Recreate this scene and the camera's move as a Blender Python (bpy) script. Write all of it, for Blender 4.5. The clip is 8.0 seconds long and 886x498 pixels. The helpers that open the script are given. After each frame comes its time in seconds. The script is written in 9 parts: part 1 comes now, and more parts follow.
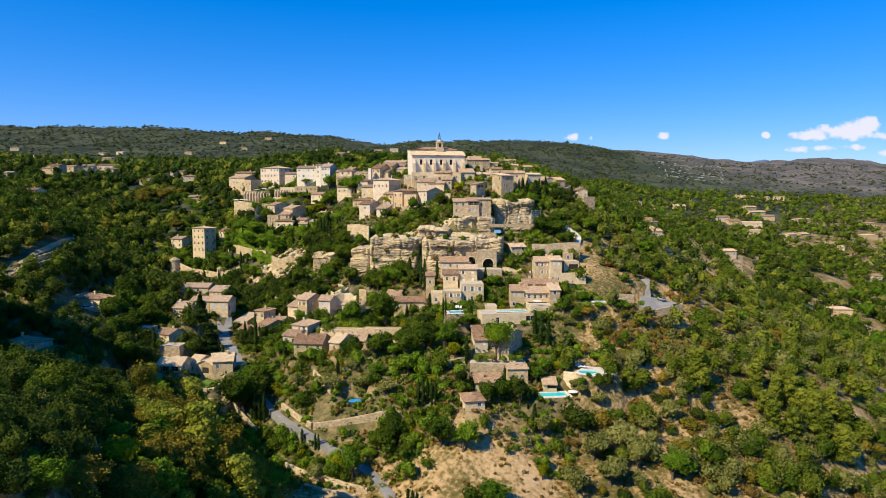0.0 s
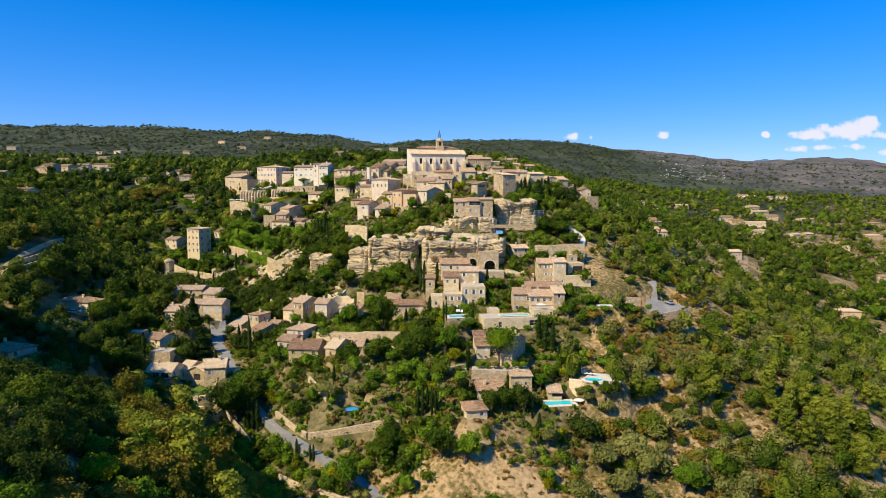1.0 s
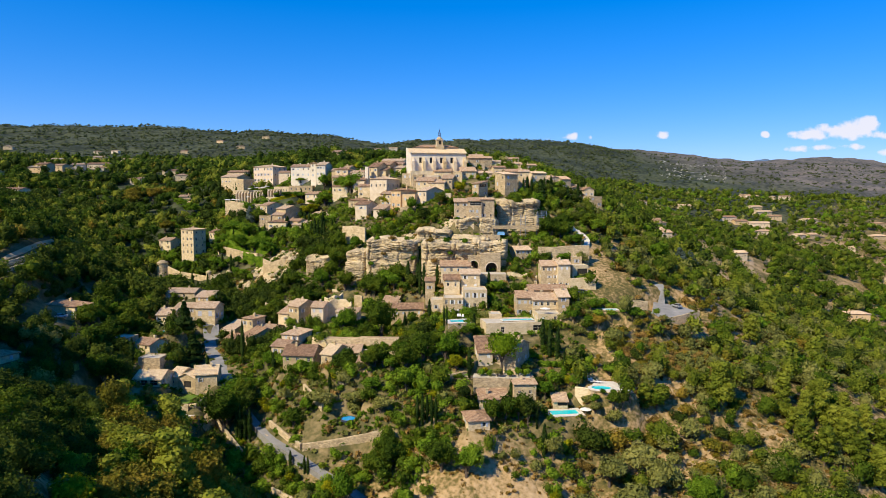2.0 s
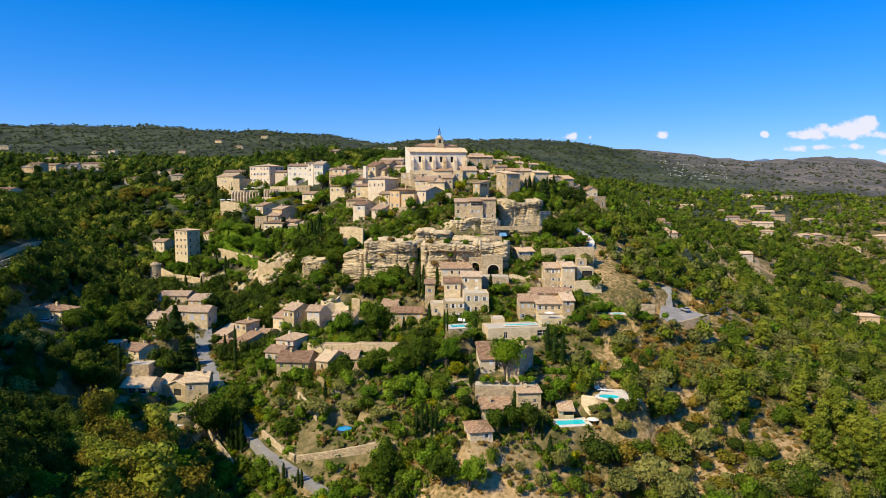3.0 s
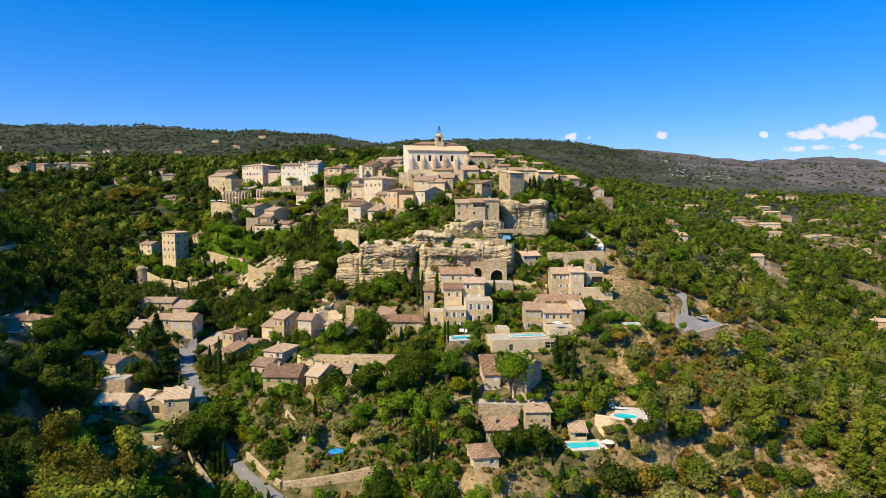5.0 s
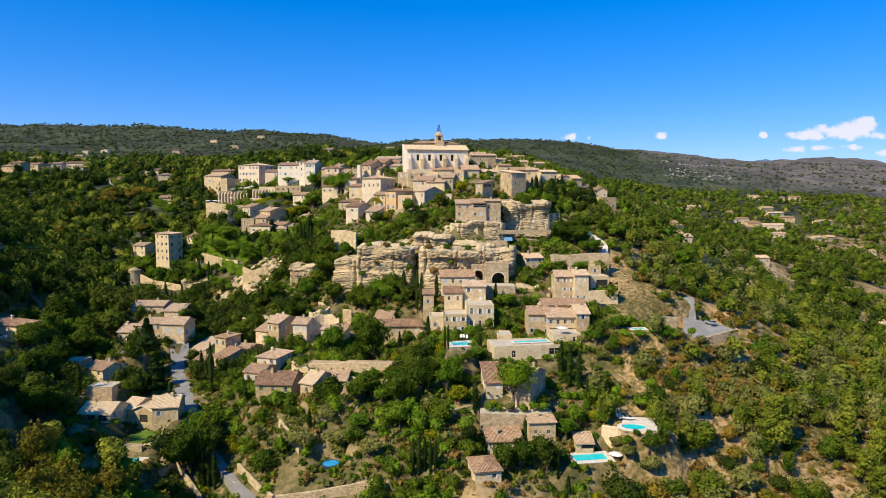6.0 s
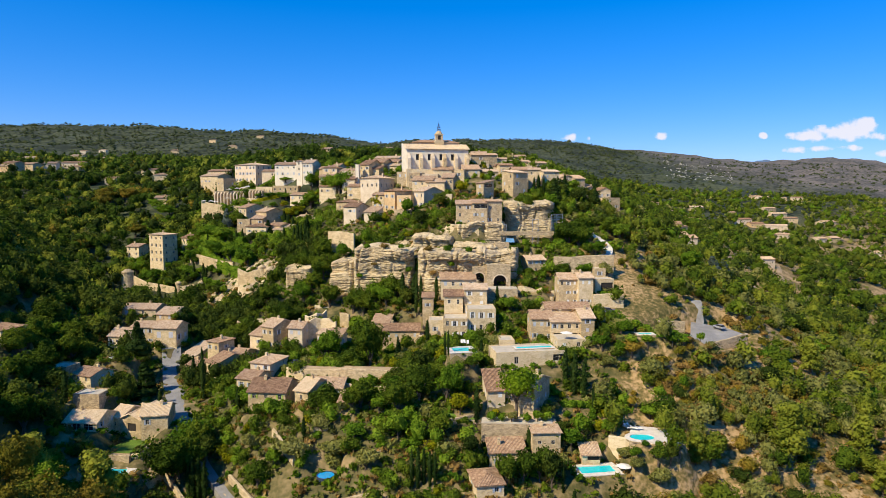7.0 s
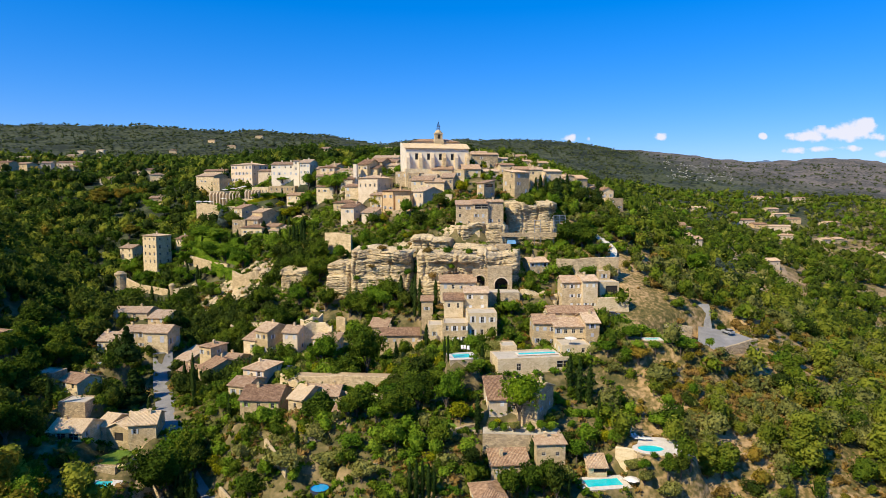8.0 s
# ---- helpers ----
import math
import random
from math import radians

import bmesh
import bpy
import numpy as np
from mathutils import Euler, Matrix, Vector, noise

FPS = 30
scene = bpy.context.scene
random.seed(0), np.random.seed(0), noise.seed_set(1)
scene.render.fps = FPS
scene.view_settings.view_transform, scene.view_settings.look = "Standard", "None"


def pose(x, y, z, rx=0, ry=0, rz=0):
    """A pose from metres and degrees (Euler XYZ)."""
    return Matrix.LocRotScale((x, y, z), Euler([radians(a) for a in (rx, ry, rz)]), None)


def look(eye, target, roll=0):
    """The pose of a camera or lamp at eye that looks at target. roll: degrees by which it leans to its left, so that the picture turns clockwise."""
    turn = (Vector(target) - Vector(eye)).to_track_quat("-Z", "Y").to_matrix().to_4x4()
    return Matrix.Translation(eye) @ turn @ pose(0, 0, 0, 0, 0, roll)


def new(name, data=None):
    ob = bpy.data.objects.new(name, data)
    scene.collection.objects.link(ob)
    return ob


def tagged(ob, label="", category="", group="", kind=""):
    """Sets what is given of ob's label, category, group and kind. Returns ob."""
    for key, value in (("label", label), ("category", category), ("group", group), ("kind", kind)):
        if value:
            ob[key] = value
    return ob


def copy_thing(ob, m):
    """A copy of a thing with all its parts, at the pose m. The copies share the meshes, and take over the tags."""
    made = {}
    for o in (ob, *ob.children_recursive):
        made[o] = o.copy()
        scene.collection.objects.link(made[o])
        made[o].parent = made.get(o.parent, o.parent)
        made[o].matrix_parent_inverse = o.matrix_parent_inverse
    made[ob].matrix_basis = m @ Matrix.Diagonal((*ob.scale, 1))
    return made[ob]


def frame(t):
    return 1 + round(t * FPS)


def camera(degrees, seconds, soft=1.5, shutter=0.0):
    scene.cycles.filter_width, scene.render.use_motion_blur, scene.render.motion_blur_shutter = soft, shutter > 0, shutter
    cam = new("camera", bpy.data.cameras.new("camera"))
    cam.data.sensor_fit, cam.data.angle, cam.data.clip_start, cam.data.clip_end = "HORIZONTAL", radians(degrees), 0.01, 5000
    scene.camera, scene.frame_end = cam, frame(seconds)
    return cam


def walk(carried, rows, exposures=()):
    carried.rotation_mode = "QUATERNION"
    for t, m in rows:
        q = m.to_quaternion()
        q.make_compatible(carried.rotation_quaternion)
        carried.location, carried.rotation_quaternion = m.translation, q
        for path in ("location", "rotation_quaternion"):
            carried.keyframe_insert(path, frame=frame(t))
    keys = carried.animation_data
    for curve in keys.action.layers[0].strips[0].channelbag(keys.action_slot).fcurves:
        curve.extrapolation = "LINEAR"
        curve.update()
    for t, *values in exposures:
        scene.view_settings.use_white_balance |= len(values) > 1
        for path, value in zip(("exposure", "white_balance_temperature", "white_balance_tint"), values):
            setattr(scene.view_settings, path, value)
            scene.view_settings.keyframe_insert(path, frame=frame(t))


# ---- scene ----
cam = camera(70.0, 8.0, soft=0.84)
METRES, EYE, TILT, LEAN, TURN = 62.0, 100.0, -5.06, 0.0, 0.0
ROWS = [
    (0.0, 0.0000, 0.0000, 0.0000, -0.000, 0.000, 0.000),
    (0.5, -0.0018, 0.0667, 0.0067, -0.012, -0.018, 0.010),
    (1.0, -0.0035, 0.1333, 0.0139, -0.018, -0.048, 0.000),
    (1.5, -0.0051, 0.1998, 0.0204, -0.030, -0.054, 0.000),
    (3.0, -0.0108, 0.4035, 0.0368, -0.083, -0.054, 0.040),
    (3.5, -0.0126, 0.4662, 0.0432, -0.101, -0.060, 0.060),
    (4.0, -0.0138, 0.5340, 0.0497, -0.119, -0.054, 0.050),
    (4.5, -0.0148, 0.5946, 0.0552, -0.131, -0.042, 0.060),
    (6.0, -0.0161, 0.7731, 0.0708, -0.173, -0.006, 0.030),
    (6.5, -0.0162, 0.8279, 0.0745, -0.179, 0.006, 0.030),
    (7.0, -0.0161, 0.8814, 0.0791, -0.179, 0.030, 0.000),
    (7.5, -0.0157, 0.9335, 0.0836, -0.191, 0.042, -0.010),
    (8.0, -0.0151, 0.9884, 0.0876, -0.203, 0.066, -0.010),
]
walk(cam, [(t, pose(0, 0, EYE, TILT, LEAN, TURN) @ pose(METRES * x, METRES * y, METRES * z, 90 + pitch, roll, yaw)) for t, x, y, z, yaw, pitch, roll in ROWS])

# ---- light: late-morning sun from behind the camera's left shoulder, clear deep blue sky ----
SUN_DIR = Vector((-0.57, -0.46, 0.68)).normalized()
sun = new("sun", bpy.data.lights.new("sun", "SUN"))
sun.data.energy, sun.data.angle, sun.data.color = 5.0, radians(0.53), (1.0, 0.87, 0.62)
sun.matrix_world = look(SUN_DIR * 900, (0, 0, 0))

scene.view_settings.exposure = 0.28
world = bpy.data.worlds.new("sky")
scene.world = world
world.use_nodes = True
wt = world.node_tree
wt.nodes.clear()


def wnode(kind):
    return wt.nodes.new(kind)


def wmath(op, a, b=0.0, c=0.0):
    n = wnode("ShaderNodeMath")
    n.operation = op
    for socket, value in zip(n.inputs, (a, b, c)):
        if isinstance(value, (int, float)):
            socket.default_value = value
        else:
            wt.links.new(value, socket)
    return n.outputs[0]


sky = wnode("ShaderNodeTexSky")
sky.sky_type, sky.sun_disc = "NISHITA", False
sky.sun_elevation = math.asin(SUN_DIR.z)
sky.sun_rotation = math.atan2(SUN_DIR.x, SUN_DIR.y)
sky.altitude, sky.air_density, sky.dust_density, sky.ozone_density = 300, 1.0, 0.1, 4.0
hue = wnode("ShaderNodeHueSaturation")
hue.inputs["Saturation"].default_value = 1.41
hue.inputs["Hue"].default_value = 0.497
deep = wnode("ShaderNodeMix")
deep.data_type, deep.blend_type = "RGBA", "MULTIPLY"
deep.inputs["Factor"].default_value, deep.inputs[7].default_value = 1.0, (0.80, 0.94, 1.60, 1)
wt.links.new(sky.outputs[0], deep.inputs[6])
soft_sky = wnode("ShaderNodeGamma")
soft_sky.inputs["Gamma"].default_value = 0.68
wt.links.new(deep.outputs[2], soft_sky.inputs["Color"])
wt.links.new(soft_sky.outputs[0], hue.inputs["Color"])
way = wnode("ShaderNodeTexCoord")
axes = wnode("ShaderNodeSeparateXYZ")
wt.links.new(way.outputs["Generated"], axes.inputs[0])
ahead = wmath("MAXIMUM", axes.outputs[1], 0.05)
across, above = wmath("DIVIDE", axes.outputs[0], ahead), wmath("DIVIDE", axes.outputs[2], ahead)
puffs = wnode("ShaderNodeTexNoise")
puffs.inputs["Scale"].default_value, puffs.inputs["Detail"].default_value = 46.0, 8.0
wt.links.new(way.outputs["Generated"], puffs.inputs["Vector"])
cover = 0.0
for u, v, a, b, thin in (
        (0.578, 0.0880, 0.044, 0.0085, 0.0), (0.618, 0.0935, 0.052, 0.0125, 0.0), (0.646, 0.1010, 0.036, 0.0170, 0.0), (0.664, 0.1060, 0.020, 0.0140, 0.0), (0.682, 0.0890, 0.030, 0.0070, 0.1), (0.560, 0.0690, 0.030, 0.0066, 0.2), (0.600, 0.0705, 0.026, 0.0056, 0.2), (0.646, 0.0705, 0.024, 0.0056, 0.2), (0.690, 0.0630, 0.026, 0.0066, 0.25),
        (0.348, 0.0887, 0.018, 0.0063, 0.1), (0.505, 0.0904, 0.009, 0.0054, 0.15), (0.200, 0.0869, 0.016, 0.0071, 0.15), (0.230, 0.0852, 0.007, 0.0045, 0.25), (0.164, 0.0826, 0.009, 0.0036, 0.4)):
    du, dv = wmath("DIVIDE", wmath("SUBTRACT", across, u), a * 1.12), wmath("DIVIDE", wmath("SUBTRACT", above, v), b * 1.2)
    far = wmath("ADD", wmath("MULTIPLY", du, du), wmath("MULTIPLY", dv, dv))
    cover = wmath("MAXIMUM", wmath("SUBTRACT", 1.0 - thin, far), cover)
billow = wmath("MULTIPLY_ADD", puffs.outputs[0], 4.4, -2.35)
cover = wmath("MULTIPLY", wmath("GREATER_THAN", cover, 0.001), wmath("ADD", cover, billow))
edge = wnode("ShaderNodeMapRange")
edge.interpolation_type = "SMOOTHSTEP"
edge.inputs["From Min"].default_value, edge.inputs["From Max"].default_value, edge.inputs["To Max"].default_value = 0.0, 0.8, 0.88
wt.links.new(cover, edge.inputs["Value"])
blend = wnode("ShaderNodeMix")
blend.data_type = "RGBA"
wt.links.new(edge.outputs[0], blend.inputs["Factor"])
wt.links.new(hue.outputs[0], blend.inputs[6])
blend.inputs[7].default_value = (4.3, 4.15, 4.4, 1)
back = wnode("ShaderNodeBackground")
back.inputs["Strength"].default_value = 0.176
wt.links.new(blend.outputs[2], back.inputs["Color"])
wt.links.new(back.outputs[0], wnode("ShaderNodeOutputWorld").inputs[0])

# ---- materials ----


def material(name, stops, scale=1.0, rough=0.85, bump=0.3, fine=8.0, vary=0.0, island=0.0, metal=0.0, spec=0.3, stretch=(1, 1, 1), local=False, sheer=0.0, courses=0.0):
    """Two scales of noise through a colour ramp, with fine relief. vary: brightness from object to object; island: from piece to piece."""
    m = bpy.data.materials.new(name)
    m.use_nodes = True
    t = m.node_tree
    t.nodes.clear()

    def node(kind, operation=""):
        n = t.nodes.new(kind)
        if operation:
            n.operation = operation
        return n

    def join(a, b):
        t.links.new(a, b)

    shader, out = node("ShaderNodeBsdfPrincipled"), node("ShaderNodeOutputMaterial")
    shader.inputs["Roughness"].default_value, shader.inputs["Metallic"].default_value, shader.inputs["Specular IOR Level"].default_value = rough, metal, spec
    place = node("ShaderNodeTexCoord").outputs["Object"] if local else node("ShaderNodeNewGeometry").outputs["Position"]
    sized = node("ShaderNodeVectorMath", operation="MULTIPLY")
    sized.inputs[1].default_value = stretch
    join(place, sized.inputs[0])
    big, small = node("ShaderNodeTexNoise"), node("ShaderNodeTexNoise")
    big.inputs["Scale"].default_value, big.inputs["Detail"].default_value, big.inputs["Roughness"].default_value = scale, 6.0, 0.62
    small.inputs["Scale"].default_value, small.inputs["Detail"].default_value = scale * fine, 4.0
    join(sized.outputs[0], big.inputs["Vector"])
    join(sized.outputs[0], small.inputs["Vector"])
    mix = node("ShaderNodeMath", operation="MULTIPLY_ADD")
    join(small.outputs[0], mix.inputs[0])
    mix.inputs[1].default_value = 0.45
    half = node("ShaderNodeMath", operation="MULTIPLY_ADD")
    join(big.outputs[0], half.inputs[0])
    half.inputs[1].default_value, half.inputs[2].default_value = 0.75, -0.1
    join(half.outputs[0], mix.inputs[2])
    value = mix.outputs[0]
    if courses:
        axes = node("ShaderNodeSeparateXYZ")
        join(place, axes.inputs[0])
        run = node("ShaderNodeMath", "MULTIPLY_ADD")
        join(axes.outputs[1], run.inputs[0])
        run.inputs[1].default_value = 0.83
        join(axes.outputs[0], run.inputs[2])
        flat, brick = node("ShaderNodeCombineXYZ"), node("ShaderNodeTexBrick")
        join(run.outputs[0], flat.inputs[0])
        join(axes.outputs[2], flat.inputs[1])
        join(flat.outputs[0], brick.inputs["Vector"])
        brick.inputs["Color1"].default_value, brick.inputs["Color2"].default_value, brick.inputs["Mortar"].default_value = (0, 0, 0, 1), (1, 1, 1, 1), (0.3, 0.3, 0.3, 1)
        brick.inputs["Scale"].default_value, brick.inputs["Brick Width"].default_value, brick.inputs["Row Height"].default_value, brick.inputs["Mortar Size"].default_value = 1.0, 0.62, 0.30, 0.03
        add = node("ShaderNodeMath", "MULTIPLY_ADD")
        join(brick.outputs["Color"], add.inputs[0])
        add.inputs[1].default_value = courses
        less = node("ShaderNodeMath", "ADD")
        join(value, less.inputs[0])
        less.inputs[1].default_value = -courses / 2
        join(less.outputs[0], add.inputs[2])
        value = add.outputs[0]
    if island or vary:
        chance = node("ShaderNodeNewGeometry").outputs["Random Per Island"] if island else node("ShaderNodeObjectInfo").outputs["Random"]
        shift = node("ShaderNodeMath", operation="MULTIPLY_ADD")
        join(chance, shift.inputs[0])
        k = island or vary
        shift.inputs[1].default_value = k
        lower = node("ShaderNodeMath", operation="ADD")
        join(value, lower.inputs[0])
        lower.inputs[1].default_value = -k / 2
        join(lower.outputs[0], shift.inputs[2])
        value = shift.outputs[0]
        if island and vary:
            more = node("ShaderNodeMath", operation="MULTIPLY_ADD")
            join(node("ShaderNodeObjectInfo").outputs["Random"], more.inputs[0])
            more.inputs[1].default_value = vary
            less = node("ShaderNodeMath", operation="ADD")
            join(value, less.inputs[0])
            less.inputs[1].default_value = -vary / 2
            join(less.outputs[0], more.inputs[2])
            value = more.outputs[0]
    ramp = node("ShaderNodeValToRGB")
    ramp.color_ramp.elements.remove(ramp.color_ramp.elements[0])
    for i, (at, colour) in enumerate(stops):
        e = ramp.color_ramp.elements[0] if i == 0 else ramp.color_ramp.elements.new(at)
        e.position, e.color = at, (*colour, 1)
    join(value, ramp.inputs[0])
    join(ramp.outputs[0], shader.inputs["Base Color"])
    if bump:
        relief = node("ShaderNodeBump")
        relief.inputs["Strength"].default_value, relief.inputs["Distance"].default_value = bump, 0.4 / scale
        join(mix.outputs[0], relief.inputs["Height"])
        join(relief.outputs[0], shader.inputs["Normal"])
    if sheer:
        leaf, both = node("ShaderNodeBsdfTranslucent"), node("ShaderNodeMixShader")
        join(ramp.outputs[0], leaf.inputs["Color"])
        both.inputs[0].default_value = sheer
        join(shader.outputs[0], both.inputs[1])
        join(leaf.outputs[0], both.inputs[2])
        join(both.outputs[0], out.inputs[0])
    else:
        join(shader.outputs[0], out.inputs[0])
    return m


def ground_material():
    """Dry grass and bare ochre soil on the near slopes, greener scrub floor towards the plateau."""
    m = material("dry_earth", ((0.34, (0.060, 0.062, 0.015)), (0.46, (0.150, 0.115, 0.036)), (0.57, (0.40, 0.268, 0.128)), (0.74, (0.55, 0.390, 0.215))), 0.05, 0.95, 0.16, 16)
    t = m.node_tree
    shader = next(n for n in t.nodes if n.type == "BSDF_PRINCIPLED")
    near = shader.inputs["Base Color"].links[0].from_socket
    where, split = t.nodes.new("ShaderNodeNewGeometry"), t.nodes.new("ShaderNodeSeparateXYZ")
    t.links.new(where.outputs["Position"], split.inputs[0])
    grain, ramp, blur, mix = (t.nodes.new(k) for k in ("ShaderNodeTexNoise", "ShaderNodeValToRGB", "ShaderNodeMapRange", "ShaderNodeMix"))
    grain.inputs["Scale"].default_value, grain.inputs["Detail"].default_value = 0.012, 7.0
    t.links.new(where.outputs["Position"], grain.inputs["Vector"])
    dots, tone = t.nodes.new("ShaderNodeTexVoronoi"), t.nodes.new("ShaderNodeMath")
    dots.inputs["Scale"].default_value = 0.13
    t.links.new(where.outputs["Position"], dots.inputs["Vector"])
    tone.operation = "MULTIPLY_ADD"
    t.links.new(dots.outputs["Distance"], tone.inputs[0])
    tone.inputs[1].default_value = 0.62
    t.links.new(grain.outputs[0], tone.inputs[2])
    for e, at, c in ((0, 0.60, (0.078, 0.088, 0.038, 1)), (1, 0.96, (0.016, 0.023, 0.009, 1))):
        ramp.color_ramp.elements[e].position, ramp.color_ramp.elements[e].color = at, c
    mid_tone = ramp.color_ramp.elements.new(0.80)
    mid_tone.color = (0.044, 0.054, 0.022, 1)
    t.links.new(tone.outputs[0], ramp.inputs[0])
    blur.inputs["From Min"].default_value, blur.inputs["From Max"].default_value = 330, 480
    lean = t.nodes.new("ShaderNodeMath")
    lean.operation = "MULTIPLY_ADD"
    t.links.new(split.outputs[0], lean.inputs[0])
    lean.inputs[1].default_value = -0.8
    t.links.new(split.outputs[1], lean.inputs[2])
    t.links.new(lean.outputs[0], blur.inputs["Value"])
    mix.data_type = "RGBA"
    t.links.new(blur.outputs[0], mix.inputs["Factor"])
    t.links.new(ramp.outputs[0], mix.inputs[7])
    # herb-grown garden soil round the village
    plot, sown, soil = (t.nodes.new(k) for k in ("ShaderNodeMapRange", "ShaderNodeMix", "ShaderNodeValToRGB"))
    plot.inputs["From Min"].default_value, plot.inputs["From Max"].default_value, plot.inputs["To Min"].default_value, plot.inputs["To Max"].default_value = 34, 52, 0.8, 0.0
    t.links.new(split.outputs[0], plot.inputs["Value"])
    herb = t.nodes.new("ShaderNodeTexNoise")
    herb.inputs["Scale"].default_value, herb.inputs["Detail"].default_value = 0.22, 7.0
    t.links.new(where.outputs["Position"], herb.inputs["Vector"])
    for e, at, c in ((0, 0.38, (0.036, 0.046, 0.012, 1)), (1, 0.68, (0.290, 0.215, 0.110, 1))):
        soil.color_ramp.elements[e].position, soil.color_ramp.elements[e].color = at, c
    soil.color_ramp.elements.new(0.52).color = (0.105, 0.095, 0.036, 1)
    t.links.new(herb.outputs[0], soil.inputs[0])
    sown.data_type = "RGBA"
    beyond, both_ways = t.nodes.new("ShaderNodeMapRange"), t.nodes.new("ShaderNodeMath")
    beyond.inputs["From Min"].default_value, beyond.inputs["From Max"].default_value = 178, 194
    t.links.new(split.outputs[1], beyond.inputs["Value"])
    both_ways.operation = "MULTIPLY"
    t.links.new(plot.outputs[0], both_ways.inputs[0])
    t.links.new(beyond.outputs[0], both_ways.inputs[1])
    t.links.new(both_ways.outputs[0], sown.inputs["Factor"])
    t.links.new(near, sown.inputs[6])
    t.links.new(soil.outputs[0], sown.inputs[7])
    t.links.new(sown.outputs[2], mix.inputs[6])
    # brown heath and bare stones on the eastern ridge
    span, depth, both, heath, brown = (t.nodes.new(k) for k in ("ShaderNodeMapRange", "ShaderNodeMapRange", "ShaderNodeMath", "ShaderNodeMix", "ShaderNodeValToRGB"))
    span.inputs["From Min"].default_value, span.inputs["From Max"].default_value = 540, 880
    depth.inputs["From Min"].default_value, depth.inputs["From Max"].default_value = 950, 1250
    t.links.new(split.outputs[0], span.inputs["Value"])
    t.links.new(split.outputs[1], depth.inputs["Value"])
    both.operation, heath.data_type = "MULTIPLY", "RGBA"
    t.links.new(span.outputs[0], both.inputs[0])
    t.links.new(depth.outputs[0], both.inputs[1])
    for e, at, c in ((0, 0.60, (0.190, 0.158, 0.128, 1)), (1, 0.98, (0.068, 0.064, 0.050, 1))):
        brown.color_ramp.elements[e].position, brown.color_ramp.elements[e].color = at, c
    t.links.new(tone.outputs[0], brown.inputs[0])
    t.links.new(both.outputs[0], heath.inputs["Factor"])
    t.links.new(mix.outputs[2], heath.inputs[6])
    t.links.new(brown.outputs[0], heath.inputs[7])
    t.links.new(heath.outputs[2], shader.inputs["Base Color"])
    return m


def three(a, b, c):
    return ((0.3, a), (0.5, b), (0.7, c))


EARTH = ground_material()
SCREE = material("pale_scree", three((0.46, 0.42, 0.35), (0.60, 0.56, 0.48), (0.70, 0.66, 0.58)), 0.1, 0.95, 0.3, 8)
ROCK = material("limestone_cliff", ((0.30, (0.15, 0.12, 0.085)), (0.42, (0.42, 0.33, 0.205)), (0.51, (0.68, 0.525, 0.30)), (0.70, (0.78, 0.645, 0.42))), 0.12, 0.92, 0.9, 9, stretch=(1, 1, 3.2))
STONE = material("limestone_wall", three((0.42, 0.31, 0.17), (0.61, 0.47, 0.272), (0.74, 0.60, 0.38)), 0.55, 0.9, 0.55, 7, vary=0.30, courses=0.18)
RUBBLE = material("rubble_wall", three((0.29, 0.22, 0.135), (0.47, 0.36, 0.215), (0.63, 0.495, 0.31)), 0.9, 0.95, 0.9, 5, vary=0.2, courses=0.24)
CREAM = material("cream_render", three((0.58, 0.44, 0.29), (0.70, 0.55, 0.38), (0.77, 0.63, 0.46)), 0.35, 0.85, 0.25, 9)
PLASTER = material("pale_plaster", three((0.50, 0.39, 0.255), (0.63, 0.505, 0.345), (0.73, 0.61, 0.445)), 0.35, 0.85, 0.25, 9, vary=0.22)
WHITE = material("white_render", three((0.64, 0.54, 0.40), (0.74, 0.65, 0.50), (0.79, 0.71, 0.57)), 0.35, 0.8, 0.2, 9)
OCHRE = material("ochre_render", three((0.52, 0.34, 0.17), (0.64, 0.45, 0.24), (0.72, 0.53, 0.31)), 0.4, 0.88, 0.3, 8, vary=0.15)
TILE = material("clay_roof_tiles", ((0.25, (0.17, 0.095, 0.055)), (0.42, (0.33, 0.205, 0.12)), (0.58, (0.47, 0.325, 0.20)), (0.75, (0.62, 0.48, 0.325))), 1.1, 0.9, 0.4, 4, vary=0.34)
BUFF = material("buff_roof_tiles", three((0.46, 0.33, 0.19), (0.62, 0.47, 0.29), (0.72, 0.58, 0.38)), 1.1, 0.9, 0.4, 4)
GLASS = material("window_glass", three((0.012, 0.012, 0.012), (0.02, 0.02, 0.02), (0.035, 0.034, 0.032)), 0.7, 0.22, 0, 3, spec=0.25)
FRAME = material("painted_window_frame", three((0.42, 0.40, 0.36), (0.55, 0.53, 0.48), (0.62, 0.60, 0.56)), 2, 0.6, 0.1)
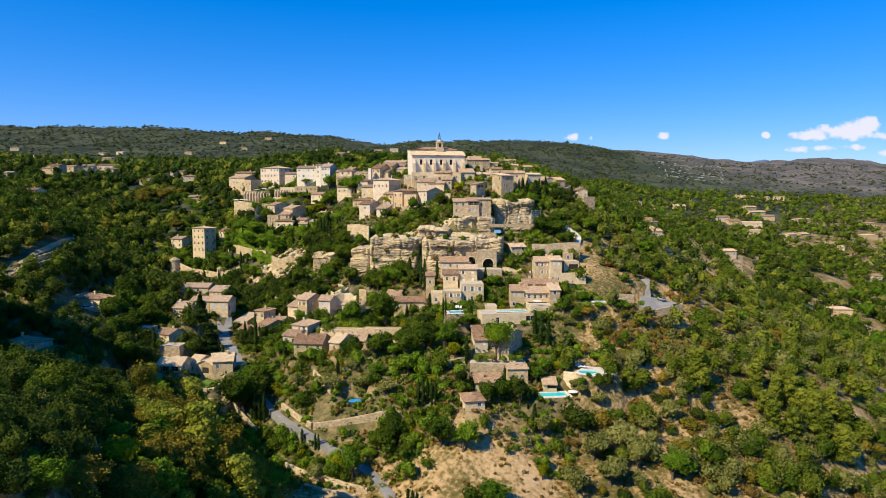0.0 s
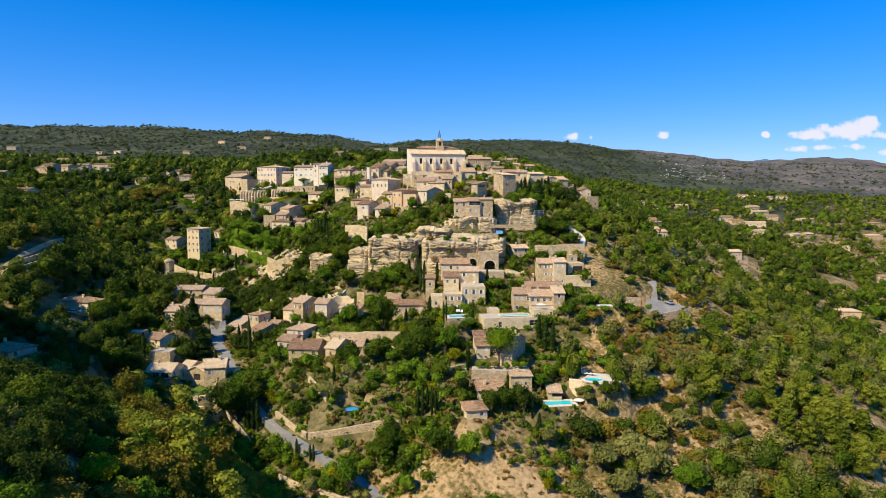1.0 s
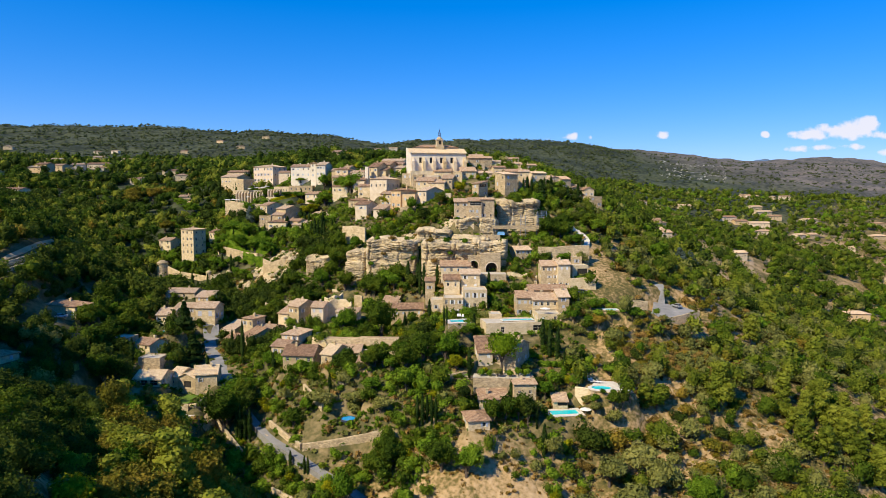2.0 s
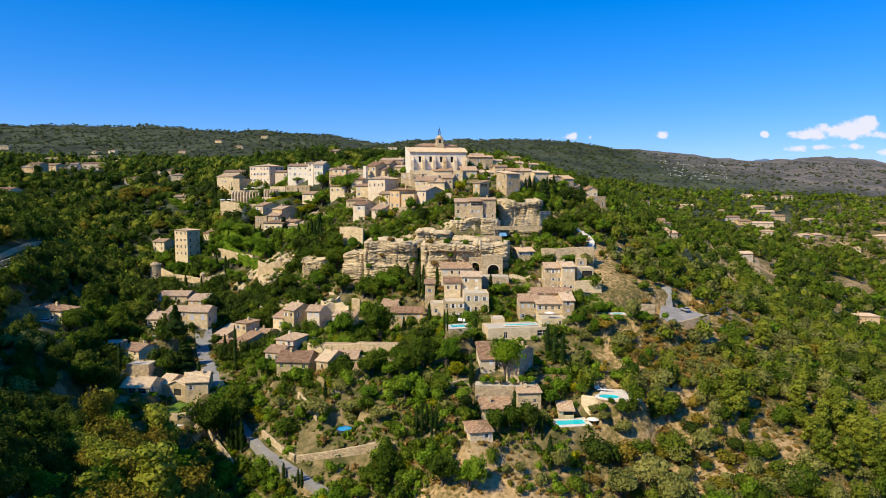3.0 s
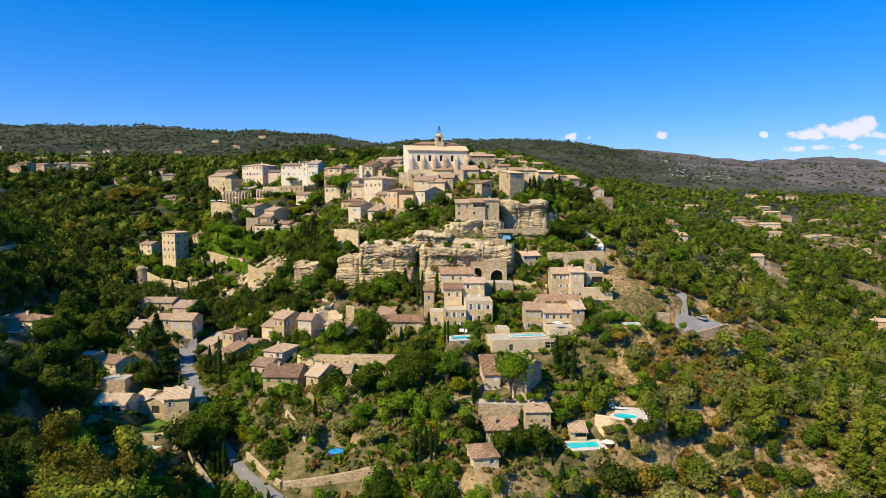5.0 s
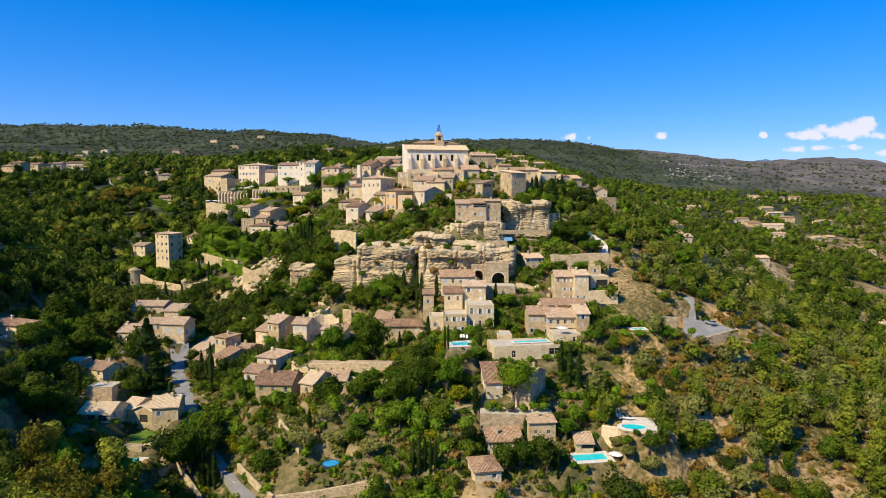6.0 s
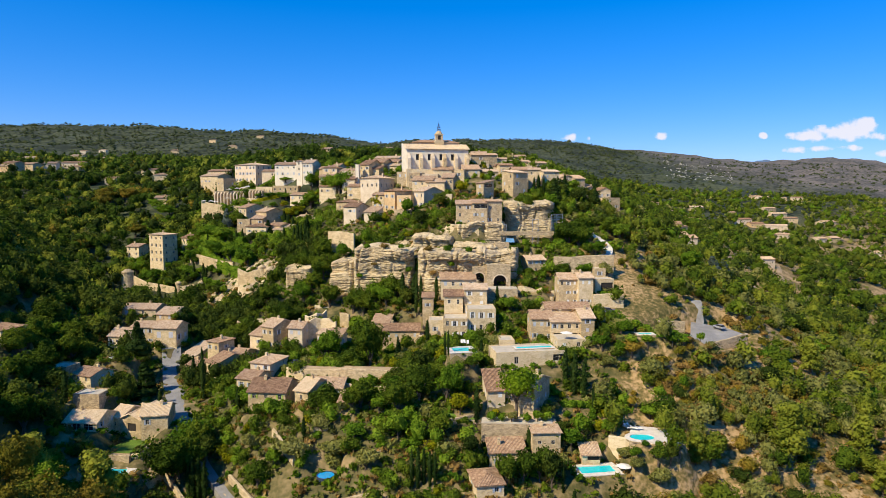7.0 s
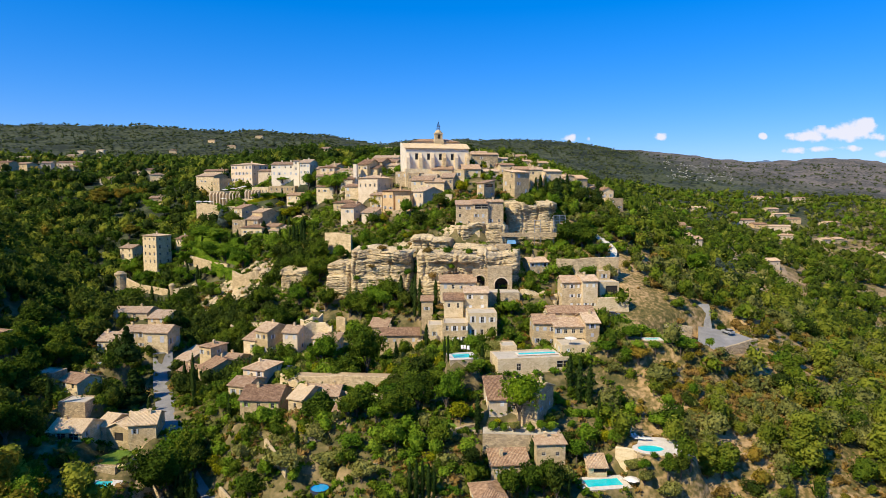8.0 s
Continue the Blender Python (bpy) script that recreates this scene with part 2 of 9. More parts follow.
SHUTTERS = {
    "grey": material("grey_blue_shutter", three((0.34, 0.37, 0.40), (0.45, 0.48, 0.52), (0.54, 0.57, 0.60)), 2, 0.6, 0.2, vary=0.1),
    "white": material("white_shutter", three((0.62, 0.60, 0.56), (0.72, 0.71, 0.68), (0.78, 0.77, 0.75)), 2, 0.6, 0.2),
    "green": material("lime_green_shutter", three((0.26, 0.33, 0.05), (0.36, 0.45, 0.08), (0.44, 0.52, 0.13)), 2, 0.6, 0.2),
    "brown": material("brown_shutter", three((0.13, 0.08, 0.05), (0.20, 0.13, 0.08), (0.26, 0.18, 0.11)), 2, 0.65, 0.2, vary=0.1),
    "mauve": material("pale_mauve_shutter", three((0.40, 0.40, 0.45), (0.50, 0.50, 0.56), (0.56, 0.56, 0.62)), 2, 0.6, 0.2),
}
# near-black that paints the shade inside openings; also the tyres' own colour
DARK = material("shade_and_tyre_dark", three((0.02, 0.017, 0.014), (0.035, 0.03, 0.024), (0.05, 0.042, 0.034)), 0.8, 0.95, 0.2)
ASPHALT = material("road_asphalt", three((0.17, 0.165, 0.155), (0.25, 0.24, 0.225), (0.33, 0.315, 0.295)), 0.25, 0.9, 0.25, 20)
GRAVEL = material("pale_gravel", three((0.42, 0.36, 0.27), (0.54, 0.47, 0.36), (0.64, 0.57, 0.46)), 0.5, 0.95, 0.5, 12)
DIRT = material("tan_dirt", three((0.30, 0.205, 0.11), (0.42, 0.30, 0.17), (0.50, 0.37, 0.22)), 0.3, 0.95, 0.3, 10)
PAVING = material("pool_paving", three((0.55, 0.49, 0.40), (0.66, 0.60, 0.51), (0.74, 0.69, 0.60)), 0.8, 0.85, 0.3, 8)
WATER = material("pool_water", three((0.008, 0.46, 0.50), (0.012, 0.56, 0.60), (0.03, 0.64, 0.67)), 0.5, 0.12, 0.06, 6, spec=0.25)
BLUEWATER = material("blue_pool_water", three((0.01, 0.24, 0.60), (0.015, 0.32, 0.72), (0.03, 0.40, 0.80)), 0.5, 0.08, 0.06, 6, spec=0.5)
LAWN = material("mown_lawn", three((0.07, 0.13, 0.012), (0.11, 0.19, 0.02), (0.15, 0.24, 0.03)), 0.4, 0.95, 0.5, 14)
BARK = material("bark", three((0.07, 0.05, 0.035), (0.12, 0.09, 0.065), (0.18, 0.14, 0.10)), 1.5, 0.95, 0.6)
METAL = material("galvanised_metal", three((0.35, 0.36, 0.37), (0.45, 0.46, 0.47), (0.55, 0.55, 0.56)), 1.0, 0.45, 0.1, metal=0.7)
IRON = material("dark_wrought_iron", three((0.06, 0.07, 0.09), (0.10, 0.11, 0.14), (0.15, 0.16, 0.19)), 1.0, 0.5, 0.1, metal=0.5)
CANVAS = material("cream_canvas", three((0.66, 0.60, 0.50), (0.76, 0.71, 0.62), (0.82, 0.78, 0.70)), 1.0, 0.8, 0.1)
RED = material("red_canvas", three((0.35, 0.03, 0.04), (0.48, 0.05, 0.06), (0.58, 0.08, 0.08)), 1.0, 0.7, 0.1)
BLUE = material("blue_cover", three((0.10, 0.25, 0.42), (0.15, 0.34, 0.55), (0.2, 0.42, 0.64)), 1.0, 0.6, 0.1)


def leaves(name, dark, mid, light, sheer=0.38, island=0.13, vary=0.22, bump=0.25):
    return material(name, ((0.30, dark), (0.5, mid), (0.74, light)), 0.16, 0.8, bump, 15, vary=vary, island=island, spec=0.1, sheer=sheer)


OAK = leaves("oak_leaves", (0.026, 0.052, 0.004), (0.079, 0.13, 0.009), (0.192, 0.236, 0.017))
HOLM = leaves("holm_oak_leaves", (0.019, 0.037, 0.005), (0.058, 0.088, 0.01), (0.143, 0.17, 0.018))
GREEN = leaves("fresh_green_leaves", (0.043, 0.100, 0.006), (0.128, 0.226, 0.012), (0.26, 0.352, 0.026))
LIME = leaves("yellow_green_leaves", (0.165, 0.182, 0.005), (0.33, 0.319, 0.008), (0.528, 0.462, 0.02))
OLIVE = leaves("olive_leaves", (0.110, 0.124, 0.030), (0.252, 0.254, 0.062), (0.42, 0.384, 0.112))
PINE = leaves("pine_needles", (0.084, 0.120, 0.010), (0.205, 0.236, 0.022), (0.35, 0.350, 0.043))
CYPRESS = leaves("cypress_foliage", (0.012, 0.030, 0.005), (0.030, 0.060, 0.010), (0.062, 0.098, 0.018))
AUTUMN = leaves("turning_leaves", (0.100, 0.104, 0.010), (0.215, 0.186, 0.019), (0.37, 0.245, 0.036))
SCRUB = leaves("dry_scrub", (0.142, 0.1, 0.021), (0.277, 0.181, 0.046), (0.446, 0.275, 0.09))
BRIGHT = leaves("bright_pine_needles", (0.075, 0.140, 0.006), (0.200, 0.300, 0.012), (0.33, 0.42, 0.022))
BLUISH = leaves("blue_cedar_needles", (0.042, 0.066, 0.048), (0.096, 0.132, 0.103), (0.174, 0.21, 0.168))
GARRIGUE = leaves("garrigue_foliage", (0.05, 0.068, 0.026), (0.094, 0.116, 0.046), (0.149, 0.165, 0.073), 0.35, bump=0)
# the blue of distant air, painted into the mountain's base colour
HAZY = material("haze_tinted_mountain", three((0.10, 0.16, 0.26), (0.13, 0.20, 0.32), (0.16, 0.24, 0.36)), 0.004, 1.0, 0)


# ---- the lie of the land: cross-sections of the hill, the valley and the ridges behind ----
# columns: distance to the right divided by distance ahead; rows: distance ahead in metres
US = (-0.9, -0.65, -0.5, -0.4, -0.3, -0.2, -0.1, 0, 0.1, 0.2, 0.33, 0.48, 0.65, 0.9)
YS = (100, 150, 185, 210, 235, 260, 285, 310, 340, 375, 420, 500, 650, 900, 1300, 1900, 2700, 4800)
PROFILES = []


def profile(*heights):
    PROFILES.append(heights)


profile(63, 59, 42, 31, 23, 19, 19, 20, 17, 15, 13, 8, 6, 10)  # 100 m out
profile(59, 55, 41, 34, 25, 15, 9, 13, 14, 10, 13, 12, 8, 2)  # 150 m out
profile(50, 46, 42, 26, 15, 19, 23, 30, 30, 26, 25, 23, 16, -8)  # 185 m out
profile(57, 53, 44, 30, 23, 35, 41, 43, 43, 41, 39, 34, 26, -7)  # 210 m out
profile(72, 68, 45, 37, 37, 44, 45, 51, 52, 51, 49, 41, 29, -1)  # 235 m out
profile(81, 77, 47, 38, 39, 46, 46, 55, 58, 60, 58, 44, 28, 3)  # 260 m out
profile(89, 85, 56, 46, 45, 51, 57, 69, 71, 72, 64, 45, 26, 2)  # 285 m out
profile(97, 89, 61, 51, 50, 63, 76, 86, 90, 83, 67, 45, 22, -1)  # 310 m out
profile(100, 92, 62, 47, 59, 76, 88, 97, 101, 93, 70, 45, 19, -2)  # 340 m out
profile(101, 93, 63, 59, 79, 85, 105, 111, 110, 98, 71, 44, 19, 0)  # 375 m out
profile(101, 93, 76, 76, 90, 107, 117, 115, 116, 102, 74, 46, 22, 5)  # 420 m out
profile(117, 109, 97, 98, 110, 125, 124, 122, 121, 104, 78, 52, 28, 12)  # 500 m out
profile(139, 131, 126, 125, 127, 130, 130, 127, 119, 104, 80, 57, 45, 30)  # 650 m out
profile(153, 138, 137, 137, 136, 134, 132, 129, 123, 112, 95, 82, 79, 59)  # 900 m out
profile(208, 195, 189, 186, 182, 176, 167, 164, 158, 145, 125, 113, 107, 91)  # 1300 m out
profile(280, 292, 283, 280, 273, 267, 244, 246, 251, 242, 191, 171, 153, 115)  # 1900 m out
profile(282, 239, 241, 244, 243, 237, 226, 237, 252, 271, 265, 230, 237, 125)  # 2700 m out
profile(294, 282, 272, 260, 248, 236, 225, 225, 226, 220, 219, 222, 228, 136)  # 4800 m out
RELIEF = np.array(PROFILES, dtype=float)
PADS = []


def cubic(p0, p1, p2, p3, t):
    return p1 + 0.5 * t * (p2 - p0 + t * (2 * p0 - 5 * p1 + 4 * p2 - p3 + t * (3 * (p1 - p2) + p3 - p0)))


def waves(x, y, size, seed):
    """Soft rolling noise from a few crossed waves, about -1 to 1."""
    rng = np.random.RandomState(seed)
    total = 0.0
    for k in range(7):
        a, f, ph = rng.uniform(0, math.pi), rng.uniform(0.6, 2.2) * 2 * math.pi / size, rng.uniform(0, 6.28)
        total = total + np.sin((x * math.cos(a) + y * math.sin(a)) * f + ph + 1.3 * np.sin((y * math.cos(a) - x * math.sin(a)) * f * 0.6 + ph * 2))
    return total / 4.0


def land(x, y):
    """Ground height, for arrays."""
    x, y = np.asarray(x, float), np.asarray(y, float)
    yc = np.clip(y, YS[0], YS[-1] - 1e-6)
    u = np.clip(x / np.maximum(y, 100.0), US[0], US[-1] - 1e-6)
    us, ys = np.array(US), np.array(YS)
    i = np.clip(np.searchsorted(ys, yc, side="right") - 1, 0, len(YS) - 2)
    j = np.clip(np.searchsorted(us, u, side="right") - 1, 0, len(US) - 2)
    t, s = (yc - ys[i]) / (ys[i + 1] - ys[i]), (u - us[j]) / (us[j + 1] - us[j])
    rows = []
    for k in (-1, 0, 1, 2):
        r = np.clip(i + k, 0, len(YS) - 1)
        rows.append(cubic(*(RELIEF[r, np.clip(j + q, 0, len(US) - 1)] for q in (-1, 0, 1, 2)), s))
    z = cubic(*rows, t)
    roll = np.clip((y - 420) / 500, 0, 1)
    # the western valley side: a steep unseen rise, added to shade the hollow
    side = np.clip((-0.95 - x / np.maximum(y, 100.0)) / 0.20, 0, 1) * np.clip((330 - y) / 90, 0, 1) * np.clip((y - 110) / 40, 0, 1)
    z = z + 71 * side * side * (3 - 2 * side)
    z = z + waves(x, y, 37, 5) * 0.7 + waves(x, y, 190, 6) * 5 * roll + waves(x, y, 480, 7) * 6 * np.clip((y - 800) / 900, 0, 1)
    for px, py, rx, ry, pz, ca, sa, cut in PADS:
        dx, dy = (x - px) * ca + (y - py) * sa, (y - py) * ca - (x - px) * sa
        far = np.maximum(np.abs(dx) / rx, np.abs(dy) / ry)
        w = np.clip((1.5 - far) / 0.5, 0, 1)
        w = w * w * (3 - 2 * w)
        z = np.where((z > pz) | (not cut), z * (1 - w) + pz * w, z)
    return z


def ground(x, y):
    return float(land(np.array([x]), np.array([y]))[0])


def pad(x, y, rx, ry, z, turn=0.0, cut=False):
    """Levels the ground; cut: only digs away what stands higher."""
    PADS.append((x, y, rx, ry, z, math.cos(radians(turn)), math.sin(radians(turn)), cut))


# ---- builders ----


class Shape:
    """Vertices and faces of one mesh, gathered piece by piece."""

    def __init__(self):
        self.v, self.f = [], []

    def poly(self, *pts):
        n = len(self.v)
        self.v.extend(tuple(p) for p in pts)
        self.f.append(tuple(range(n, n + len(pts))))
        return self

    def box(self, x0, y0, z0, x1, y1, z1, inset=0.0):
        a = [(x0, y0, z0), (x1, y0, z0), (x1, y1, z0), (x0, y1, z0)]
        i = inset
        b = [(x0 + i, y0 + i, z1), (x1 - i, y0 + i, z1), (x1 - i, y1 - i, z1), (x0 + i, y1 - i, z1)]
        n = len(self.v)
        self.v.extend(a + b)
        self.f.extend([(n, n + 3, n + 2, n + 1), (n + 4, n + 5, n + 6, n + 7)] + [(n + k, n + (k + 1) % 4, n + 4 + (k + 1) % 4, n + 4 + k) for k in range(4)])
        return self

    def rings(self, rings, close=True):
        """A skin over rings of equally many points, closed at both ends."""
        n, m = len(self.v), len(rings[0])
        for r in rings:
            self.v.extend(tuple(p) for p in r)
        for a in range(len(rings) - 1):
            for k in range(m):
                self.f.append((n + a * m + k, n + a * m + (k + 1) % m, n + (a + 1) * m + (k + 1) % m, n + (a + 1) * m + k))
        if close:
            self.f.append(tuple(n + k for k in reversed(range(m))))
            self.f.append(tuple(n + (len(rings) - 1) * m + k for k in range(m)))
        return self

    def tube(self, x, y, levels, sides=10):
        """A round body: levels of (height, radius)."""
        return self.rings([[(x + r * math.cos(6.2832 * k / sides), y + r * math.sin(6.2832 * k / sides), z) for k in range(sides)] for z, r in levels])

    def mesh(self, name, mat, smooth=False):
        me = bpy.data.meshes.new(name)
        me.from_pydata(self.v, [], self.f)
        me.materials.append(mat)
        if smooth:
            me.shade_smooth()
        return me


def part(name, shape, mat, parent, label="", smooth=False):
    data = shape if isinstance(shape, bpy.types.Mesh) else shape.mesh(name, mat, smooth)
    ob = new(name, data)
    ob.parent = parent
    return tagged(ob, label)


def thing(name, m, label, category, group="", kind=""):
    ob = new(name)
    ob.empty_display_size = 0.5
    ob.matrix_basis = m
    return tagged(ob, label, category, group, kind)


def solid(name, shape, mat, label, category, kind="", group="", m=None, smooth=False):
    ob = new(name, shape if isinstance(shape, bpy.types.Mesh) else shape.mesh(name, mat, smooth))
    if m is not None:
        ob.matrix_basis = m
    return tagged(ob, label, category, group, kind)


def arrays_mesh(name, verts, faces, mat, smooth=False):
    """A mesh from numpy arrays of vertices and of triangles or quads."""
    me = bpy.data.meshes.new(name)
    k = faces.shape[1]
    me.vertices.add(len(verts))
    me.vertices.foreach_set("co", verts.astype(np.float32).ravel())
    me.loops.add(faces.size)
    me.loops.foreach_set("vertex_index", faces.astype(np.int32).ravel())
    me.polygons.add(len(faces))
    me.polygons.foreach_set("loop_start", np.arange(0, faces.size, k, dtype=np.int32))
    me.update(calc_edges=True)
    me.validate()
    me.materials.append(mat)
    if smooth:
        me.shade_smooth()
    return me

# ---- levelled places ----
pad(18.1, 328.7, 2.8, 6.1, 98.3, -34)
pad(8.3, 310.5, 4.2, 6.1, 87.3, 0)
pad(19.8, 310.7, 4.2, 6.1, 87.1, 4)
pad(14.1, 309.5, 3.7, 6.1, 86.9, 0)
pad(33.4, 292.2, 4.5, 6.1, 70.8, 14)
pad(54.8, 279.7, 3.0, 5.1, 70.1, 5)
pad(4.9, 280.5, 7.1, 6.1, 66.4, 0)
pad(55.0, 273.3, 4.3, 4.6, 65.4, 6)
pad(3.2, 266.5, 4.1, 6.1, 62.2, 0)
pad(47.6, 270.7, 3.4, 6.1, 62.2, 4)
pad(10.5, 267.5, 4.8, 6.1, 62.0, 0)
pad(42.5, 272.5, 4.3, 6.1, 61.8, 0)
pad(39.9, 260.5, 8.0, 6.1, 60.8, 0)
pad(-5.4, 271.0, 2.9, 4.6, 59.5, 0)
pad(-136.6, 246.1, 8.1, 4.6, 56.5, -22)
pad(11.8, 258.7, 5.5, 6.1, 55.0, 2)
pad(37.4, 251.5, 5.5, 7.1, 54.6, 0)
pad(43.4, 250.6, 3.0, 7.1, 54.6, 4)
pad(30.4, 253.0, 4.3, 6.6, 54.2, 0)
pad(3.7, 257.3, 4.9, 6.1, 53.7, -3)
pad(-2.7, 259.5, 3.3, 5.1, 53.6, 0)
pad(18.1, 239.1, 3.2, 4.6, 53.5, 4)
pad(-117.6, 301.1, 7.6, 6.1, 52.6, -3)
pad(-105.0, 294.3, 4.5, 4.6, 52.3, -10)
pad(22.5, 231.9, 10.1, 6.1, 52.2, 9)
pad(-132.5, 198.3, 6.5, 6.1, 50.9, -20)
pad(37.2, 242.8, 5.2, 6.1, 50.4, 4)
pad(-39.1, 268.0, 3.7, 5.1, 49.0, -25)
pad(-36.2, 264.3, 3.5, 4.6, 48.7, -15)
pad(12.7, 216.2, 3.2, 5.6, 47.5, 6)
pad(-14.5, 266.7, 7.3, 6.1, 47.4, 2)
pad(-49.9, 271.4, 3.6, 5.6, 47.4, -12)
pad(-7.9, 263.5, 2.2, 5.1, 47.4, 0)
pad(-63.8, 274.1, 3.6, 5.1, 46.8, -25)
pad(-57.8, 272.7, 3.8, 6.6, 46.3, -32)
pad(21.4, 216.0, 5.2, 6.6, 46.3, -32)
pad(-76.2, 267.9, 3.6, 5.1, 46.0, -28)
pad(-54.9, 249.7, 4.5, 6.6, 45.6, -18)
pad(-98.9, 281.2, 5.1, 6.1, 45.1, -4)
pad(-109.3, 286.2, 5.3, 6.1, 45.1, -4)
pad(-25.6, 218.2, 2.9, 4.1, 44.3, -8)
pad(-32.5, 230.2, 5.6, 6.1, 43.5, -4)
pad(-36.6, 227.1, 3.2, 7.1, 43.0, -24)
pad(-56.6, 239.4, 4.0, 6.1, 42.7, -18)
pad(-100.1, 230.7, 4.8, 4.6, 42.4, -4)
pad(-118.3, 248.4, 4.1, 4.6, 41.7, -10)
pad(-116.2, 282.6, 4.5, 6.6, 41.6, -6)
pad(-69.3, 267.5, 4.1, 6.1, 41.3, -15)
pad(-107.5, 245.1, 4.9, 5.6, 40.9, -24)
pad(-48.2, 229.0, 6.2, 7.1, 40.1, -5)
pad(-87.9, 278.7, 4.0, 6.1, 39.8, -26)
pad(-81.7, 266.7, 4.9, 6.1, 39.4, -22)
pad(24.2, 205.7, 4.4, 5.1, 37.7, 4)
pad(-71.2, 260.8, 4.1, 8.1, 37.5, -42)
pad(-96.1, 222.2, 5.5, 6.1, 37.3, -4)
pad(34.7, 202.0, 3.1, 3.6, 36.7, 0)
pad(-79.9, 227.0, 4.4, 6.1, 36.0, 10)
pad(15.2, 203.3, 6.0, 5.6, 34.9, 4)
pad(-84.9, 228.7, 4.2, 7.1, 34.9, -12)
pad(9.0, 190.5, 4.1, 5.6, 34.5, 10)
pad(-89.7, 229.5, 3.1, 6.1, 34.1, -20)
pad(58.7, 238.9, 15.0, 6.0, 57.8)
pad(47.3, 202.1, 7.0, 6.0, 41.7, 0)
pad(50.0, 204.3, 6.2, 5.7, 41.2)
pad(35.3, 197.6, 6.7, 4.4, 35.5, 8)
pad(4.6, 226.9, 3.7, 3.4, 56.7, 10)
pad(59.6, 239.7, 6.0, 5.0, 58.3, 0)
pad(-82.7, 208.9, 5.9, 6.3, 29.9, 0)
pad(-106.9, 258.3, 5.6, 4.7, 46.2, 0)
pad(-112.9, 227.9, 5.0, 3.5, 40.2, -8)
pad(-29.0, 203.0, 3.2, 3.2, 30.9)
pad(-83.8, 218.4, 4.2, 4.4, 32.6)
pad(86.0, 257.0, 14.0, 8.0, 51.0, 25, True)
pad(67.2, 247.3, 5.4, 6.9, 53.4)
pad(-96, 199, 10, 9, 33.0, 0, True)
pad(-95, 413, 22, 4.5, 98.4, 0, True)
pad(-90, 401, 24, 6, 93.2, 0, True)
pad(36.0, 305, 15, 8, 79.0, 0, True)
pad(15, 297, 11, 4.5, 78.5, 0, True)
pad(-23, 283, 13, 5, 59.0, -9, True)
pad(2, 275, 13, 4.5, 60.5, -7, True)
pad(-146, 354, 12, 4, 51.0, -24, True)
pad(-124, 344, 11, 4, 51.0, -14, True)
pad(-92, 322, 8, 4, 59.0, 0, True)

CLEAR = []      # places where nothing grows: (x, y, radius)

# ---- houses ----
CACHE = {}


def pane_mesh(w, h):
    key = ("pane", w, h)
    if key not in CACHE:
        CACHE[key] = Shape().box(0.02, 0.16, 0.02, w - 0.02, 0.19, h - 0.02).mesh("pane", GLASS)
    return CACHE[key]


def sash_mesh(w, h):
    """Window frame with a middle post and one bar."""
    key = ("sash", w, h)
    if key not in CACHE:
        s, b = Shape(), 0.07
        s.box(0, 0.10, 0, b, 0.2, h).box(w - b, 0.10, 0, w, 0.2, h).box(b, 0.10, 0, w - b, 0.2, b).box(b, 0.10, h - b, w - b, 0.2, h)
        s.box(w / 2 - 0.03, 0.11, b, w / 2 + 0.03, 0.15, h - b).box(b, 0.115, h * 0.55, w / 2 - 0.03, 0.145, h * 0.55 + 0.05).box(w / 2 + 0.03, 0.115, h * 0.55, w - b, 0.145, h * 0.55 + 0.05)
        CACHE[key] = s.mesh("window", FRAME)
    return CACHE[key]


def shutter_mesh(w, h, colour):
    key = ("shutter", w, h, colour)
    if key not in CACHE:
        s = Shape().box(0, -0.06, 0, w, -0.015, h)
        for k in range(3):
            s.box(0.03, -0.085, h * (0.12 + 0.34 * k), w - 0.03, -0.06, h * (0.12 + 0.34 * k) + 0.1)
        CACHE[key] = s.mesh("shutter", SHUTTERS[colour])
    return CACHE[key]


def door_mesh(w, h, colour):
    key = ("door", w, h, colour)
    if key not in CACHE:
        s = Shape().box(0.02, 0.12, 0.0, w - 0.02, 0.2, h - 0.02)
        for k in range(2):
            s.box(0.12 + k * w / 2, 0.10, 0.2, w / 2 - 0.08 + k * w / 2, 0.12, h - 0.2)
        CACHE[key] = s.mesh("door", SHUTTERS[colour])
    return CACHE[key]


def pierced(s, at, along, out, width, low, high, holes, depth=0.24):
    """A wall face from a corner, with rectangular openings and their reveals. holes: (x, z, w, h)."""
    at, along, out = Vector(at), Vector(along), Vector(out)
    xs = sorted({0.0, width, *(v for x, z, w, h in holes for v in (x, x + w))})
    zs = sorted({low, high, *(v for x, z, w, h in holes for v in (z, z + h))})

    def p(x, z, d=0.0):
        return at + along * x + Vector((0, 0, z)) - out * d

    for x0, x1 in zip(xs, xs[1:]):
        for z0, z1 in zip(zs, zs[1:]):
            mx, mz = (x0 + x1) / 2, (z0 + z1) / 2
            if not any(x < mx < x + w and z < mz < z + h for x, z, w, h in holes):
                s.poly(p(x0, z0), p(x1, z0), p(x1, z1), p(x0, z1))
    for x, z, w, h in holes:
        c = [(x, z), (x + w, z), (x + w, z + h), (x, z + h)]
        for k in range(4):
            (a, b), (e, f) = c[k], c[(k + 1) % 4]
            s.poly(p(a, b), p(a, b, depth), p(e, f, depth), p(e, f))


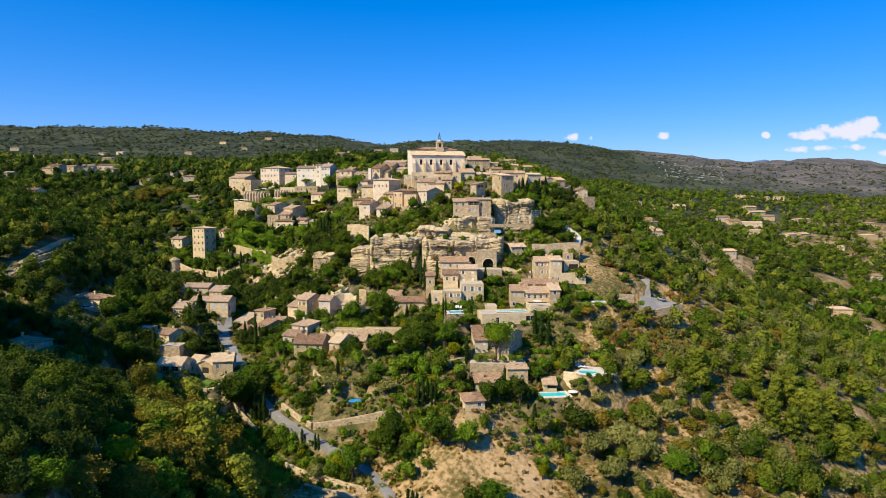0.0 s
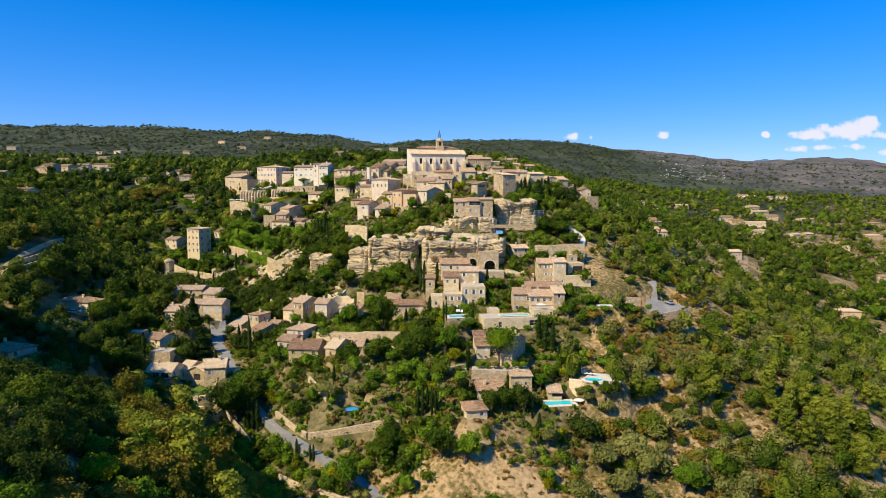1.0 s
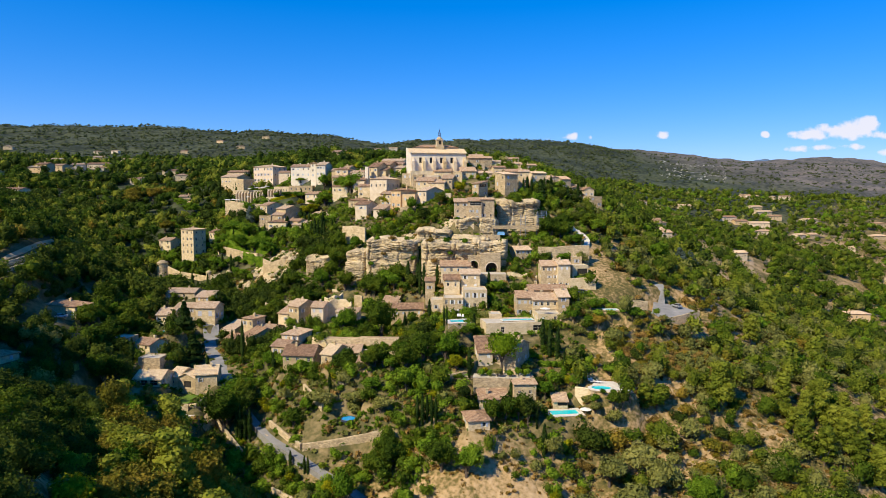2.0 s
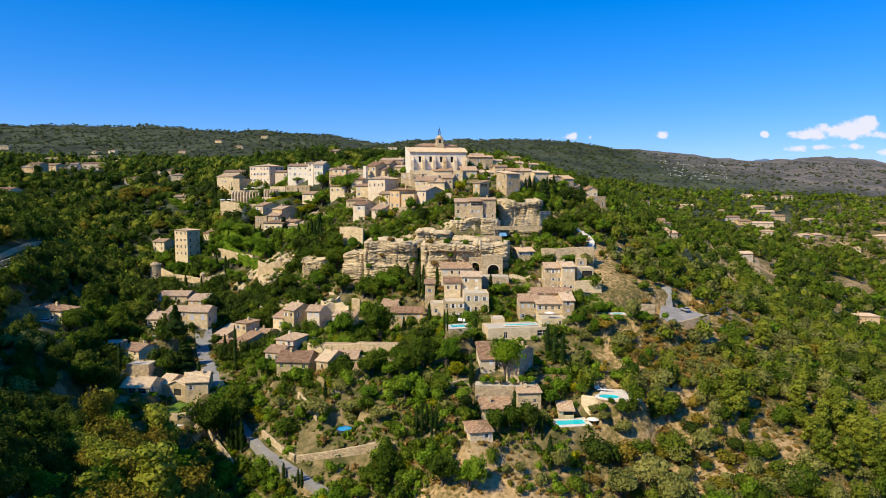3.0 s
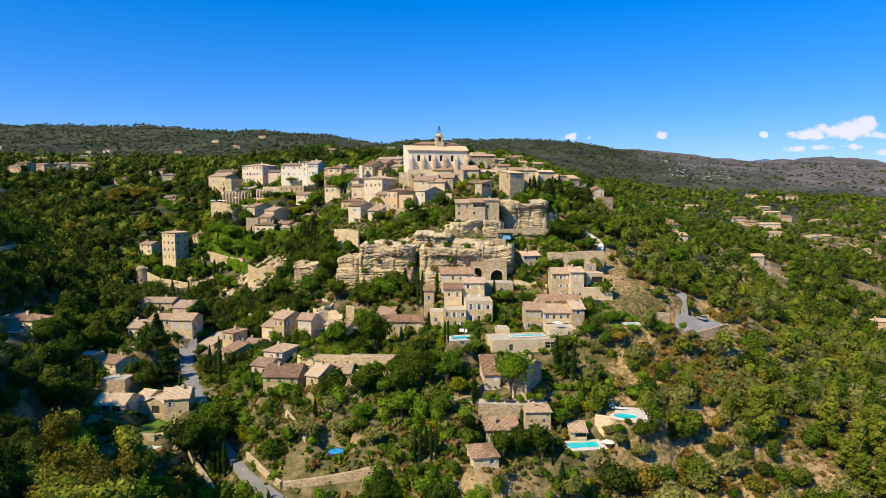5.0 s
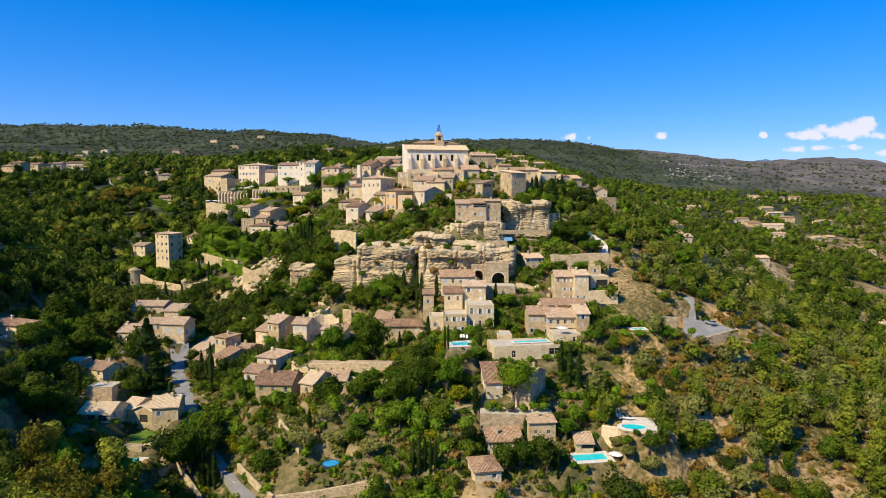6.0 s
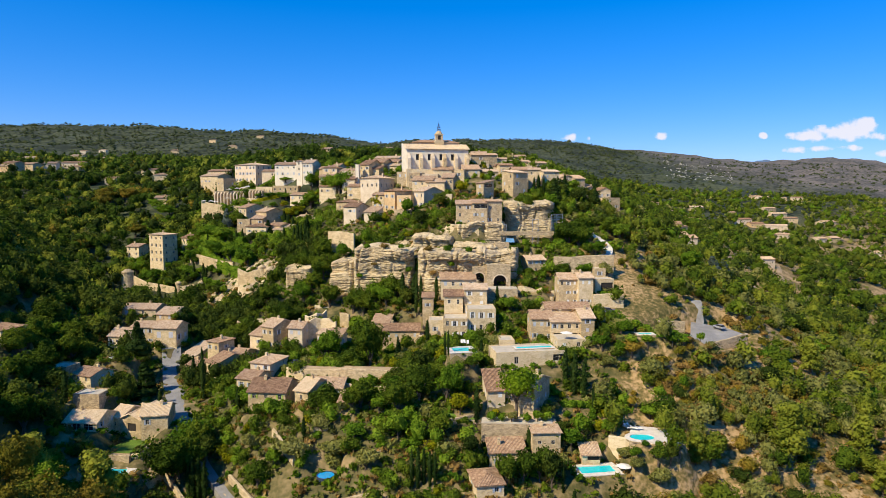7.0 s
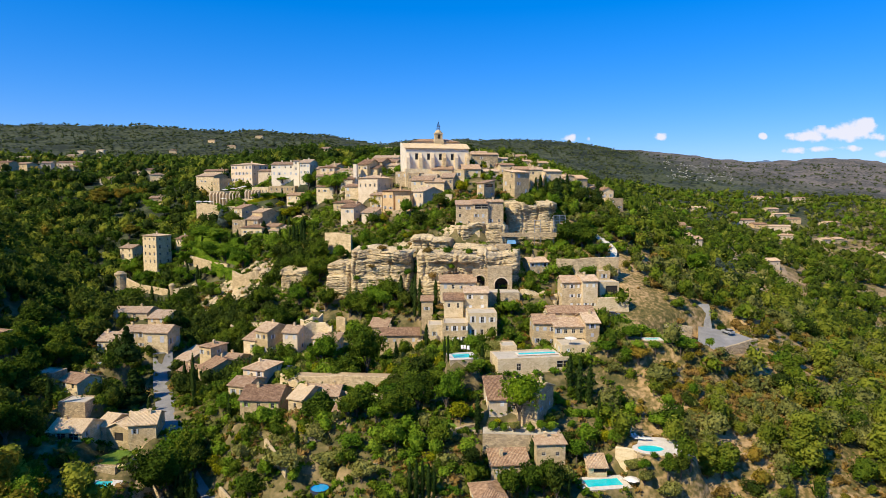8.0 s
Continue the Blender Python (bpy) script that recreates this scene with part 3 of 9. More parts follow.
def tiled_slope(s, eave_l, eave_r, top_l, top_r, step=0.32, lift=0.09):
    """Rows of barrel tiles from eave to ridge, as ribs; the ridge may be shorter than the eave."""
    a, b, c, d = Vector(eave_l), Vector(eave_r), Vector(top_l), Vector(top_r)
    n = max(3, int((b - a).length / step))
    up = (b - a).cross(c - a if (c - a).length > 0.01 else d - a).normalized()
    if up.z < 0:
        up = -up
    full = (b - a).length
    ua = (b - a) / full
    sl, sr = (c - a).dot(ua), (d - a).dot(ua)
    rise = (c - a) - ua * sl

    def top(x):
        if x < sl:
            return x / sl if sl > 1e-6 else 1.0
        if x > sr:
            return (full - x) / (full - sr) if full - sr > 1e-6 else 1.0
        return 1.0

    pts = []
    for k in range(2 * n + 1):
        x = full * k / (2 * n)
        f = top(x)
        h = up * (lift if k % 2 else 0.0)
        e = a + ua * x + h
        pts.append((e, e + rise * max(f, 0.0)))
    base = len(s.v)
    for e, t in pts:
        s.v.append(tuple(e - up * 0.16))
        s.v.append(tuple(e))
        s.v.append(tuple(t))
    for k in range(2 * n):
        i, j = base + 3 * k, base + 3 * k + 3
        s.f.append((i, j, j + 1, i + 1))
        s.f.append((i + 1, j + 1, j + 2, i + 2))


def roof_shape(kind, w, d, h, pitch, o=0.45):
    """A tiled roof over the plan 0..w, 0..d with its eaves at h. Returns the shape and the ridge's height."""
    s = Shape()
    x0, x1, y0, y1 = -o, w + o, -o, d + o
    e = h - o * pitch
    if kind == "gable":            # ridge along the front
        r = e + (d / 2 + o) * pitch
        tiled_slope(s, (x0, y0, e), (x1, y0, e), (x0, d / 2, r), (x1, d / 2, r))
        tiled_slope(s, (x1, y1, e), (x0, y1, e), (x1, d / 2, r), (x0, d / 2, r))
        for x, k in ((x0, 1), (x1, -1)):
            s.poly((x, y0, e - 0.16), (x, y0, e), (x, d / 2, r), (x, d / 2, r - 0.16))
            s.poly((x, y1, e - 0.16), (x, y1, e), (x, d / 2, r), (x, d / 2, r - 0.16))
        s.poly((x0, y0, e - 0.16), (x0, d / 2, r - 0.16), (x1, d / 2, r - 0.16), (x1, y0, e - 0.16))
        s.poly((x0, y1, e - 0.16), (x0, d / 2, r - 0.16), (x1, d / 2, r - 0.16), (x1, y1, e - 0.16))
        s.box(x0, d / 2 - 0.16, r - 0.06, x1, d / 2 + 0.16, r + 0.1, 0.05)
    elif kind == "end":            # gable towards the front
        r = e + (w / 2 + o) * pitch
        tiled_slope(s, (x0, y1, e), (x0, y0, e), (w / 2, y1, r), (w / 2, y0, r))
        tiled_slope(s, (x1, y0, e), (x1, y1, e), (w / 2, y0, r), (w / 2, y1, r))
        for y in (y0, y1):
            s.poly((x0, y, e - 0.16), (x0, y, e), (w / 2, y, r), (w / 2, y, r - 0.16))
            s.poly((x1, y, e - 0.16), (x1, y, e), (w / 2, y, r), (w / 2, y, r - 0.16))
        s.poly((x0, y0, e - 0.16), (w / 2, y0, r - 0.16), (w / 2, y1, r - 0.16), (x0, y1, e - 0.16))
        s.poly((x1, y0, e - 0.16), (w / 2, y0, r - 0.16), (w / 2, y1, r - 0.16), (x1, y1, e - 0.16))
        s.box(w / 2 - 0.16, y0, r - 0.06, w / 2 + 0.16, y1, r + 0.1, 0.05)
    elif kind == "hip":
        k = min(w, d) / 2 + o
        r = e + k * pitch
        a, b = ((x0 + k, d / 2, r), (x1 - k, d / 2, r)) if w >= d else ((w / 2, y0 + k, r), (w / 2, y1 - k, r))
        if w >= d:
            tiled_slope(s, (x0, y0, e), (x1, y0, e), a, b)
            tiled_slope(s, (x1, y1, e), (x0, y1, e), b, a)
            tiled_slope(s, (x0, y1, e), (x0, y0, e), a, a)
            tiled_slope(s, (x1, y0, e), (x1, y1, e), b, b)
        else:
            tiled_slope(s, (x0, y0, e), (x1, y0, e), a, a)
            tiled_slope(s, (x1, y1, e), (x0, y1, e), b, b)
            tiled_slope(s, (x0, y1, e), (x0, y0, e), b, a)
            tiled_slope(s, (x1, y0, e), (x1, y1, e), a, b)
        s.poly((x0, y0, e - 0.16), (x0, y1, e - 0.16), (x1, y1, e - 0.16), (x1, y0, e - 0.16))
    elif kind == "shed":           # falls towards the front
        r = e + (d + 2 * o) * pitch
        tiled_slope(s, (x0, y0, e), (x1, y0, e), (x0, y1, r), (x1, y1, r))
        s.poly((x0, y0, e - 0.16), (x0, y1, r - 0.16), (x1, y1, r - 0.16), (x1, y0, e - 0.16))
        for x in (x0, x1):
            s.poly((x, y0, e - 0.16), (x, y0, e), (x, y1, r), (x, y1, r - 0.16))
        s.poly((x0, y1, r - 0.16), (x0, y1, r), (x1, y1, r), (x1, y1, r - 0.16))
    else:                          # flat, behind a parapet
        s.box(0.3, 0.3, h - 0.5, w - 0.3, d - 0.3, h - 0.25)
        r = h
    return s, r


def house(x, y, z, w, d, h, turn=0.0, roof="gable", pitch=0.3, walls=STONE, tiles=TILE, cols=None, rows=None, shutters="grey", drop=6.0, side=1,
          chimney=1, label="", openings=(), skip=0.25, group="village houses", seed=None, name="house", win=(0.95, 1.35)):
    """A stone house. (x, y, z): its front left corner at ground level; turn: degrees to the left; drop: how far the walls go on down the slope."""
    rng = random.Random(int(abs(x) * 31 + y * 17 + z * 7) if seed is None else seed)
    h = max(h, 4.4) if name == "villa" else h
    top = thing(name, pose(x, y, z, 0, 0, turn), label or "old honey-coloured stone house with a clay tile roof", "house", group)
    ca, sa = math.cos(radians(turn)), math.sin(radians(turn))
    for a in np.linspace(0.15, 0.85, max(2, int(w / 4))):
        for b in (-1.2, d * 0.3, d * 0.8) if name != "villa" else (-24.0, -16.0, -9.0, -4.5, d * 0.5):
            CLEAR.append((x + ca * a * w - sa * b, y + sa * a * w + ca * b, max(2.2, min(d, 9) * 0.42) if b > 0 or name == "villa" else 1.7))
    pad(x + ca * w / 2 - sa * d * 0.42, y + sa * w / 2 + ca * d * 0.42, w / 2 + 0.5, d / 2 + 1.0, z - 0.1, turn, True)
    storeys = rows if rows is not None else max(1, int(h / 2.9))
    count = max(cols, round(w / 3.4) if cols else 0) if cols is not None else max(1, int(w / 3.0))
    side = max(side, round(d / 5.5)) if rows != 0 and cols != 0 else side
    holes = {"front": [], "left": [], "right": []}
    for face, n, width in (("front", count, w), ("left", side, d), ("right", side, d)):
        for r in range(storeys):
            for c in range(n):
                if rng.random() < skip and n * storeys > 1:
                    continue
                ww, hh = win[0] * rng.choice((0.85, 1.0, 1.0)), win[1] * rng.choice((0.8, 1.0, 1.0))
                cx = width * (c + 0.5) / n - ww / 2 + rng.uniform(-0.2, 0.2)
                cz = h * (r + 0.5) / storeys - hh / 2 + rng.uniform(-0.1, 0.1)
                ww, hh = round(ww, 2), round(min(hh, h / storeys - 0.5), 2)
                if 0.25 < cx < width - ww - 0.25 and hh > 0.4:
                    holes[face].append((cx, cz, ww, hh, rng.choice(("shut", "open", "open", "plain")) if shutters else "plain"))
    for face, ox, oz, ow, oh, what in openings:
        holes[face] = [k for k in holes[face] if k[0] > ox + ow + 0.1 or k[0] + k[2] < ox - 0.1 or k[1] > oz + oh + 0.1 or k[1] + k[3] < oz - 0.1]
        holes[face].append((ox, oz, ow, oh, what))
    body = Shape()
    faces = {"front": ((0, 0, 0), (1, 0, 0), (0, -1, 0), w), "right": ((w, 0, 0), (0, 1, 0), (1, 0, 0), d), "back": ((w, d, 0), (-1, 0, 0), (0, 1, 0), w), "left": ((0, d, 0), (0, -1, 0), (-1, 0, 0), d)}
    for face, (at, along, out, width) in faces.items():
        pierced(body, at, along, out, width, -drop, h, [k[:4] for k in holes.get(face, ())])
    if roof == "gable":
        for xx0 in (0, w):
            body.poly((xx0, 0, h), (xx0, d, h), (xx0, d / 2, h + d / 2 * pitch - 0.05))
    elif roof == "end":
        for yy0 in (0, d):
            body.poly((0, yy0, h), (w, yy0, h), (w / 2, yy0, h + w / 2 * pitch - 0.05))
    elif roof == "shed":
        for xx0 in (0, w):
            body.poly((xx0, 0, h), (xx0, d, h), (xx0, d, h + d * pitch - 0.05))
        body.poly((0, d, h), (w, d, h), (w, d, h + d * pitch), (0, d, h + d * pitch))
    elif roof == "flat":
        body.poly((0, 0, h), (w, 0, h), (w, 0.3, h), (0, 0.3, h)).poly((0, d - 0.3, h), (w, d - 0.3, h), (w, d, h), (0, d, h))
        body.poly((0, 0.3, h), (0.3, 0.3, h), (0.3, d - 0.3, h), (0, d - 0.3, h)).poly((w - 0.3, 0.3, h), (w, 0.3, h), (w, d - 0.3, h), (w - 0.3, d - 0.3, h))
        for (xa, ya), (xb, yb) in (((0.3, 0.3), (w - 0.3, 0.3)), ((w - 0.3, 0.3), (w - 0.3, d - 0.3)), ((w - 0.3, d - 0.3), (0.3, d - 0.3)), ((0.3, d - 0.3), (0.3, 0.3))):
            body.poly((xa, ya, h - 0.3), (xb, yb, h - 0.3), (xb, yb, h), (xa, ya, h))
    part("wall", body, walls, top)
    cover, ridge = roof_shape(roof, w, d, h, pitch)
    lid = part("roof", cover, tiles if roof != "flat" else GRAVEL, top)
    spots = {"front": lambda a, b: pose(a, 0, b), "right": lambda a, b: pose(w, a, b, 0, 0, 90), "left": lambda a, b: pose(0, d - a, b, 0, 0, -90)}
    for face, items in holes.items():
        for ox, oz, ow, oh, what in items:
            m = spots[face](ox, oz)
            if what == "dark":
                # dark plate across the opening, painted in place of the shade behind it
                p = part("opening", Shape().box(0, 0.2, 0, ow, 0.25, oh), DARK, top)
            elif what == "door":
                p = part("door", door_mesh(ow, oh, "brown"), None, top)
            else:
                p = part("window", sash_mesh(ow, oh), None, top)
                part("pane", pane_mesh(ow, oh), None, p)
                if what == "shut":
                    for k in (0, 1):
                        part("shutter", shutter_mesh(round(ow / 2, 2), oh, shutters), None, p).matrix_basis = pose(k * ow / 2, 0.05, 0)
                elif what == "open":
                    for k in (-1, 1):
                        part("shutter", shutter_mesh(round(ow / 2, 2), oh, shutters), None, p).matrix_basis = pose(-ow / 2 - 0.03 if k < 0 else ow + 0.03, 0.0, 0)
            p.matrix_basis = m
    if chimney and roof != "flat":
        for k in range(chimney):
            cx, cy = rng.uniform(0.15, 0.85) * w, d * rng.uniform(0.4, 0.6)
            c = Shape().box(cx - 0.35, cy - 0.3, h, cx + 0.35, cy + 0.3, ridge + 0.7).box(cx - 0.45, cy - 0.4, ridge + 0.7, cx + 0.45, cy + 0.4, ridge + 0.82)
            c.box(cx - 0.2, cy - 0.2, ridge + 0.82, cx + 0.2, cy + 0.2, ridge + 1.05, 0.05)
            part("chimney", c, walls, lid)
    return top

# upper town: hotels and terraces on the crest
house(-130.9, 457.0, 103.1, 18.4, 13.0, 14.6, -31, "hip", pitch=0.2, walls=CREAM, cols=6, rows=4, side=3, shutters="mauve", skip=0.05, chimney=1, label="large cream four-storey hotel with rows of windows", win=(1.0, 1.5), name="hotel")
house(-109.9, 442.0, 109.7, 8.3, 8.0, 3.7, -10, walls=CREAM, cols=3, rows=1, label="low cream annex with three windows", chimney=0)
house(-98.3, 428.0, 109.7, 13.3, 10.0, 7.1, -9, walls=WHITE, cols=4, rows=2, skip=0.05, label="long white rendered house with two rows of windows", chimney=2)
house(-84.7, 424.0, 109.6, 3.4, 9.0, 9.2, -9, "hip", walls=WHITE, cols=1, rows=3, skip=0, pitch=0.25, label="white stair tower with a low hipped roof", chimney=0)
house(-80.3, 420.0, 110.1, 6.0, 14.0, 7.3, -9, walls=WHITE, cols=3, rows=2, skip=0, side=2, label="white house end wing with shuttered windows")
house(-160.8, 478.0, 97.4, 16.0, 12.0, 14.0, -28, cols=2, rows=2, side=2, label="brown stone house on the edge of the old town")
house(-161.9, 495.0, 111.1, 17.0, 9.0, 4.2, -15, cols=2, rows=1)
house(-141.9, 455.0, 96.8, 7.7, 16.0, 12.5, -40, "flat", cols=1, rows=2, side=4, label="flat-topped stone hall with a line of narrow windows")
house(-108.2, 423.0, 99.0, 10.1, 6.0, 4.8, -12, "flat", cols=4, rows=1, shutters=None, win=(0.6, 1.4), label="low stone terrace building with slit windows")
house(-97.7, 420.0, 100.3, 15.1, 5.0, 4.1, -6, "flat", cols=5, rows=1, shutters=None, label="pale stone arcade wall below the hotel")
house(-84.3, 405.0, 96.0, 8.3, 9.0, 3.3, -22, cols=1, rows=1)
house(-68.5, 408.0, 111.3, 6.4, 8.0, 2.4, -10, cols=2, rows=1)
house(-62.1, 412.0, 112.4, 4.6, 8.0, 3.1, -20, cols=1, rows=1)

# houses stepping down the western flank
house(-107.4, 388.0, 84.6, 6.8, 12.0, 8.1, -38, cols=1, rows=2, side=1)
house(-95.1, 378.0, 85.1, 7.7, 11.0, 5.9, -35, cols=1, rows=1, side=1)
house(-103.8, 374.0, 83.0, 7.7, 8.0, 4.2, -20, "flat", cols=2, rows=1, walls=RUBBLE)
house(-96.2, 372.0, 84.0, 6.5, 6.0, 3.6, -15, "shed", cols=1, rows=1, chimney=0)
house(-96.9, 366.0, 79.1, 11.0, 8.0, 4.9, -15, "hip", pitch=0.25, cols=3, rows=1, skip=0)
house(-86.9, 369.0, 80.0, 7.9, 8.0, 4.4, -28, cols=1, rows=1, side=1)
house(-83.1, 364.0, 79.0, 8.2, 7.0, 3.5, -12, "shed", cols=2, rows=1, chimney=0)
house(-74.4, 378.0, 82.3, 5.2, 8.0, 5.7, -20, cols=1, rows=2)
house(-65.7, 372.0, 83.1, 4.4, 8.0, 6.1, -25, "flat", cols=1, rows=2, walls=PLASTER)
house(-64.8, 398.0, 110.7, 8.1, 10.0, 3.3, -10, "hip", cols=2, rows=1)
house(-51.2, 378.0, 102.5, 7.2, 9.0, 4.8, -20, cols=1, rows=1, walls=PLASTER)
house(-54.6, 392.0, 107.9, 7.8, 10.0, 3.8, -14, cols=2, rows=1)
house(-44.4, 378.0, 105.1, 1.7, 3.0, 9.5, -10, "flat", cols=0, rows=0, walls=WHITE, label="slim white rendered chimney tower")
house(-42.1, 386.0, 107.8, 10.0, 11.0, 5.1, -22, cols=2, rows=1, side=1)
house(-32.6, 392.0, 109.7, 9.7, 9.0, 4.9, -12, cols=2, rows=1)
house(-39.9, 362.0, 100.5, 10.6, 14.0, 6.9, -26, "hip", pitch=0.28, cols=4, rows=1, side=2, walls=PLASTER, skip=0, win=(0.8, 1.6), shutters=None, label="pale house with five tall narrow windows")
house(-27.0, 346.0, 91.2, 6.5, 12.0, 10.1, -38, "hip", pitch=0.3, cols=1, rows=2, side=3, walls=OCHRE, skip=0.1, label="tall ochre house with blue-grey shutters")
house(-13.2, 342.0, 93.1, 6.0, 13.0, 8.0, -40, cols=1, rows=2, side=2, walls=PLASTER)
house(0.8, 338.0, 96.4, 3.2, 3.0, 3.4, -10, "flat", cols=0, rows=0, walls=PLASTER, label="blank pale garden building")
house(-50.4, 354.0, 91.2, 8.3, 10.0, 4.9, -22, "hip", pitch=0.28, cols=2, rows=1, side=2)
house(-45.3, 343.0, 90.3, 6.7, 11.0, 3.8, -24, cols=3, rows=1, side=1, walls=PLASTER)
house(-16.3, 360.0, 105.8, 5.4, 7.0, 3.9, -20, "flat", cols=2, rows=1, walls=RUBBLE)
house(-14.4, 352.0, 102.9, 9.5, 7.0, 3.3, -10, "shed", cols=1, rows=1, chimney=0)
house(-0.7, 352.0, 103.4, 5.5, 7.0, 4.1, -10, "shed", cols=1, rows=1, chimney=0, walls=RUBBLE)
house(5.1, 358.0, 107.1, 5.0, 8.0, 3.9, -10, "flat", cols=1, rows=1)
house(9.7, 362.0, 108.3, 8.3, 8.0, 3.4, 5, "shed", cols=2, rows=1, chimney=0)
house(-52.7, 386.0, 107.2, 7.3, 10.0, 4.3, -12, "flat", cols=2, rows=1, walls=PLASTER, drop=8)
house(-43.2, 384.0, 107.1, 6.2, 13.0, 7.7, -28, pitch=0.4, cols=1, rows=2, side=2, drop=8)
house(-39.0, 392.0, 107.9, 8.5, 12.0, 8.4, -22, pitch=0.36, cols=2, rows=2, side=1, drop=8)
house(-32.0, 398.0, 108.6, 8.3, 10.0, 8.3, -12, pitch=0.3, cols=2, rows=2, drop=8, walls=RUBBLE)
house(-22.6, 366.0, 103.5, 6.4, 8.0, 7.0, -18, "flat", cols=2, rows=2, drop=8, walls=RUBBLE)
house(-11.0, 360.0, 103.5, 8.5, 6.0, 5.8, -6, "flat", cols=1, rows=1, drop=8, walls=PLASTER, skip=0.6)
house(-8.1, 350.0, 99.5, 8.8, 6.0, 5.9, -8, "shed", cols=2, rows=1, drop=8, chimney=0)
house(-5.0, 364.0, 107.3, 9.4, 5.0, 4.3, 0, "shed", cols=2, rows=1, drop=8, chimney=0)
house(-47.2, 368.0, 97.6, 7.3, 8.0, 6.0, -20, cols=2, rows=2, drop=8)
house(-65.5, 392.0, 105.0, 7.6, 8.0, 4.1, -14, cols=2, rows=1, drop=6)
house(-33.0, 350.0, 92.6, 6.2, 8.0, 6.9, -25, cols=1, rows=2, drop=8)
house(-20.9, 341.0, 89.8, 7.0, 7.0, 9.4, -20, "flat", cols=2, rows=2, drop=8, walls=OCHRE)
house(19.4, 364.0, 106.7, 7.6, 8.0, 4.0, 6, cols=2, rows=1, drop=8)
house(28.2, 372.0, 108.6, 6.7, 9.0, 5.5, 6, pitch=0.22, cols=2, rows=1, drop=8)
house(47.6, 400.0, 112.9, 8.6, 9.0, 3.6, 6, pitch=0.22, cols=2, rows=1, drop=8)
house(57.8, 372.0, 102.0, 5.8, 8.0, 4.9, 16, "flat", cols=1, rows=1, drop=8, walls=RUBBLE)
house(-37.6, 410.0, 114.0, 13.6, 9.0, 5.6, -10, cols=3, rows=1, drop=8)
house(15.0, 392.0, 112.7, 14.0, 9.0, 7.7, 8, pitch=0.25, cols=2, rows=2, drop=8, walls=RUBBLE)
house(-64.0, 384.0, 99.1, 9.6, 8.0, 4.6, -18, cols=2, rows=1, drop=8)
house(-35.5, 338.0, 86.5, 6.1, 7.0, 5.4, -22, "shed", cols=1, rows=1, drop=6, chimney=0, walls=PLASTER)

# stone houses on the rock and the eastern crest
house(14.1, 326.0, 98.4, 3.5, 9.0, 6.1, -34, "shed", cols=1, rows=2, side=2, pitch=0.15, chimney=0, label="narrow stone house with a glazed upper room", openings=(("right", 1.0, 4.3, 6.5, 1.5, "plain"),))
house(5.1, 306.0, 87.4, 6.3, 9.0, 8.5, 0, "shed", pitch=0.16, cols=2, rows=3, skip=0.4, walls=RUBBLE, drop=9, label="tall rough stone house standing on the cliff", chimney=0)
house(11.4, 305.0, 87.0, 5.4, 9.0, 9.3, 0, "shed", pitch=0.16, cols=1, rows=3, skip=0.3, walls=RUBBLE, drop=9, label="tall stone house with a glazed loggia", openings=(("front", 0.7, 7.2, 5.2, 1.6, "plain"),), chimney=0)
house(16.9, 306.0, 87.2, 6.4, 9.0, 9.8, 4, pitch=0.16, cols=2, rows=2, skip=0.6, walls=RUBBLE, drop=9, label="stone house end wall over the cliff")
house(30.5, 332.0, 99.6, 7.6, 9.0, 9.6, 28, "shed", pitch=0.14, cols=2, rows=3, skip=0.35, win=(1.0, 1.7), shutters="grey", label="tall stone house with narrow paired windows", chimney=0)
house(38.4, 342.0, 100.8, 5.2, 10.0, 9.9, -8, pitch=0.2, cols=2, rows=3, skip=0.3, win=(1.0, 1.6))
house(47.0, 352.0, 100.8, 7.8, 10.0, 9.5, 14, pitch=0.2, cols=2, rows=2, skip=0.6)
house(33.5, 356.0, 107.1, 11.7, 14.0, 4.2, 4, pitch=0.22, cols=2, rows=1)
house(16.1, 388.0, 110.7, 8.5, 8.0, 6.3, 14, "flat", cols=1, rows=2, skip=0.5)
house(25.7, 400.0, 112.6, 8.7, 9.0, 6.0, -5, pitch=0.2, cols=2, rows=1, walls=PLASTER)
house(26.7, 380.0, 110.5, 2.8, 6.0, 3.6, 0, cols=1, rows=1)
house(38.1, 420.0, 114.3, 12.0, 9.0, 4.1, 6, pitch=0.2, cols=4, rows=1, walls=OCHRE)
house(17.4, 440.0, 121.1, 9.0, 9.0, 3.0, 0, cols=2, rows=1)
house(41.5, 445.0, 119.4, 9.2, 9.0, 3.0, 0, cols=2, rows=1)
house(60.9, 378.0, 104.8, 4.9, 7.0, 3.9, 14, "end", cols=1, rows=1, walls=RUBBLE)
house(69.2, 388.0, 103.3, 5.9, 6.0, 4.6, 18, "shed", cols=1, rows=1, walls=RUBBLE, chimney=0)
house(75.1, 388.0, 97.5, 5.8, 6.0, 5.5, 15, "end", cols=1, rows=1, walls=RUBBLE, chimney=0)
house(83.7, 394.0, 96.2, 6.4, 8.0, 5.6, 12, "end", pitch=0.5, cols=1, rows=1, label="gabled stone house at the end of the spur")
house(85.0, 384.0, 91.5, 8.0, 9.0, 6.3, 18, "flat", cols=2, rows=2, label="stone house with a flat roof and dark windows")

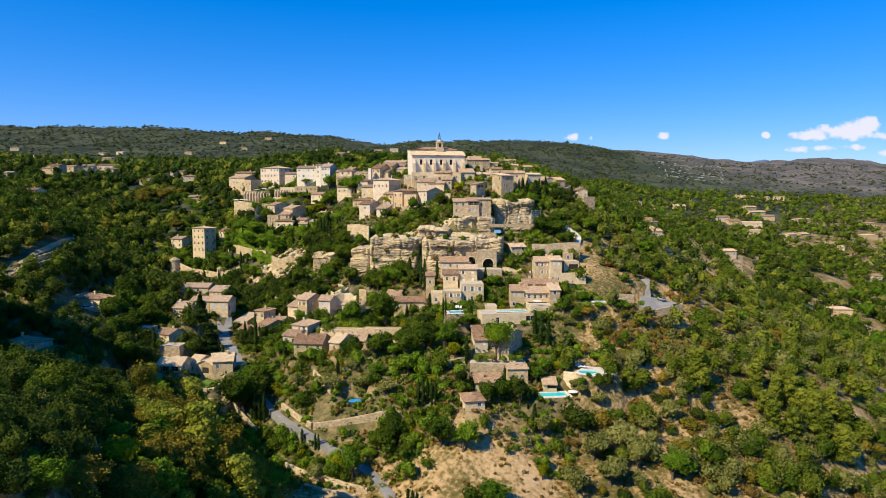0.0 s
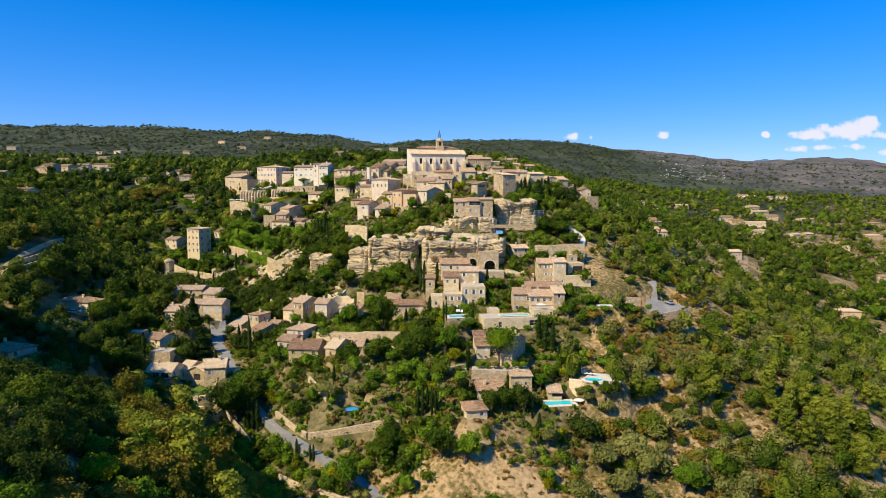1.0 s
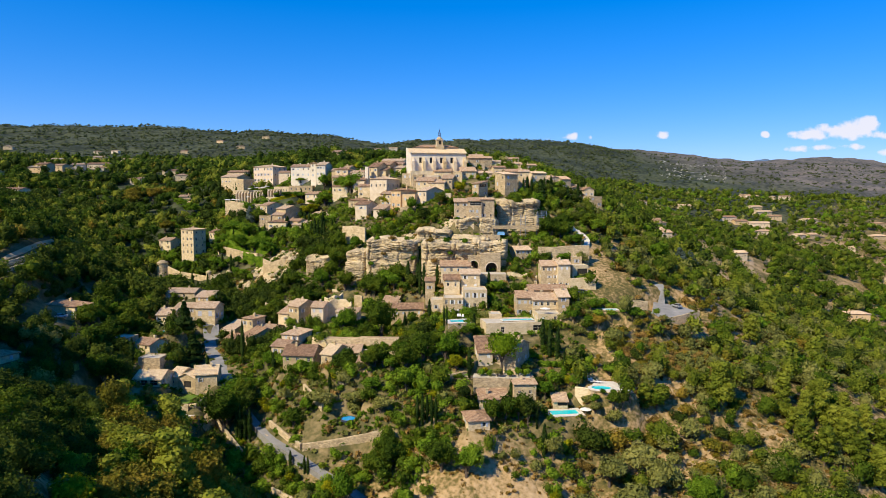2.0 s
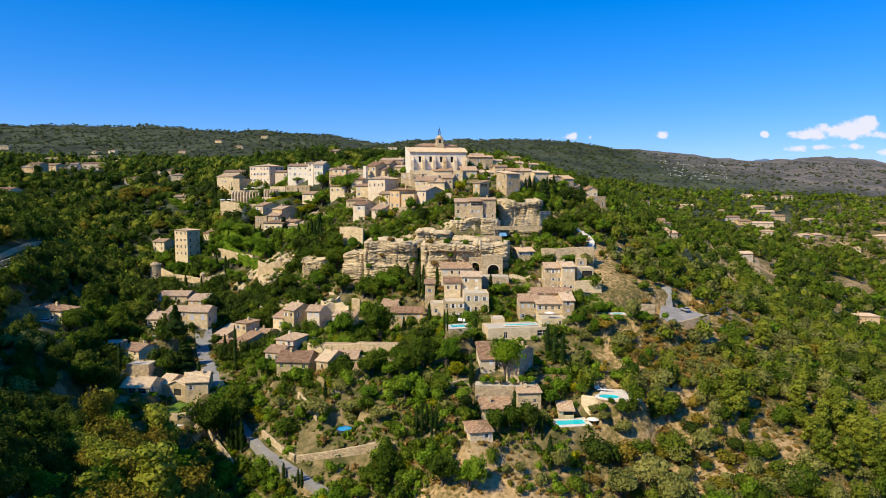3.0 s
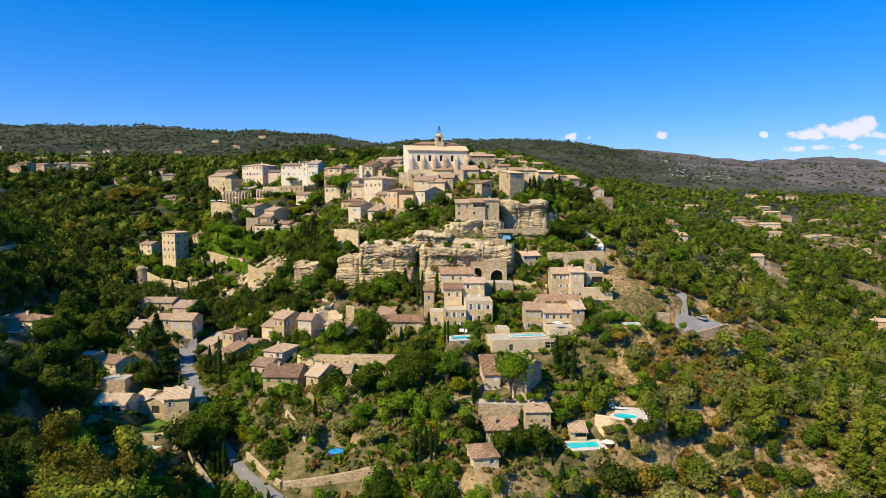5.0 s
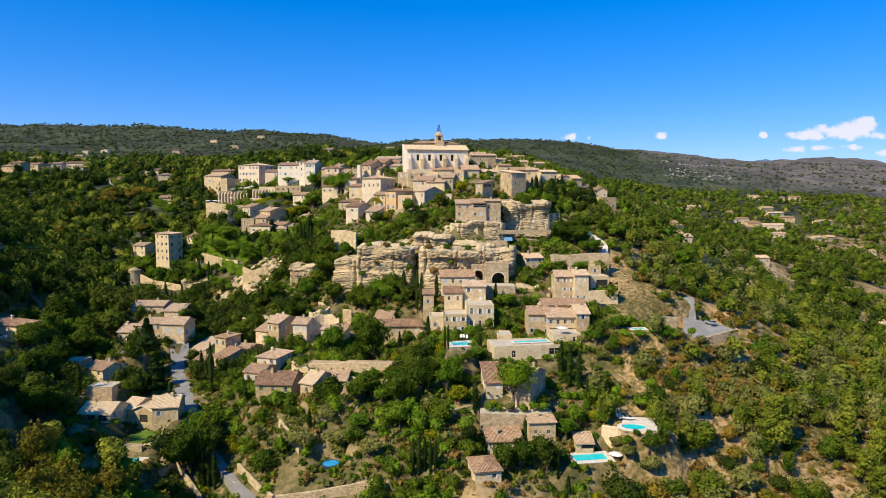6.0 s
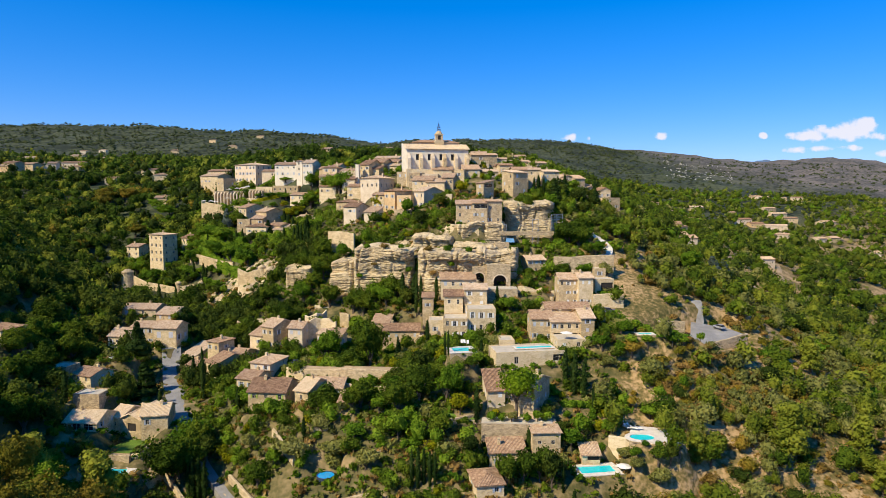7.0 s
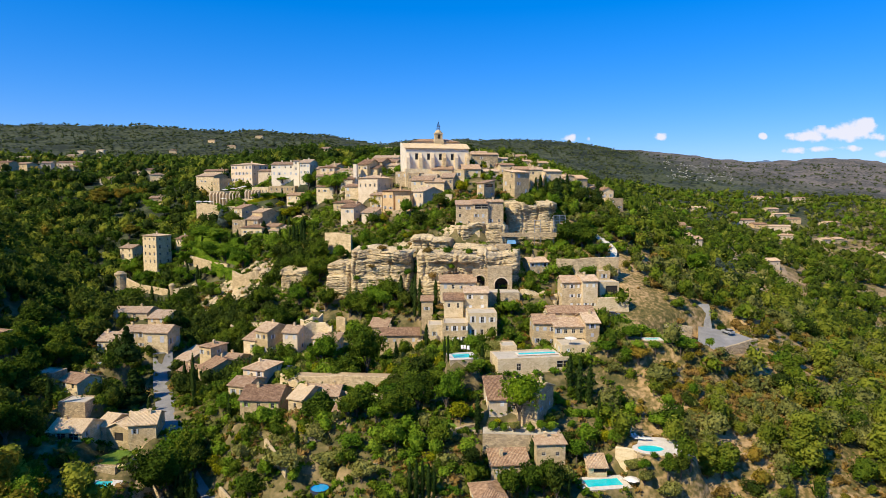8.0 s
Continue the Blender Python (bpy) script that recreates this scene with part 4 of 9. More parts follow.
house(60.5, 384.0, 103.4, 6.0, 6.0, 4.8, 20, "shed", cols=2, rows=1, walls=RUBBLE, chimney=0)
house(70.0, 397.0, 103.0, 6.5, 6.0, 5.2, 15, cols=2, rows=1, walls=RUBBLE)
house(52.5, 364.0, 103.0, 5.0, 6.0, 4.4, 12, cols=1, rows=1, walls=PLASTER)
house(19.4, 293.5, 77.0, 5.4, 4.0, 4.4, 0, "flat", cols=1, rows=1, shutters=None, walls=RUBBLE, label="small flat-roofed stone hut under the scaffold")
house(-25.0, 271.0, 52.0, 6.0, 6.0, 3.6, -10, "shed", cols=1, rows=1, chimney=0, walls=RUBBLE)

# the tall house in its walled garden
house(-148.8, 375.0, 64.9, 10.2, 8.5, 14.6, -29, "hip", pitch=0.18, cols=2, rows=4, skip=0.0, side=1, shutters=None, win=(1.1, 1.6), label="tall four-storey stone house with two windows a floor", name="tall_house")
house(-137.0, 386.0, 74.2, 5.1, 9.0, 2.9, -29, cols=1, rows=1)
house(-168.9, 392.0, 66.6, 8.4, 9.0, 5.3, -20, cols=2, rows=2, shutters=None)

# houses below the garden wall
house(-124.4, 297.0, 52.7, 13.3, 9.0, 3.0, -3, cols=2, rows=1, skip=0.6, walls=RUBBLE)
house(-109.0, 292.0, 52.4, 7.1, 6.0, 2.1, -10, "shed", cols=1, rows=1, chimney=0)
house(-120.2, 278.0, 41.7, 7.1, 10.0, 7.6, -6, pitch=0.42, cols=3, rows=2, skip=0, shutters="mauve", openings=(("front", 3.0, 0.3, 3.6, 2.2, "plain"),), label="shaded stone house with a glazed ground floor")
house(-113.9, 282.0, 45.2, 8.7, 9.0, 6.5, -4, cols=2, rows=2, skip=0.4)
house(-103.4, 277.0, 45.2, 8.3, 9.0, 7.2, -4, pitch=0.4, cols=2, rows=1, skip=0, shutters="mauve", win=(1.5, 1.9), openings=(("front", 1.2, 3.6, 1.5, 2.2, "shut"), ("front", 5.6, 3.6, 1.5, 2.2, "shut")), label="brown stone house with pale closed shutters")

# cluster at the bend of the lane
house(-80.2, 266.0, 46.1, 5.2, 7.0, 4.3, -28, "hip", pitch=0.3, cols=1, rows=1, label="small square stone tower with a tiled roof")
house(-92.6, 276.0, 39.9, 5.9, 9.0, 3.4, -26, "shed", cols=1, rows=1, chimney=0)
house(-87.0, 264.0, 39.5, 7.8, 9.0, 3.0, -22, cols=1, rows=1)
house(-77.8, 258.0, 37.6, 6.2, 13.0, 7.9, -42, pitch=0.34, cols=1, rows=2, side=3, skip=0.1, shutters="brown")
house(-73.5, 264.0, 41.4, 6.3, 9.0, 4.7, -15, cols=2, rows=2)
house(-59.7, 246.0, 45.7, 7.0, 10.0, 2.7, -18, "hip", pitch=0.35, cols=1, rows=1, walls=PLASTER)
house(-60.8, 236.0, 42.8, 6.0, 9.0, 3.6, -18, cols=1, rows=1)
house(-53.8, 224.0, 40.2, 10.4, 11.0, 6.0, -5, pitch=0.42, cols=3, rows=2, skip=0.3, shutters="green", label="stone house with lime-green shutters and a broad tiled roof", walls=STONE)
house(-40.8, 223.0, 43.1, 4.3, 11.0, 3.8, -24, pitch=0.4, cols=1, rows=1, shutters="white", tiles=BUFF)
house(-37.3, 226.0, 43.6, 9.1, 9.0, 3.1, -4, pitch=0.36, cols=2, rows=1)
house(-27.8, 216.0, 44.4, 3.8, 5.0, 1.5, -8, "shed", cols=1, rows=1, walls=RUBBLE, chimney=0)
house(-62.9, 270.0, 46.4, 5.7, 10.0, 8.3, -32, pitch=0.4, cols=1, rows=2, skip=0, shutters="white", label="narrow three-storey stone house with white shutters")
house(-67.6, 272.0, 46.9, 5.1, 7.0, 4.3, -25, "shed", cols=1, rows=1, chimney=0)
house(-53.3, 268.0, 47.5, 5.2, 8.0, 6.9, -12, pitch=0.4, cols=2, rows=2, shutters="mauve", walls=PLASTER, label="white-fronted stone house with a steep tiled roof")
house(-43.0, 266.0, 49.1, 5.4, 7.0, 3.8, -25, cols=1, rows=1, chimney=0)
house(-39.3, 262.0, 48.8, 4.9, 6.0, 3.7, -15, "shed", cols=1, rows=1, chimney=0)
house(-20.6, 262.0, 47.5, 12.5, 9.0, 7.2, 2, pitch=0.34, cols=4, rows=2, skip=0.35, win=(0.8, 1.2), label="long two-storey stone house with a tiled roof")
house(-9.1, 260.0, 47.5, 2.3, 7.0, 5.7, 0, "flat", cols=0, rows=0, openings=(("front", 0.8, 0.2, 1.6, 2.6, "dark"),))
house(-7.3, 268.0, 59.6, 3.7, 6.0, 5.3, 0, "shed", cols=1, rows=1, pitch=0.12, chimney=0)
house(-5.0, 256.0, 53.7, 4.6, 7.0, 5.6, 0, "flat", cols=1, rows=1, label="flat-roofed stone annex with a terrace")

# central house climbing the rock
house(-1.1, 276.0, 66.5, 12.2, 9.0, 3.5, 0, pitch=0.42, cols=2, rows=1, label="stone house against the cliff with a lean tiled roof")
house(0.1, 262.0, 62.3, 6.2, 9.0, 4.0, 0, pitch=0.32, cols=2, rows=1, skip=0, shutters="white", win=(0.9, 1.6))
house(6.7, 263.0, 62.1, 7.6, 9.0, 6.3, 0, pitch=0.3, cols=2, rows=2, skip=0.1, shutters="white")
house(-0.4, 253.0, 53.8, 7.8, 9.0, 6.7, -3, "flat", cols=3, rows=2, skip=0, shutters="white", win=(1.0, 1.6), label="stone house with a roof terrace and white shutters")
house(7.4, 254.0, 55.1, 9.1, 9.0, 8.3, 2, "flat", cols=3, rows=2, skip=0, shutters="white", win=(1.0, 1.9), label="stone house front with creeper and white shutters")

# eastern houses
house(31.1, 287.0, 70.9, 7.0, 9.0, 4.7, 14, pitch=0.3, cols=3, rows=2, skip=0.1, shutters="grey", label="neat stone house with grey shutters")
house(39.2, 268.0, 61.9, 6.5, 9.0, 9.2, 0, pitch=0.36, cols=3, rows=3, skip=0.3, shutters="white", win=(0.8, 1.2), label="three-storey stone house with a red-brown roof")
house(45.5, 266.0, 62.3, 4.9, 9.0, 9.5, 4, pitch=0.3, cols=2, rows=3, skip=0.3, shutters="white", win=(0.8, 1.2))
house(53.1, 276.0, 70.2, 4.0, 7.0, 3.5, 5, "flat", cols=1, rows=1)
house(52.0, 270.0, 65.5, 6.6, 6.0, 5.3, 6, "flat", cols=0, rows=0, openings=(("front", 2.0, 0.4, 4.2, 3.6, "dark"),), label="stone terrace building with a broad open arch")
house(27.1, 248.0, 54.3, 6.6, 10.0, 7.2, 0, pitch=0.36, cols=3, rows=2, skip=0.1, shutters="grey")
house(32.8, 246.0, 54.7, 9.0, 11.0, 6.3, 0, pitch=0.3, cols=4, rows=2, skip=0, shutters="grey", win=(1.0, 1.3), label="large stone house with a tiled roof and grey shutters", openings=(("front", 0.8, 0.3, 10.0, 2.3, "dark"),))
house(41.8, 245.0, 54.7, 4.1, 11.0, 7.6, 4, pitch=0.36, cols=1, rows=3, skip=0, shutters="mauve")
house(32.8, 256.0, 60.9, 14.1, 9.0, 2.3, 0, pitch=0.3, cols=0, rows=0)
house(33.4, 238.0, 50.5, 8.4, 9.0, 6.7, 4, "flat", cols=2, rows=2, skip=0.1, shutters="white", label="stone wing with a roof terrace")
house(14.2, 226.0, 52.3, 18.2, 9.0, 4.0, 9, "flat", cols=0, rows=0, openings=(("front", 5.2, 0.6, 1.2, 2.0, "plain"), ("front", 16.4, 1.0, 3.4, 1.9, "plain")), label="long low stone pool house with the pool on its roof")
house(16.2, 236.0, 53.6, 4.3, 6.0, 3.9, 4, "flat", cols=0, rows=0)

# lower gardens
house(10.9, 212.0, 47.6, 4.5, 8.0, 2.5, 6, "shed", pitch=0.4, cols=2, rows=1, shutters="white", walls=PLASTER, chimney=0)
house(15.2, 214.0, 46.4, 8.4, 10.0, 5.4, -32, pitch=0.38, cols=2, rows=2, skip=0.5, walls=RUBBLE, tiles=BUFF, label="broad stone house with a buff tiled roof", chimney=2)
house(21.1, 202.0, 37.8, 6.7, 7.0, 5.1, 4, "shed", pitch=0.08, cols=2, rows=1, skip=0, win=(0.9, 1.0), shutters=None, chimney=1, label="small stone house with a shallow roof")
house(10.5, 199.0, 35.0, 8.6, 5.5, 4.3, 4, "shed", pitch=0.24, cols=2, rows=1, skip=0.3, walls=STONE, chimney=1)
house(6.7, 186.0, 34.6, 6.1, 8.0, 2.9, 10, "hip", pitch=0.35, cols=1, rows=1, chimney=0)
house(32.6, 200.0, 36.8, 4.1, 4.0, 1.6, 0, "shed", pitch=0.3, cols=0, rows=0, chimney=0, openings=(("front", 1.2, 0.1, 3.0, 1.6, "dark"),), label="small tiled pool pavilion")

# houses in the western hollow
house(-89.2, 224.0, 35.0, 6.5, 11.0, 3.7, -12, "end", pitch=0.45, walls=STONE, tiles=BUFF, cols=1, rows=1, openings=(("front", 2.4, 0.2, 2.6, 2.2, "dark"),), label="stone house with a pale buff tiled roof and gable", chimney=1)
house(-82.5, 222.0, 36.1, 6.9, 9.0, 3.9, 10, pitch=0.42, walls=STONE, tiles=BUFF, cols=2, rows=1, chimney=1)
house(-93.2, 226.0, 34.2, 4.2, 9.0, 4.5, -20, pitch=0.4, walls=STONE, tiles=BUFF, cols=1, rows=1, chimney=0)
house(-100.9, 218.0, 37.4, 9.0, 9.0, 2.4, -4, pitch=0.42, walls=STONE, tiles=BUFF, cols=2, rows=1, openings=(("front", 2.2, 0.2, 2.4, 1.9, "plain"), ("front", 5.4, 0.2, 2.6, 1.9, "plain")), label="low stone house with glass doors and a buff tiled roof")
house(-104.1, 228.0, 42.5, 7.6, 6.0, 1.6, -4, "flat", cols=0, rows=0, walls=RUBBLE, label="dark walled courtyard building")
house(-112.7, 243.0, 41.0, 7.8, 8.0, 4.7, -24, pitch=0.35, cols=1, rows=2, label="half-shaded stone house among trees")
house(-121.8, 246.0, 41.8, 6.1, 6.0, 5.2, -10, "flat", cols=1, rows=1, walls=RUBBLE, label="ruined roofless stone building")
house(-147.0, 246.0, 54.2, 15.4, 8.0, 5.2, -18, "hip", pitch=0.34, drop=3, cols=3, rows=1, label="shaded house with a hipped tiled roof")
house(-139.2, 196.0, 51.0, 11.0, 9.0, 2.2, -20, "hip", pitch=0.34, drop=2, cols=2, rows=1, label="house with a low tiled roof on the wooded slope")
house(-298.9, 440.0, 96.0, 19.7, 9.0, 6.2, -10, cols=2, rows=1)
house(-346.9, 560.0, 116.8, 10.7, 9.0, 7.4, -10, cols=1, rows=1)

# scattered villas beyond the town
house(-387.1, 632.0, 127.5, 19.8, 10.0, 2.1, -7, pitch=0.28, cols=4, rows=1, walls=STONE, group="distant villas", name="villa", label="distant villa with a low tiled roof among trees", chimney=0, shutters=None)
house(-344.0, 576.0, 119.4, 12.0, 10.0, 3.1, -13, pitch=0.28, cols=2, rows=1, walls=STONE, group="distant villas", name="villa", label="distant villa with a low tiled roof among trees", chimney=0, shutters=None)
house(-336.8, 592.0, 120.9, 10.9, 10.0, 2.8, 13, pitch=0.28, cols=2, rows=1, walls=PLASTER, group="distant villas", name="villa", label="distant villa with a low tiled roof among trees", chimney=0, shutters=None)
house(-334.4, 616.0, 122.4, 20.7, 10.0, 2.5, -5, pitch=0.28, cols=4, rows=1, walls=PLASTER, group="distant villas", name="villa", label="distant villa with a low tiled roof among trees", chimney=0, shutters=None)
house(-379.1, 708.0, 134.0, 11.3, 10.0, 1.9, 1, pitch=0.28, cols=2, rows=1, walls=STONE, group="distant villas", name="villa", label="distant villa with a low tiled roof among trees", chimney=0, shutters=None)
house(-316.4, 596.0, 118.3, 8.4, 10.0, 2.4, -4, "hip", pitch=0.28, cols=1, rows=1, walls=STONE, group="distant villas", name="villa", label="distant villa with a low tiled roof among trees", chimney=0, shutters=None)
house(-290.7, 564.0, 110.1, 6.2, 10.0, 3.4, -12, "hip", pitch=0.28, cols=1, rows=1, walls=STONE, group="distant villas", name="villa", label="distant villa with a low tiled roof among trees", chimney=0, shutters=None)
house(-364.0, 724.0, 132.0, 17.2, 10.0, 2.5, -5, pitch=0.28, cols=3, rows=1, walls=PLASTER, group="distant villas", name="villa", label="distant villa with a low tiled roof among trees", chimney=0, shutters=None)
house(-263.5, 552.0, 107.3, 10.6, 10.0, 4.4, -13, pitch=0.28, cols=2, rows=1, walls=PLASTER, group="distant villas", name="villa", label="distant villa with a low tiled roof among trees", chimney=0, shutters=None)
house(-253.6, 592.0, 115.4, 12.3, 10.0, 4.0, -1, pitch=0.28, cols=2, rows=1, walls=STONE, group="distant villas", name="villa", label="distant villa with a low tiled roof among trees", chimney=0, shutters=None)
house(-228.5, 560.0, 110.5, 10.4, 10.0, 2.2, 10, "hip", pitch=0.28, cols=2, rows=1, walls=STONE, group="distant villas", name="villa", label="distant villa with a low tiled roof among trees", chimney=0, shutters=None)
house(-272.1, 1368.0, 187.4, 17.0, 10.0, 4.9, -15, pitch=0.28, cols=2, rows=1, walls=PLASTER, group="distant villas", name="villa", label="distant villa with a low tiled roof among trees", chimney=0, shutters=None)
house(-83.1, 495.5, 126.0, 5.7, 10.0, 1.6, -13, pitch=0.28, cols=1, rows=1, walls=STONE, group="distant villas", name="villa", label="distant villa with a low tiled roof among trees", chimney=0, shutters=None)
house(-210.8, 1392.0, 183.2, 14.0, 10.0, 5.9, -15, pitch=0.28, cols=2, rows=1, walls=PLASTER, group="distant villas", name="villa", label="distant villa with a low tiled roof among trees", chimney=0, shutters=None)
house(-150.2, 1400.0, 188.5, 16.0, 10.0, 6.0, -9, pitch=0.28, cols=2, rows=1, walls=PLASTER, group="distant villas", name="villa", label="distant villa with a low tiled roof among trees", chimney=0, shutters=None)
house(-116.1, 1400.0, 190.8, 18.0, 10.0, 5.5, 7, pitch=0.28, cols=3, rows=1, walls=PLASTER, group="distant villas", name="villa", label="distant villa with a low tiled roof among trees", chimney=0, shutters=None)
house(197.6, 660.0, 86.9, 10.6, 9.0, 1.8, 12, "hip", pitch=0.28, cols=2, rows=1, walls=PLASTER, group="distant villas", name="villa", label="distant villa with a low tiled roof among trees", chimney=0, shutters=None)
house(203.1, 624.0, 79.1, 7.7, 9.0, 1.7, 10, pitch=0.28, cols=1, rows=1, walls=STONE, group="distant villas", name="villa", label="distant villa with a low tiled roof among trees", chimney=0, shutters=None)
house(273.9, 752.0, 80.5, 15.6, 9.0, 4.7, 10, pitch=0.28, cols=2, rows=1, walls=STONE, group="distant villas", name="villa", label="distant villa with a low tiled roof among trees", chimney=0, shutters=None)
house(212.1, 608.0, 73.4, 17.2, 9.0, 2.9, 20, pitch=0.28, cols=3, rows=1, walls=PLASTER, group="distant villas", name="villa", label="distant villa with a low tiled roof among trees", chimney=0, shutters=None)
house(136.9, 433.5, 75.9, 13.8, 9.0, 2.8, 26, "hip", pitch=0.28, cols=3, rows=1, walls=STONE, group="distant villas", name="villa", label="distant villa with a low tiled roof among trees", chimney=0, shutters=None)
house(124.6, 393.5, 73.7, 7.3, 9.0, 2.0, 2, pitch=0.28, cols=3, rows=1, walls=STONE, group="distant villas", name="villa", label="distant villa with a low tiled roof among trees", chimney=0, shutters=None)
house(125.1, 390.0, 72.2, 10.7, 9.0, 2.0, 4, pitch=0.28, cols=4, rows=1, walls=PLASTER, group="distant villas", name="villa", label="distant villa with a low tiled roof among trees", chimney=0, shutters=None)
house(303.4, 716.0, 68.1, 22.9, 9.0, 5.0, 8, pitch=0.28, cols=4, rows=1, walls=PLASTER, group="distant villas", name="villa", label="distant villa with a low tiled roof among trees", chimney=0, shutters=None)
house(326.0, 768.0, 74.4, 4.8, 9.0, 3.2, -6, pitch=0.28, cols=1, rows=1, walls=STONE, group="distant villas", name="villa", label="distant villa with a low tiled roof among trees", chimney=0, shutters=None)
house(405.1, 848.0, 77.2, 16.7, 9.0, 2.4, 14, pitch=0.28, cols=2, rows=1, walls=STONE, group="distant villas", name="villa", label="distant villa with a low tiled roof among trees", chimney=0, shutters=None)
house(484.8, 1024.0, 90.1, 19.2, 9.0, 2.9, 10, pitch=0.28, cols=2, rows=1, walls=PLASTER, group="distant villas", name="villa", label="distant villa with a low tiled roof among trees", chimney=0, shutters=None)
house(506.7, 996.0, 89.5, 6.2, 9.0, 2.1, -9, "hip", pitch=0.28, cols=1, rows=1, walls=STONE, group="distant villas", name="villa", label="distant villa with a low tiled roof among trees", chimney=0, shutters=None)
house(518.6, 992.0, 89.6, 15.3, 9.0, 2.8, -10, pitch=0.28, cols=2, rows=1, walls=STONE, group="distant villas", name="villa", label="distant villa with a low tiled roof among trees", chimney=0, shutters=None)
house(391.6, 780.0, 67.0, 18.4, 9.0, 4.9, 5, pitch=0.28, cols=3, rows=1, walls=OCHRE, group="distant villas", name="villa", label="distant villa with a low tiled roof among trees", chimney=0, shutters=None)
house(199.6, 455.5, 53.8, 14.0, 9.0, 3.6, 10, pitch=0.28, cols=4, rows=1, walls=PLASTER, group="distant villas", name="villa", label="distant villa with a low tiled roof among trees", chimney=0, shutters=None)
house(388.5, 800.0, 72.0, 23.7, 9.0, 3.4, 18, pitch=0.28, cols=3, rows=1, walls=STONE, group="distant villas", name="villa", label="distant villa with a low tiled roof among trees", chimney=0, shutters=None)
house(432.7, 772.0, 63.5, 22.2, 9.0, 3.8, 22, pitch=0.28, cols=3, rows=1, walls=STONE, group="distant villas", name="villa", label="distant villa with a low tiled roof among trees", chimney=0, shutters=None)
house(359.7, 656.0, 52.9, 10.3, 9.0, 1.8, 20, pitch=0.28, cols=1, rows=1, walls=PLASTER, group="distant villas", name="villa", label="distant villa with a low tiled roof among trees", chimney=0, shutters=None)
house(378.9, 668.0, 52.5, 10.7, 9.0, 2.8, 14, pitch=0.28, cols=2, rows=1, walls=STONE, group="distant villas", name="villa", label="distant villa with a low tiled roof among trees", chimney=0, shutters=None)
house(394.5, 628.0, 41.9, 6.1, 9.0, 1.7, 0, pitch=0.28, cols=1, rows=1, walls=PLASTER, group="distant villas", name="villa", label="distant villa with a low tiled roof among trees", chimney=0, shutters=None)
house(97.3, 380.0, 75.3, 2.6, 9.0, 1.0, 16, pitch=0.28, cols=1, rows=1, walls=PLASTER, group="distant villas", name="villa", label="distant villa with a low tiled roof among trees", chimney=0, shutters=None)
house(334.8, 708.0, 62.7, 21.2, 9.0, 2.0, -12, pitch=0.28, cols=5, rows=1, walls=PLASTER, group="distant villas", name="villa", label="distant villa with a low tiled roof among trees", chimney=0, shutters=None)

house(-798.8, 1178.5, 178.8, 15.5, 8.0, 5.3, 9, "hip", pitch=0.3, cols=3, rows=1, walls=STONE, group="distant villas", name="villa", label="distant stone villa with a tiled roof among trees", chimney=1, shutters=None, drop=3)
house(-715.5, 1101.5, 159.2, 22.7, 8.0, 4.9, -12, pitch=0.3, cols=4, rows=1, walls=STONE, group="distant villas", name="villa", label="distant stone villa with a tiled roof among trees", chimney=0, shutters=None, drop=3)
house(-419.6, 608.6, 125.8, 14.8, 8.0, 3.0, -7, "hip", pitch=0.3, cols=2, rows=1, walls=STONE, group="distant villas", name="villa", label="distant stone villa with a tiled roof among trees", chimney=1, shutters=None, drop=3)
house(-351.5, 556.7, 117.2, 11.5, 8.0, 3.0, -6, pitch=0.3, cols=2, rows=1, walls=OCHRE, group="distant villas", name="villa", label="ochre distant villa with a tiled roof among trees", chimney=0, shutters=None, drop=3)
house(-626.0, 1223.2, 173.4, 13.8, 9.0, 5.5, -8, "hip", pitch=0.3, cols=2, rows=1, walls=PLASTER, group="distant villas", name="villa", label="pale distant villa with a clay roof among trees", chimney=0, shutters=None, drop=3)
house(-502.4, 1241.4, 174.5, 14.0, 10.0, 5.5, 13, "hip", pitch=0.3, cols=2, rows=1, walls=OCHRE, group="distant villas", name="villa", label="ochre distant villa with a tiled roof among trees", chimney=1, shutters=None, drop=3)
house(-642.7, 1191.8, 170.2, 11.2, 10.0, 5.3, -2, "hip", pitch=0.3, cols=2, rows=1, walls=PLASTER, group="distant villas", name="villa", label="pale distant villa with a clay roof among trees", chimney=0, shutters=None, drop=3)
house(-355.8, 514.0, 111.9, 7.0, 9.0, 3.0, -6, pitch=0.3, cols=2, rows=1, walls=STONE, group="distant villas", name="villa", label="distant stone villa with a tiled roof among trees", chimney=0, shutters=None, drop=3)
house(-192.4, 479.2, 92.7, 9.9, 9.0, 3.0, 4, pitch=0.3, cols=2, rows=1, walls=OCHRE, group="distant villas", name="villa", label="ochre distant villa with a tiled roof among trees", chimney=1, shutters=None, drop=3)
house(-435.4, 1362.3, 191.1, 17.9, 9.0, 6.0, 5, "hip", pitch=0.3, cols=3, rows=1, walls=STONE, group="distant villas", name="villa", label="distant stone villa with a tiled roof among trees", chimney=1, shutters=None, drop=3)
house(-432.6, 1553.4, 228.4, 17.5, 8.0, 6.0, -7, "hip", pitch=0.3, cols=3, rows=1, walls=STONE, group="distant villas", name="villa", label="distant stone villa with a tiled roof among trees", chimney=1, shutters=None, drop=3)
house(-524.0, 1499.8, 213.5, 16.9, 8.0, 6.0, -13, pitch=0.3, cols=3, rows=1, walls=OCHRE, group="distant villas", name="villa", label="ochre distant villa with a tiled roof among trees", chimney=1, shutters=None, drop=3)
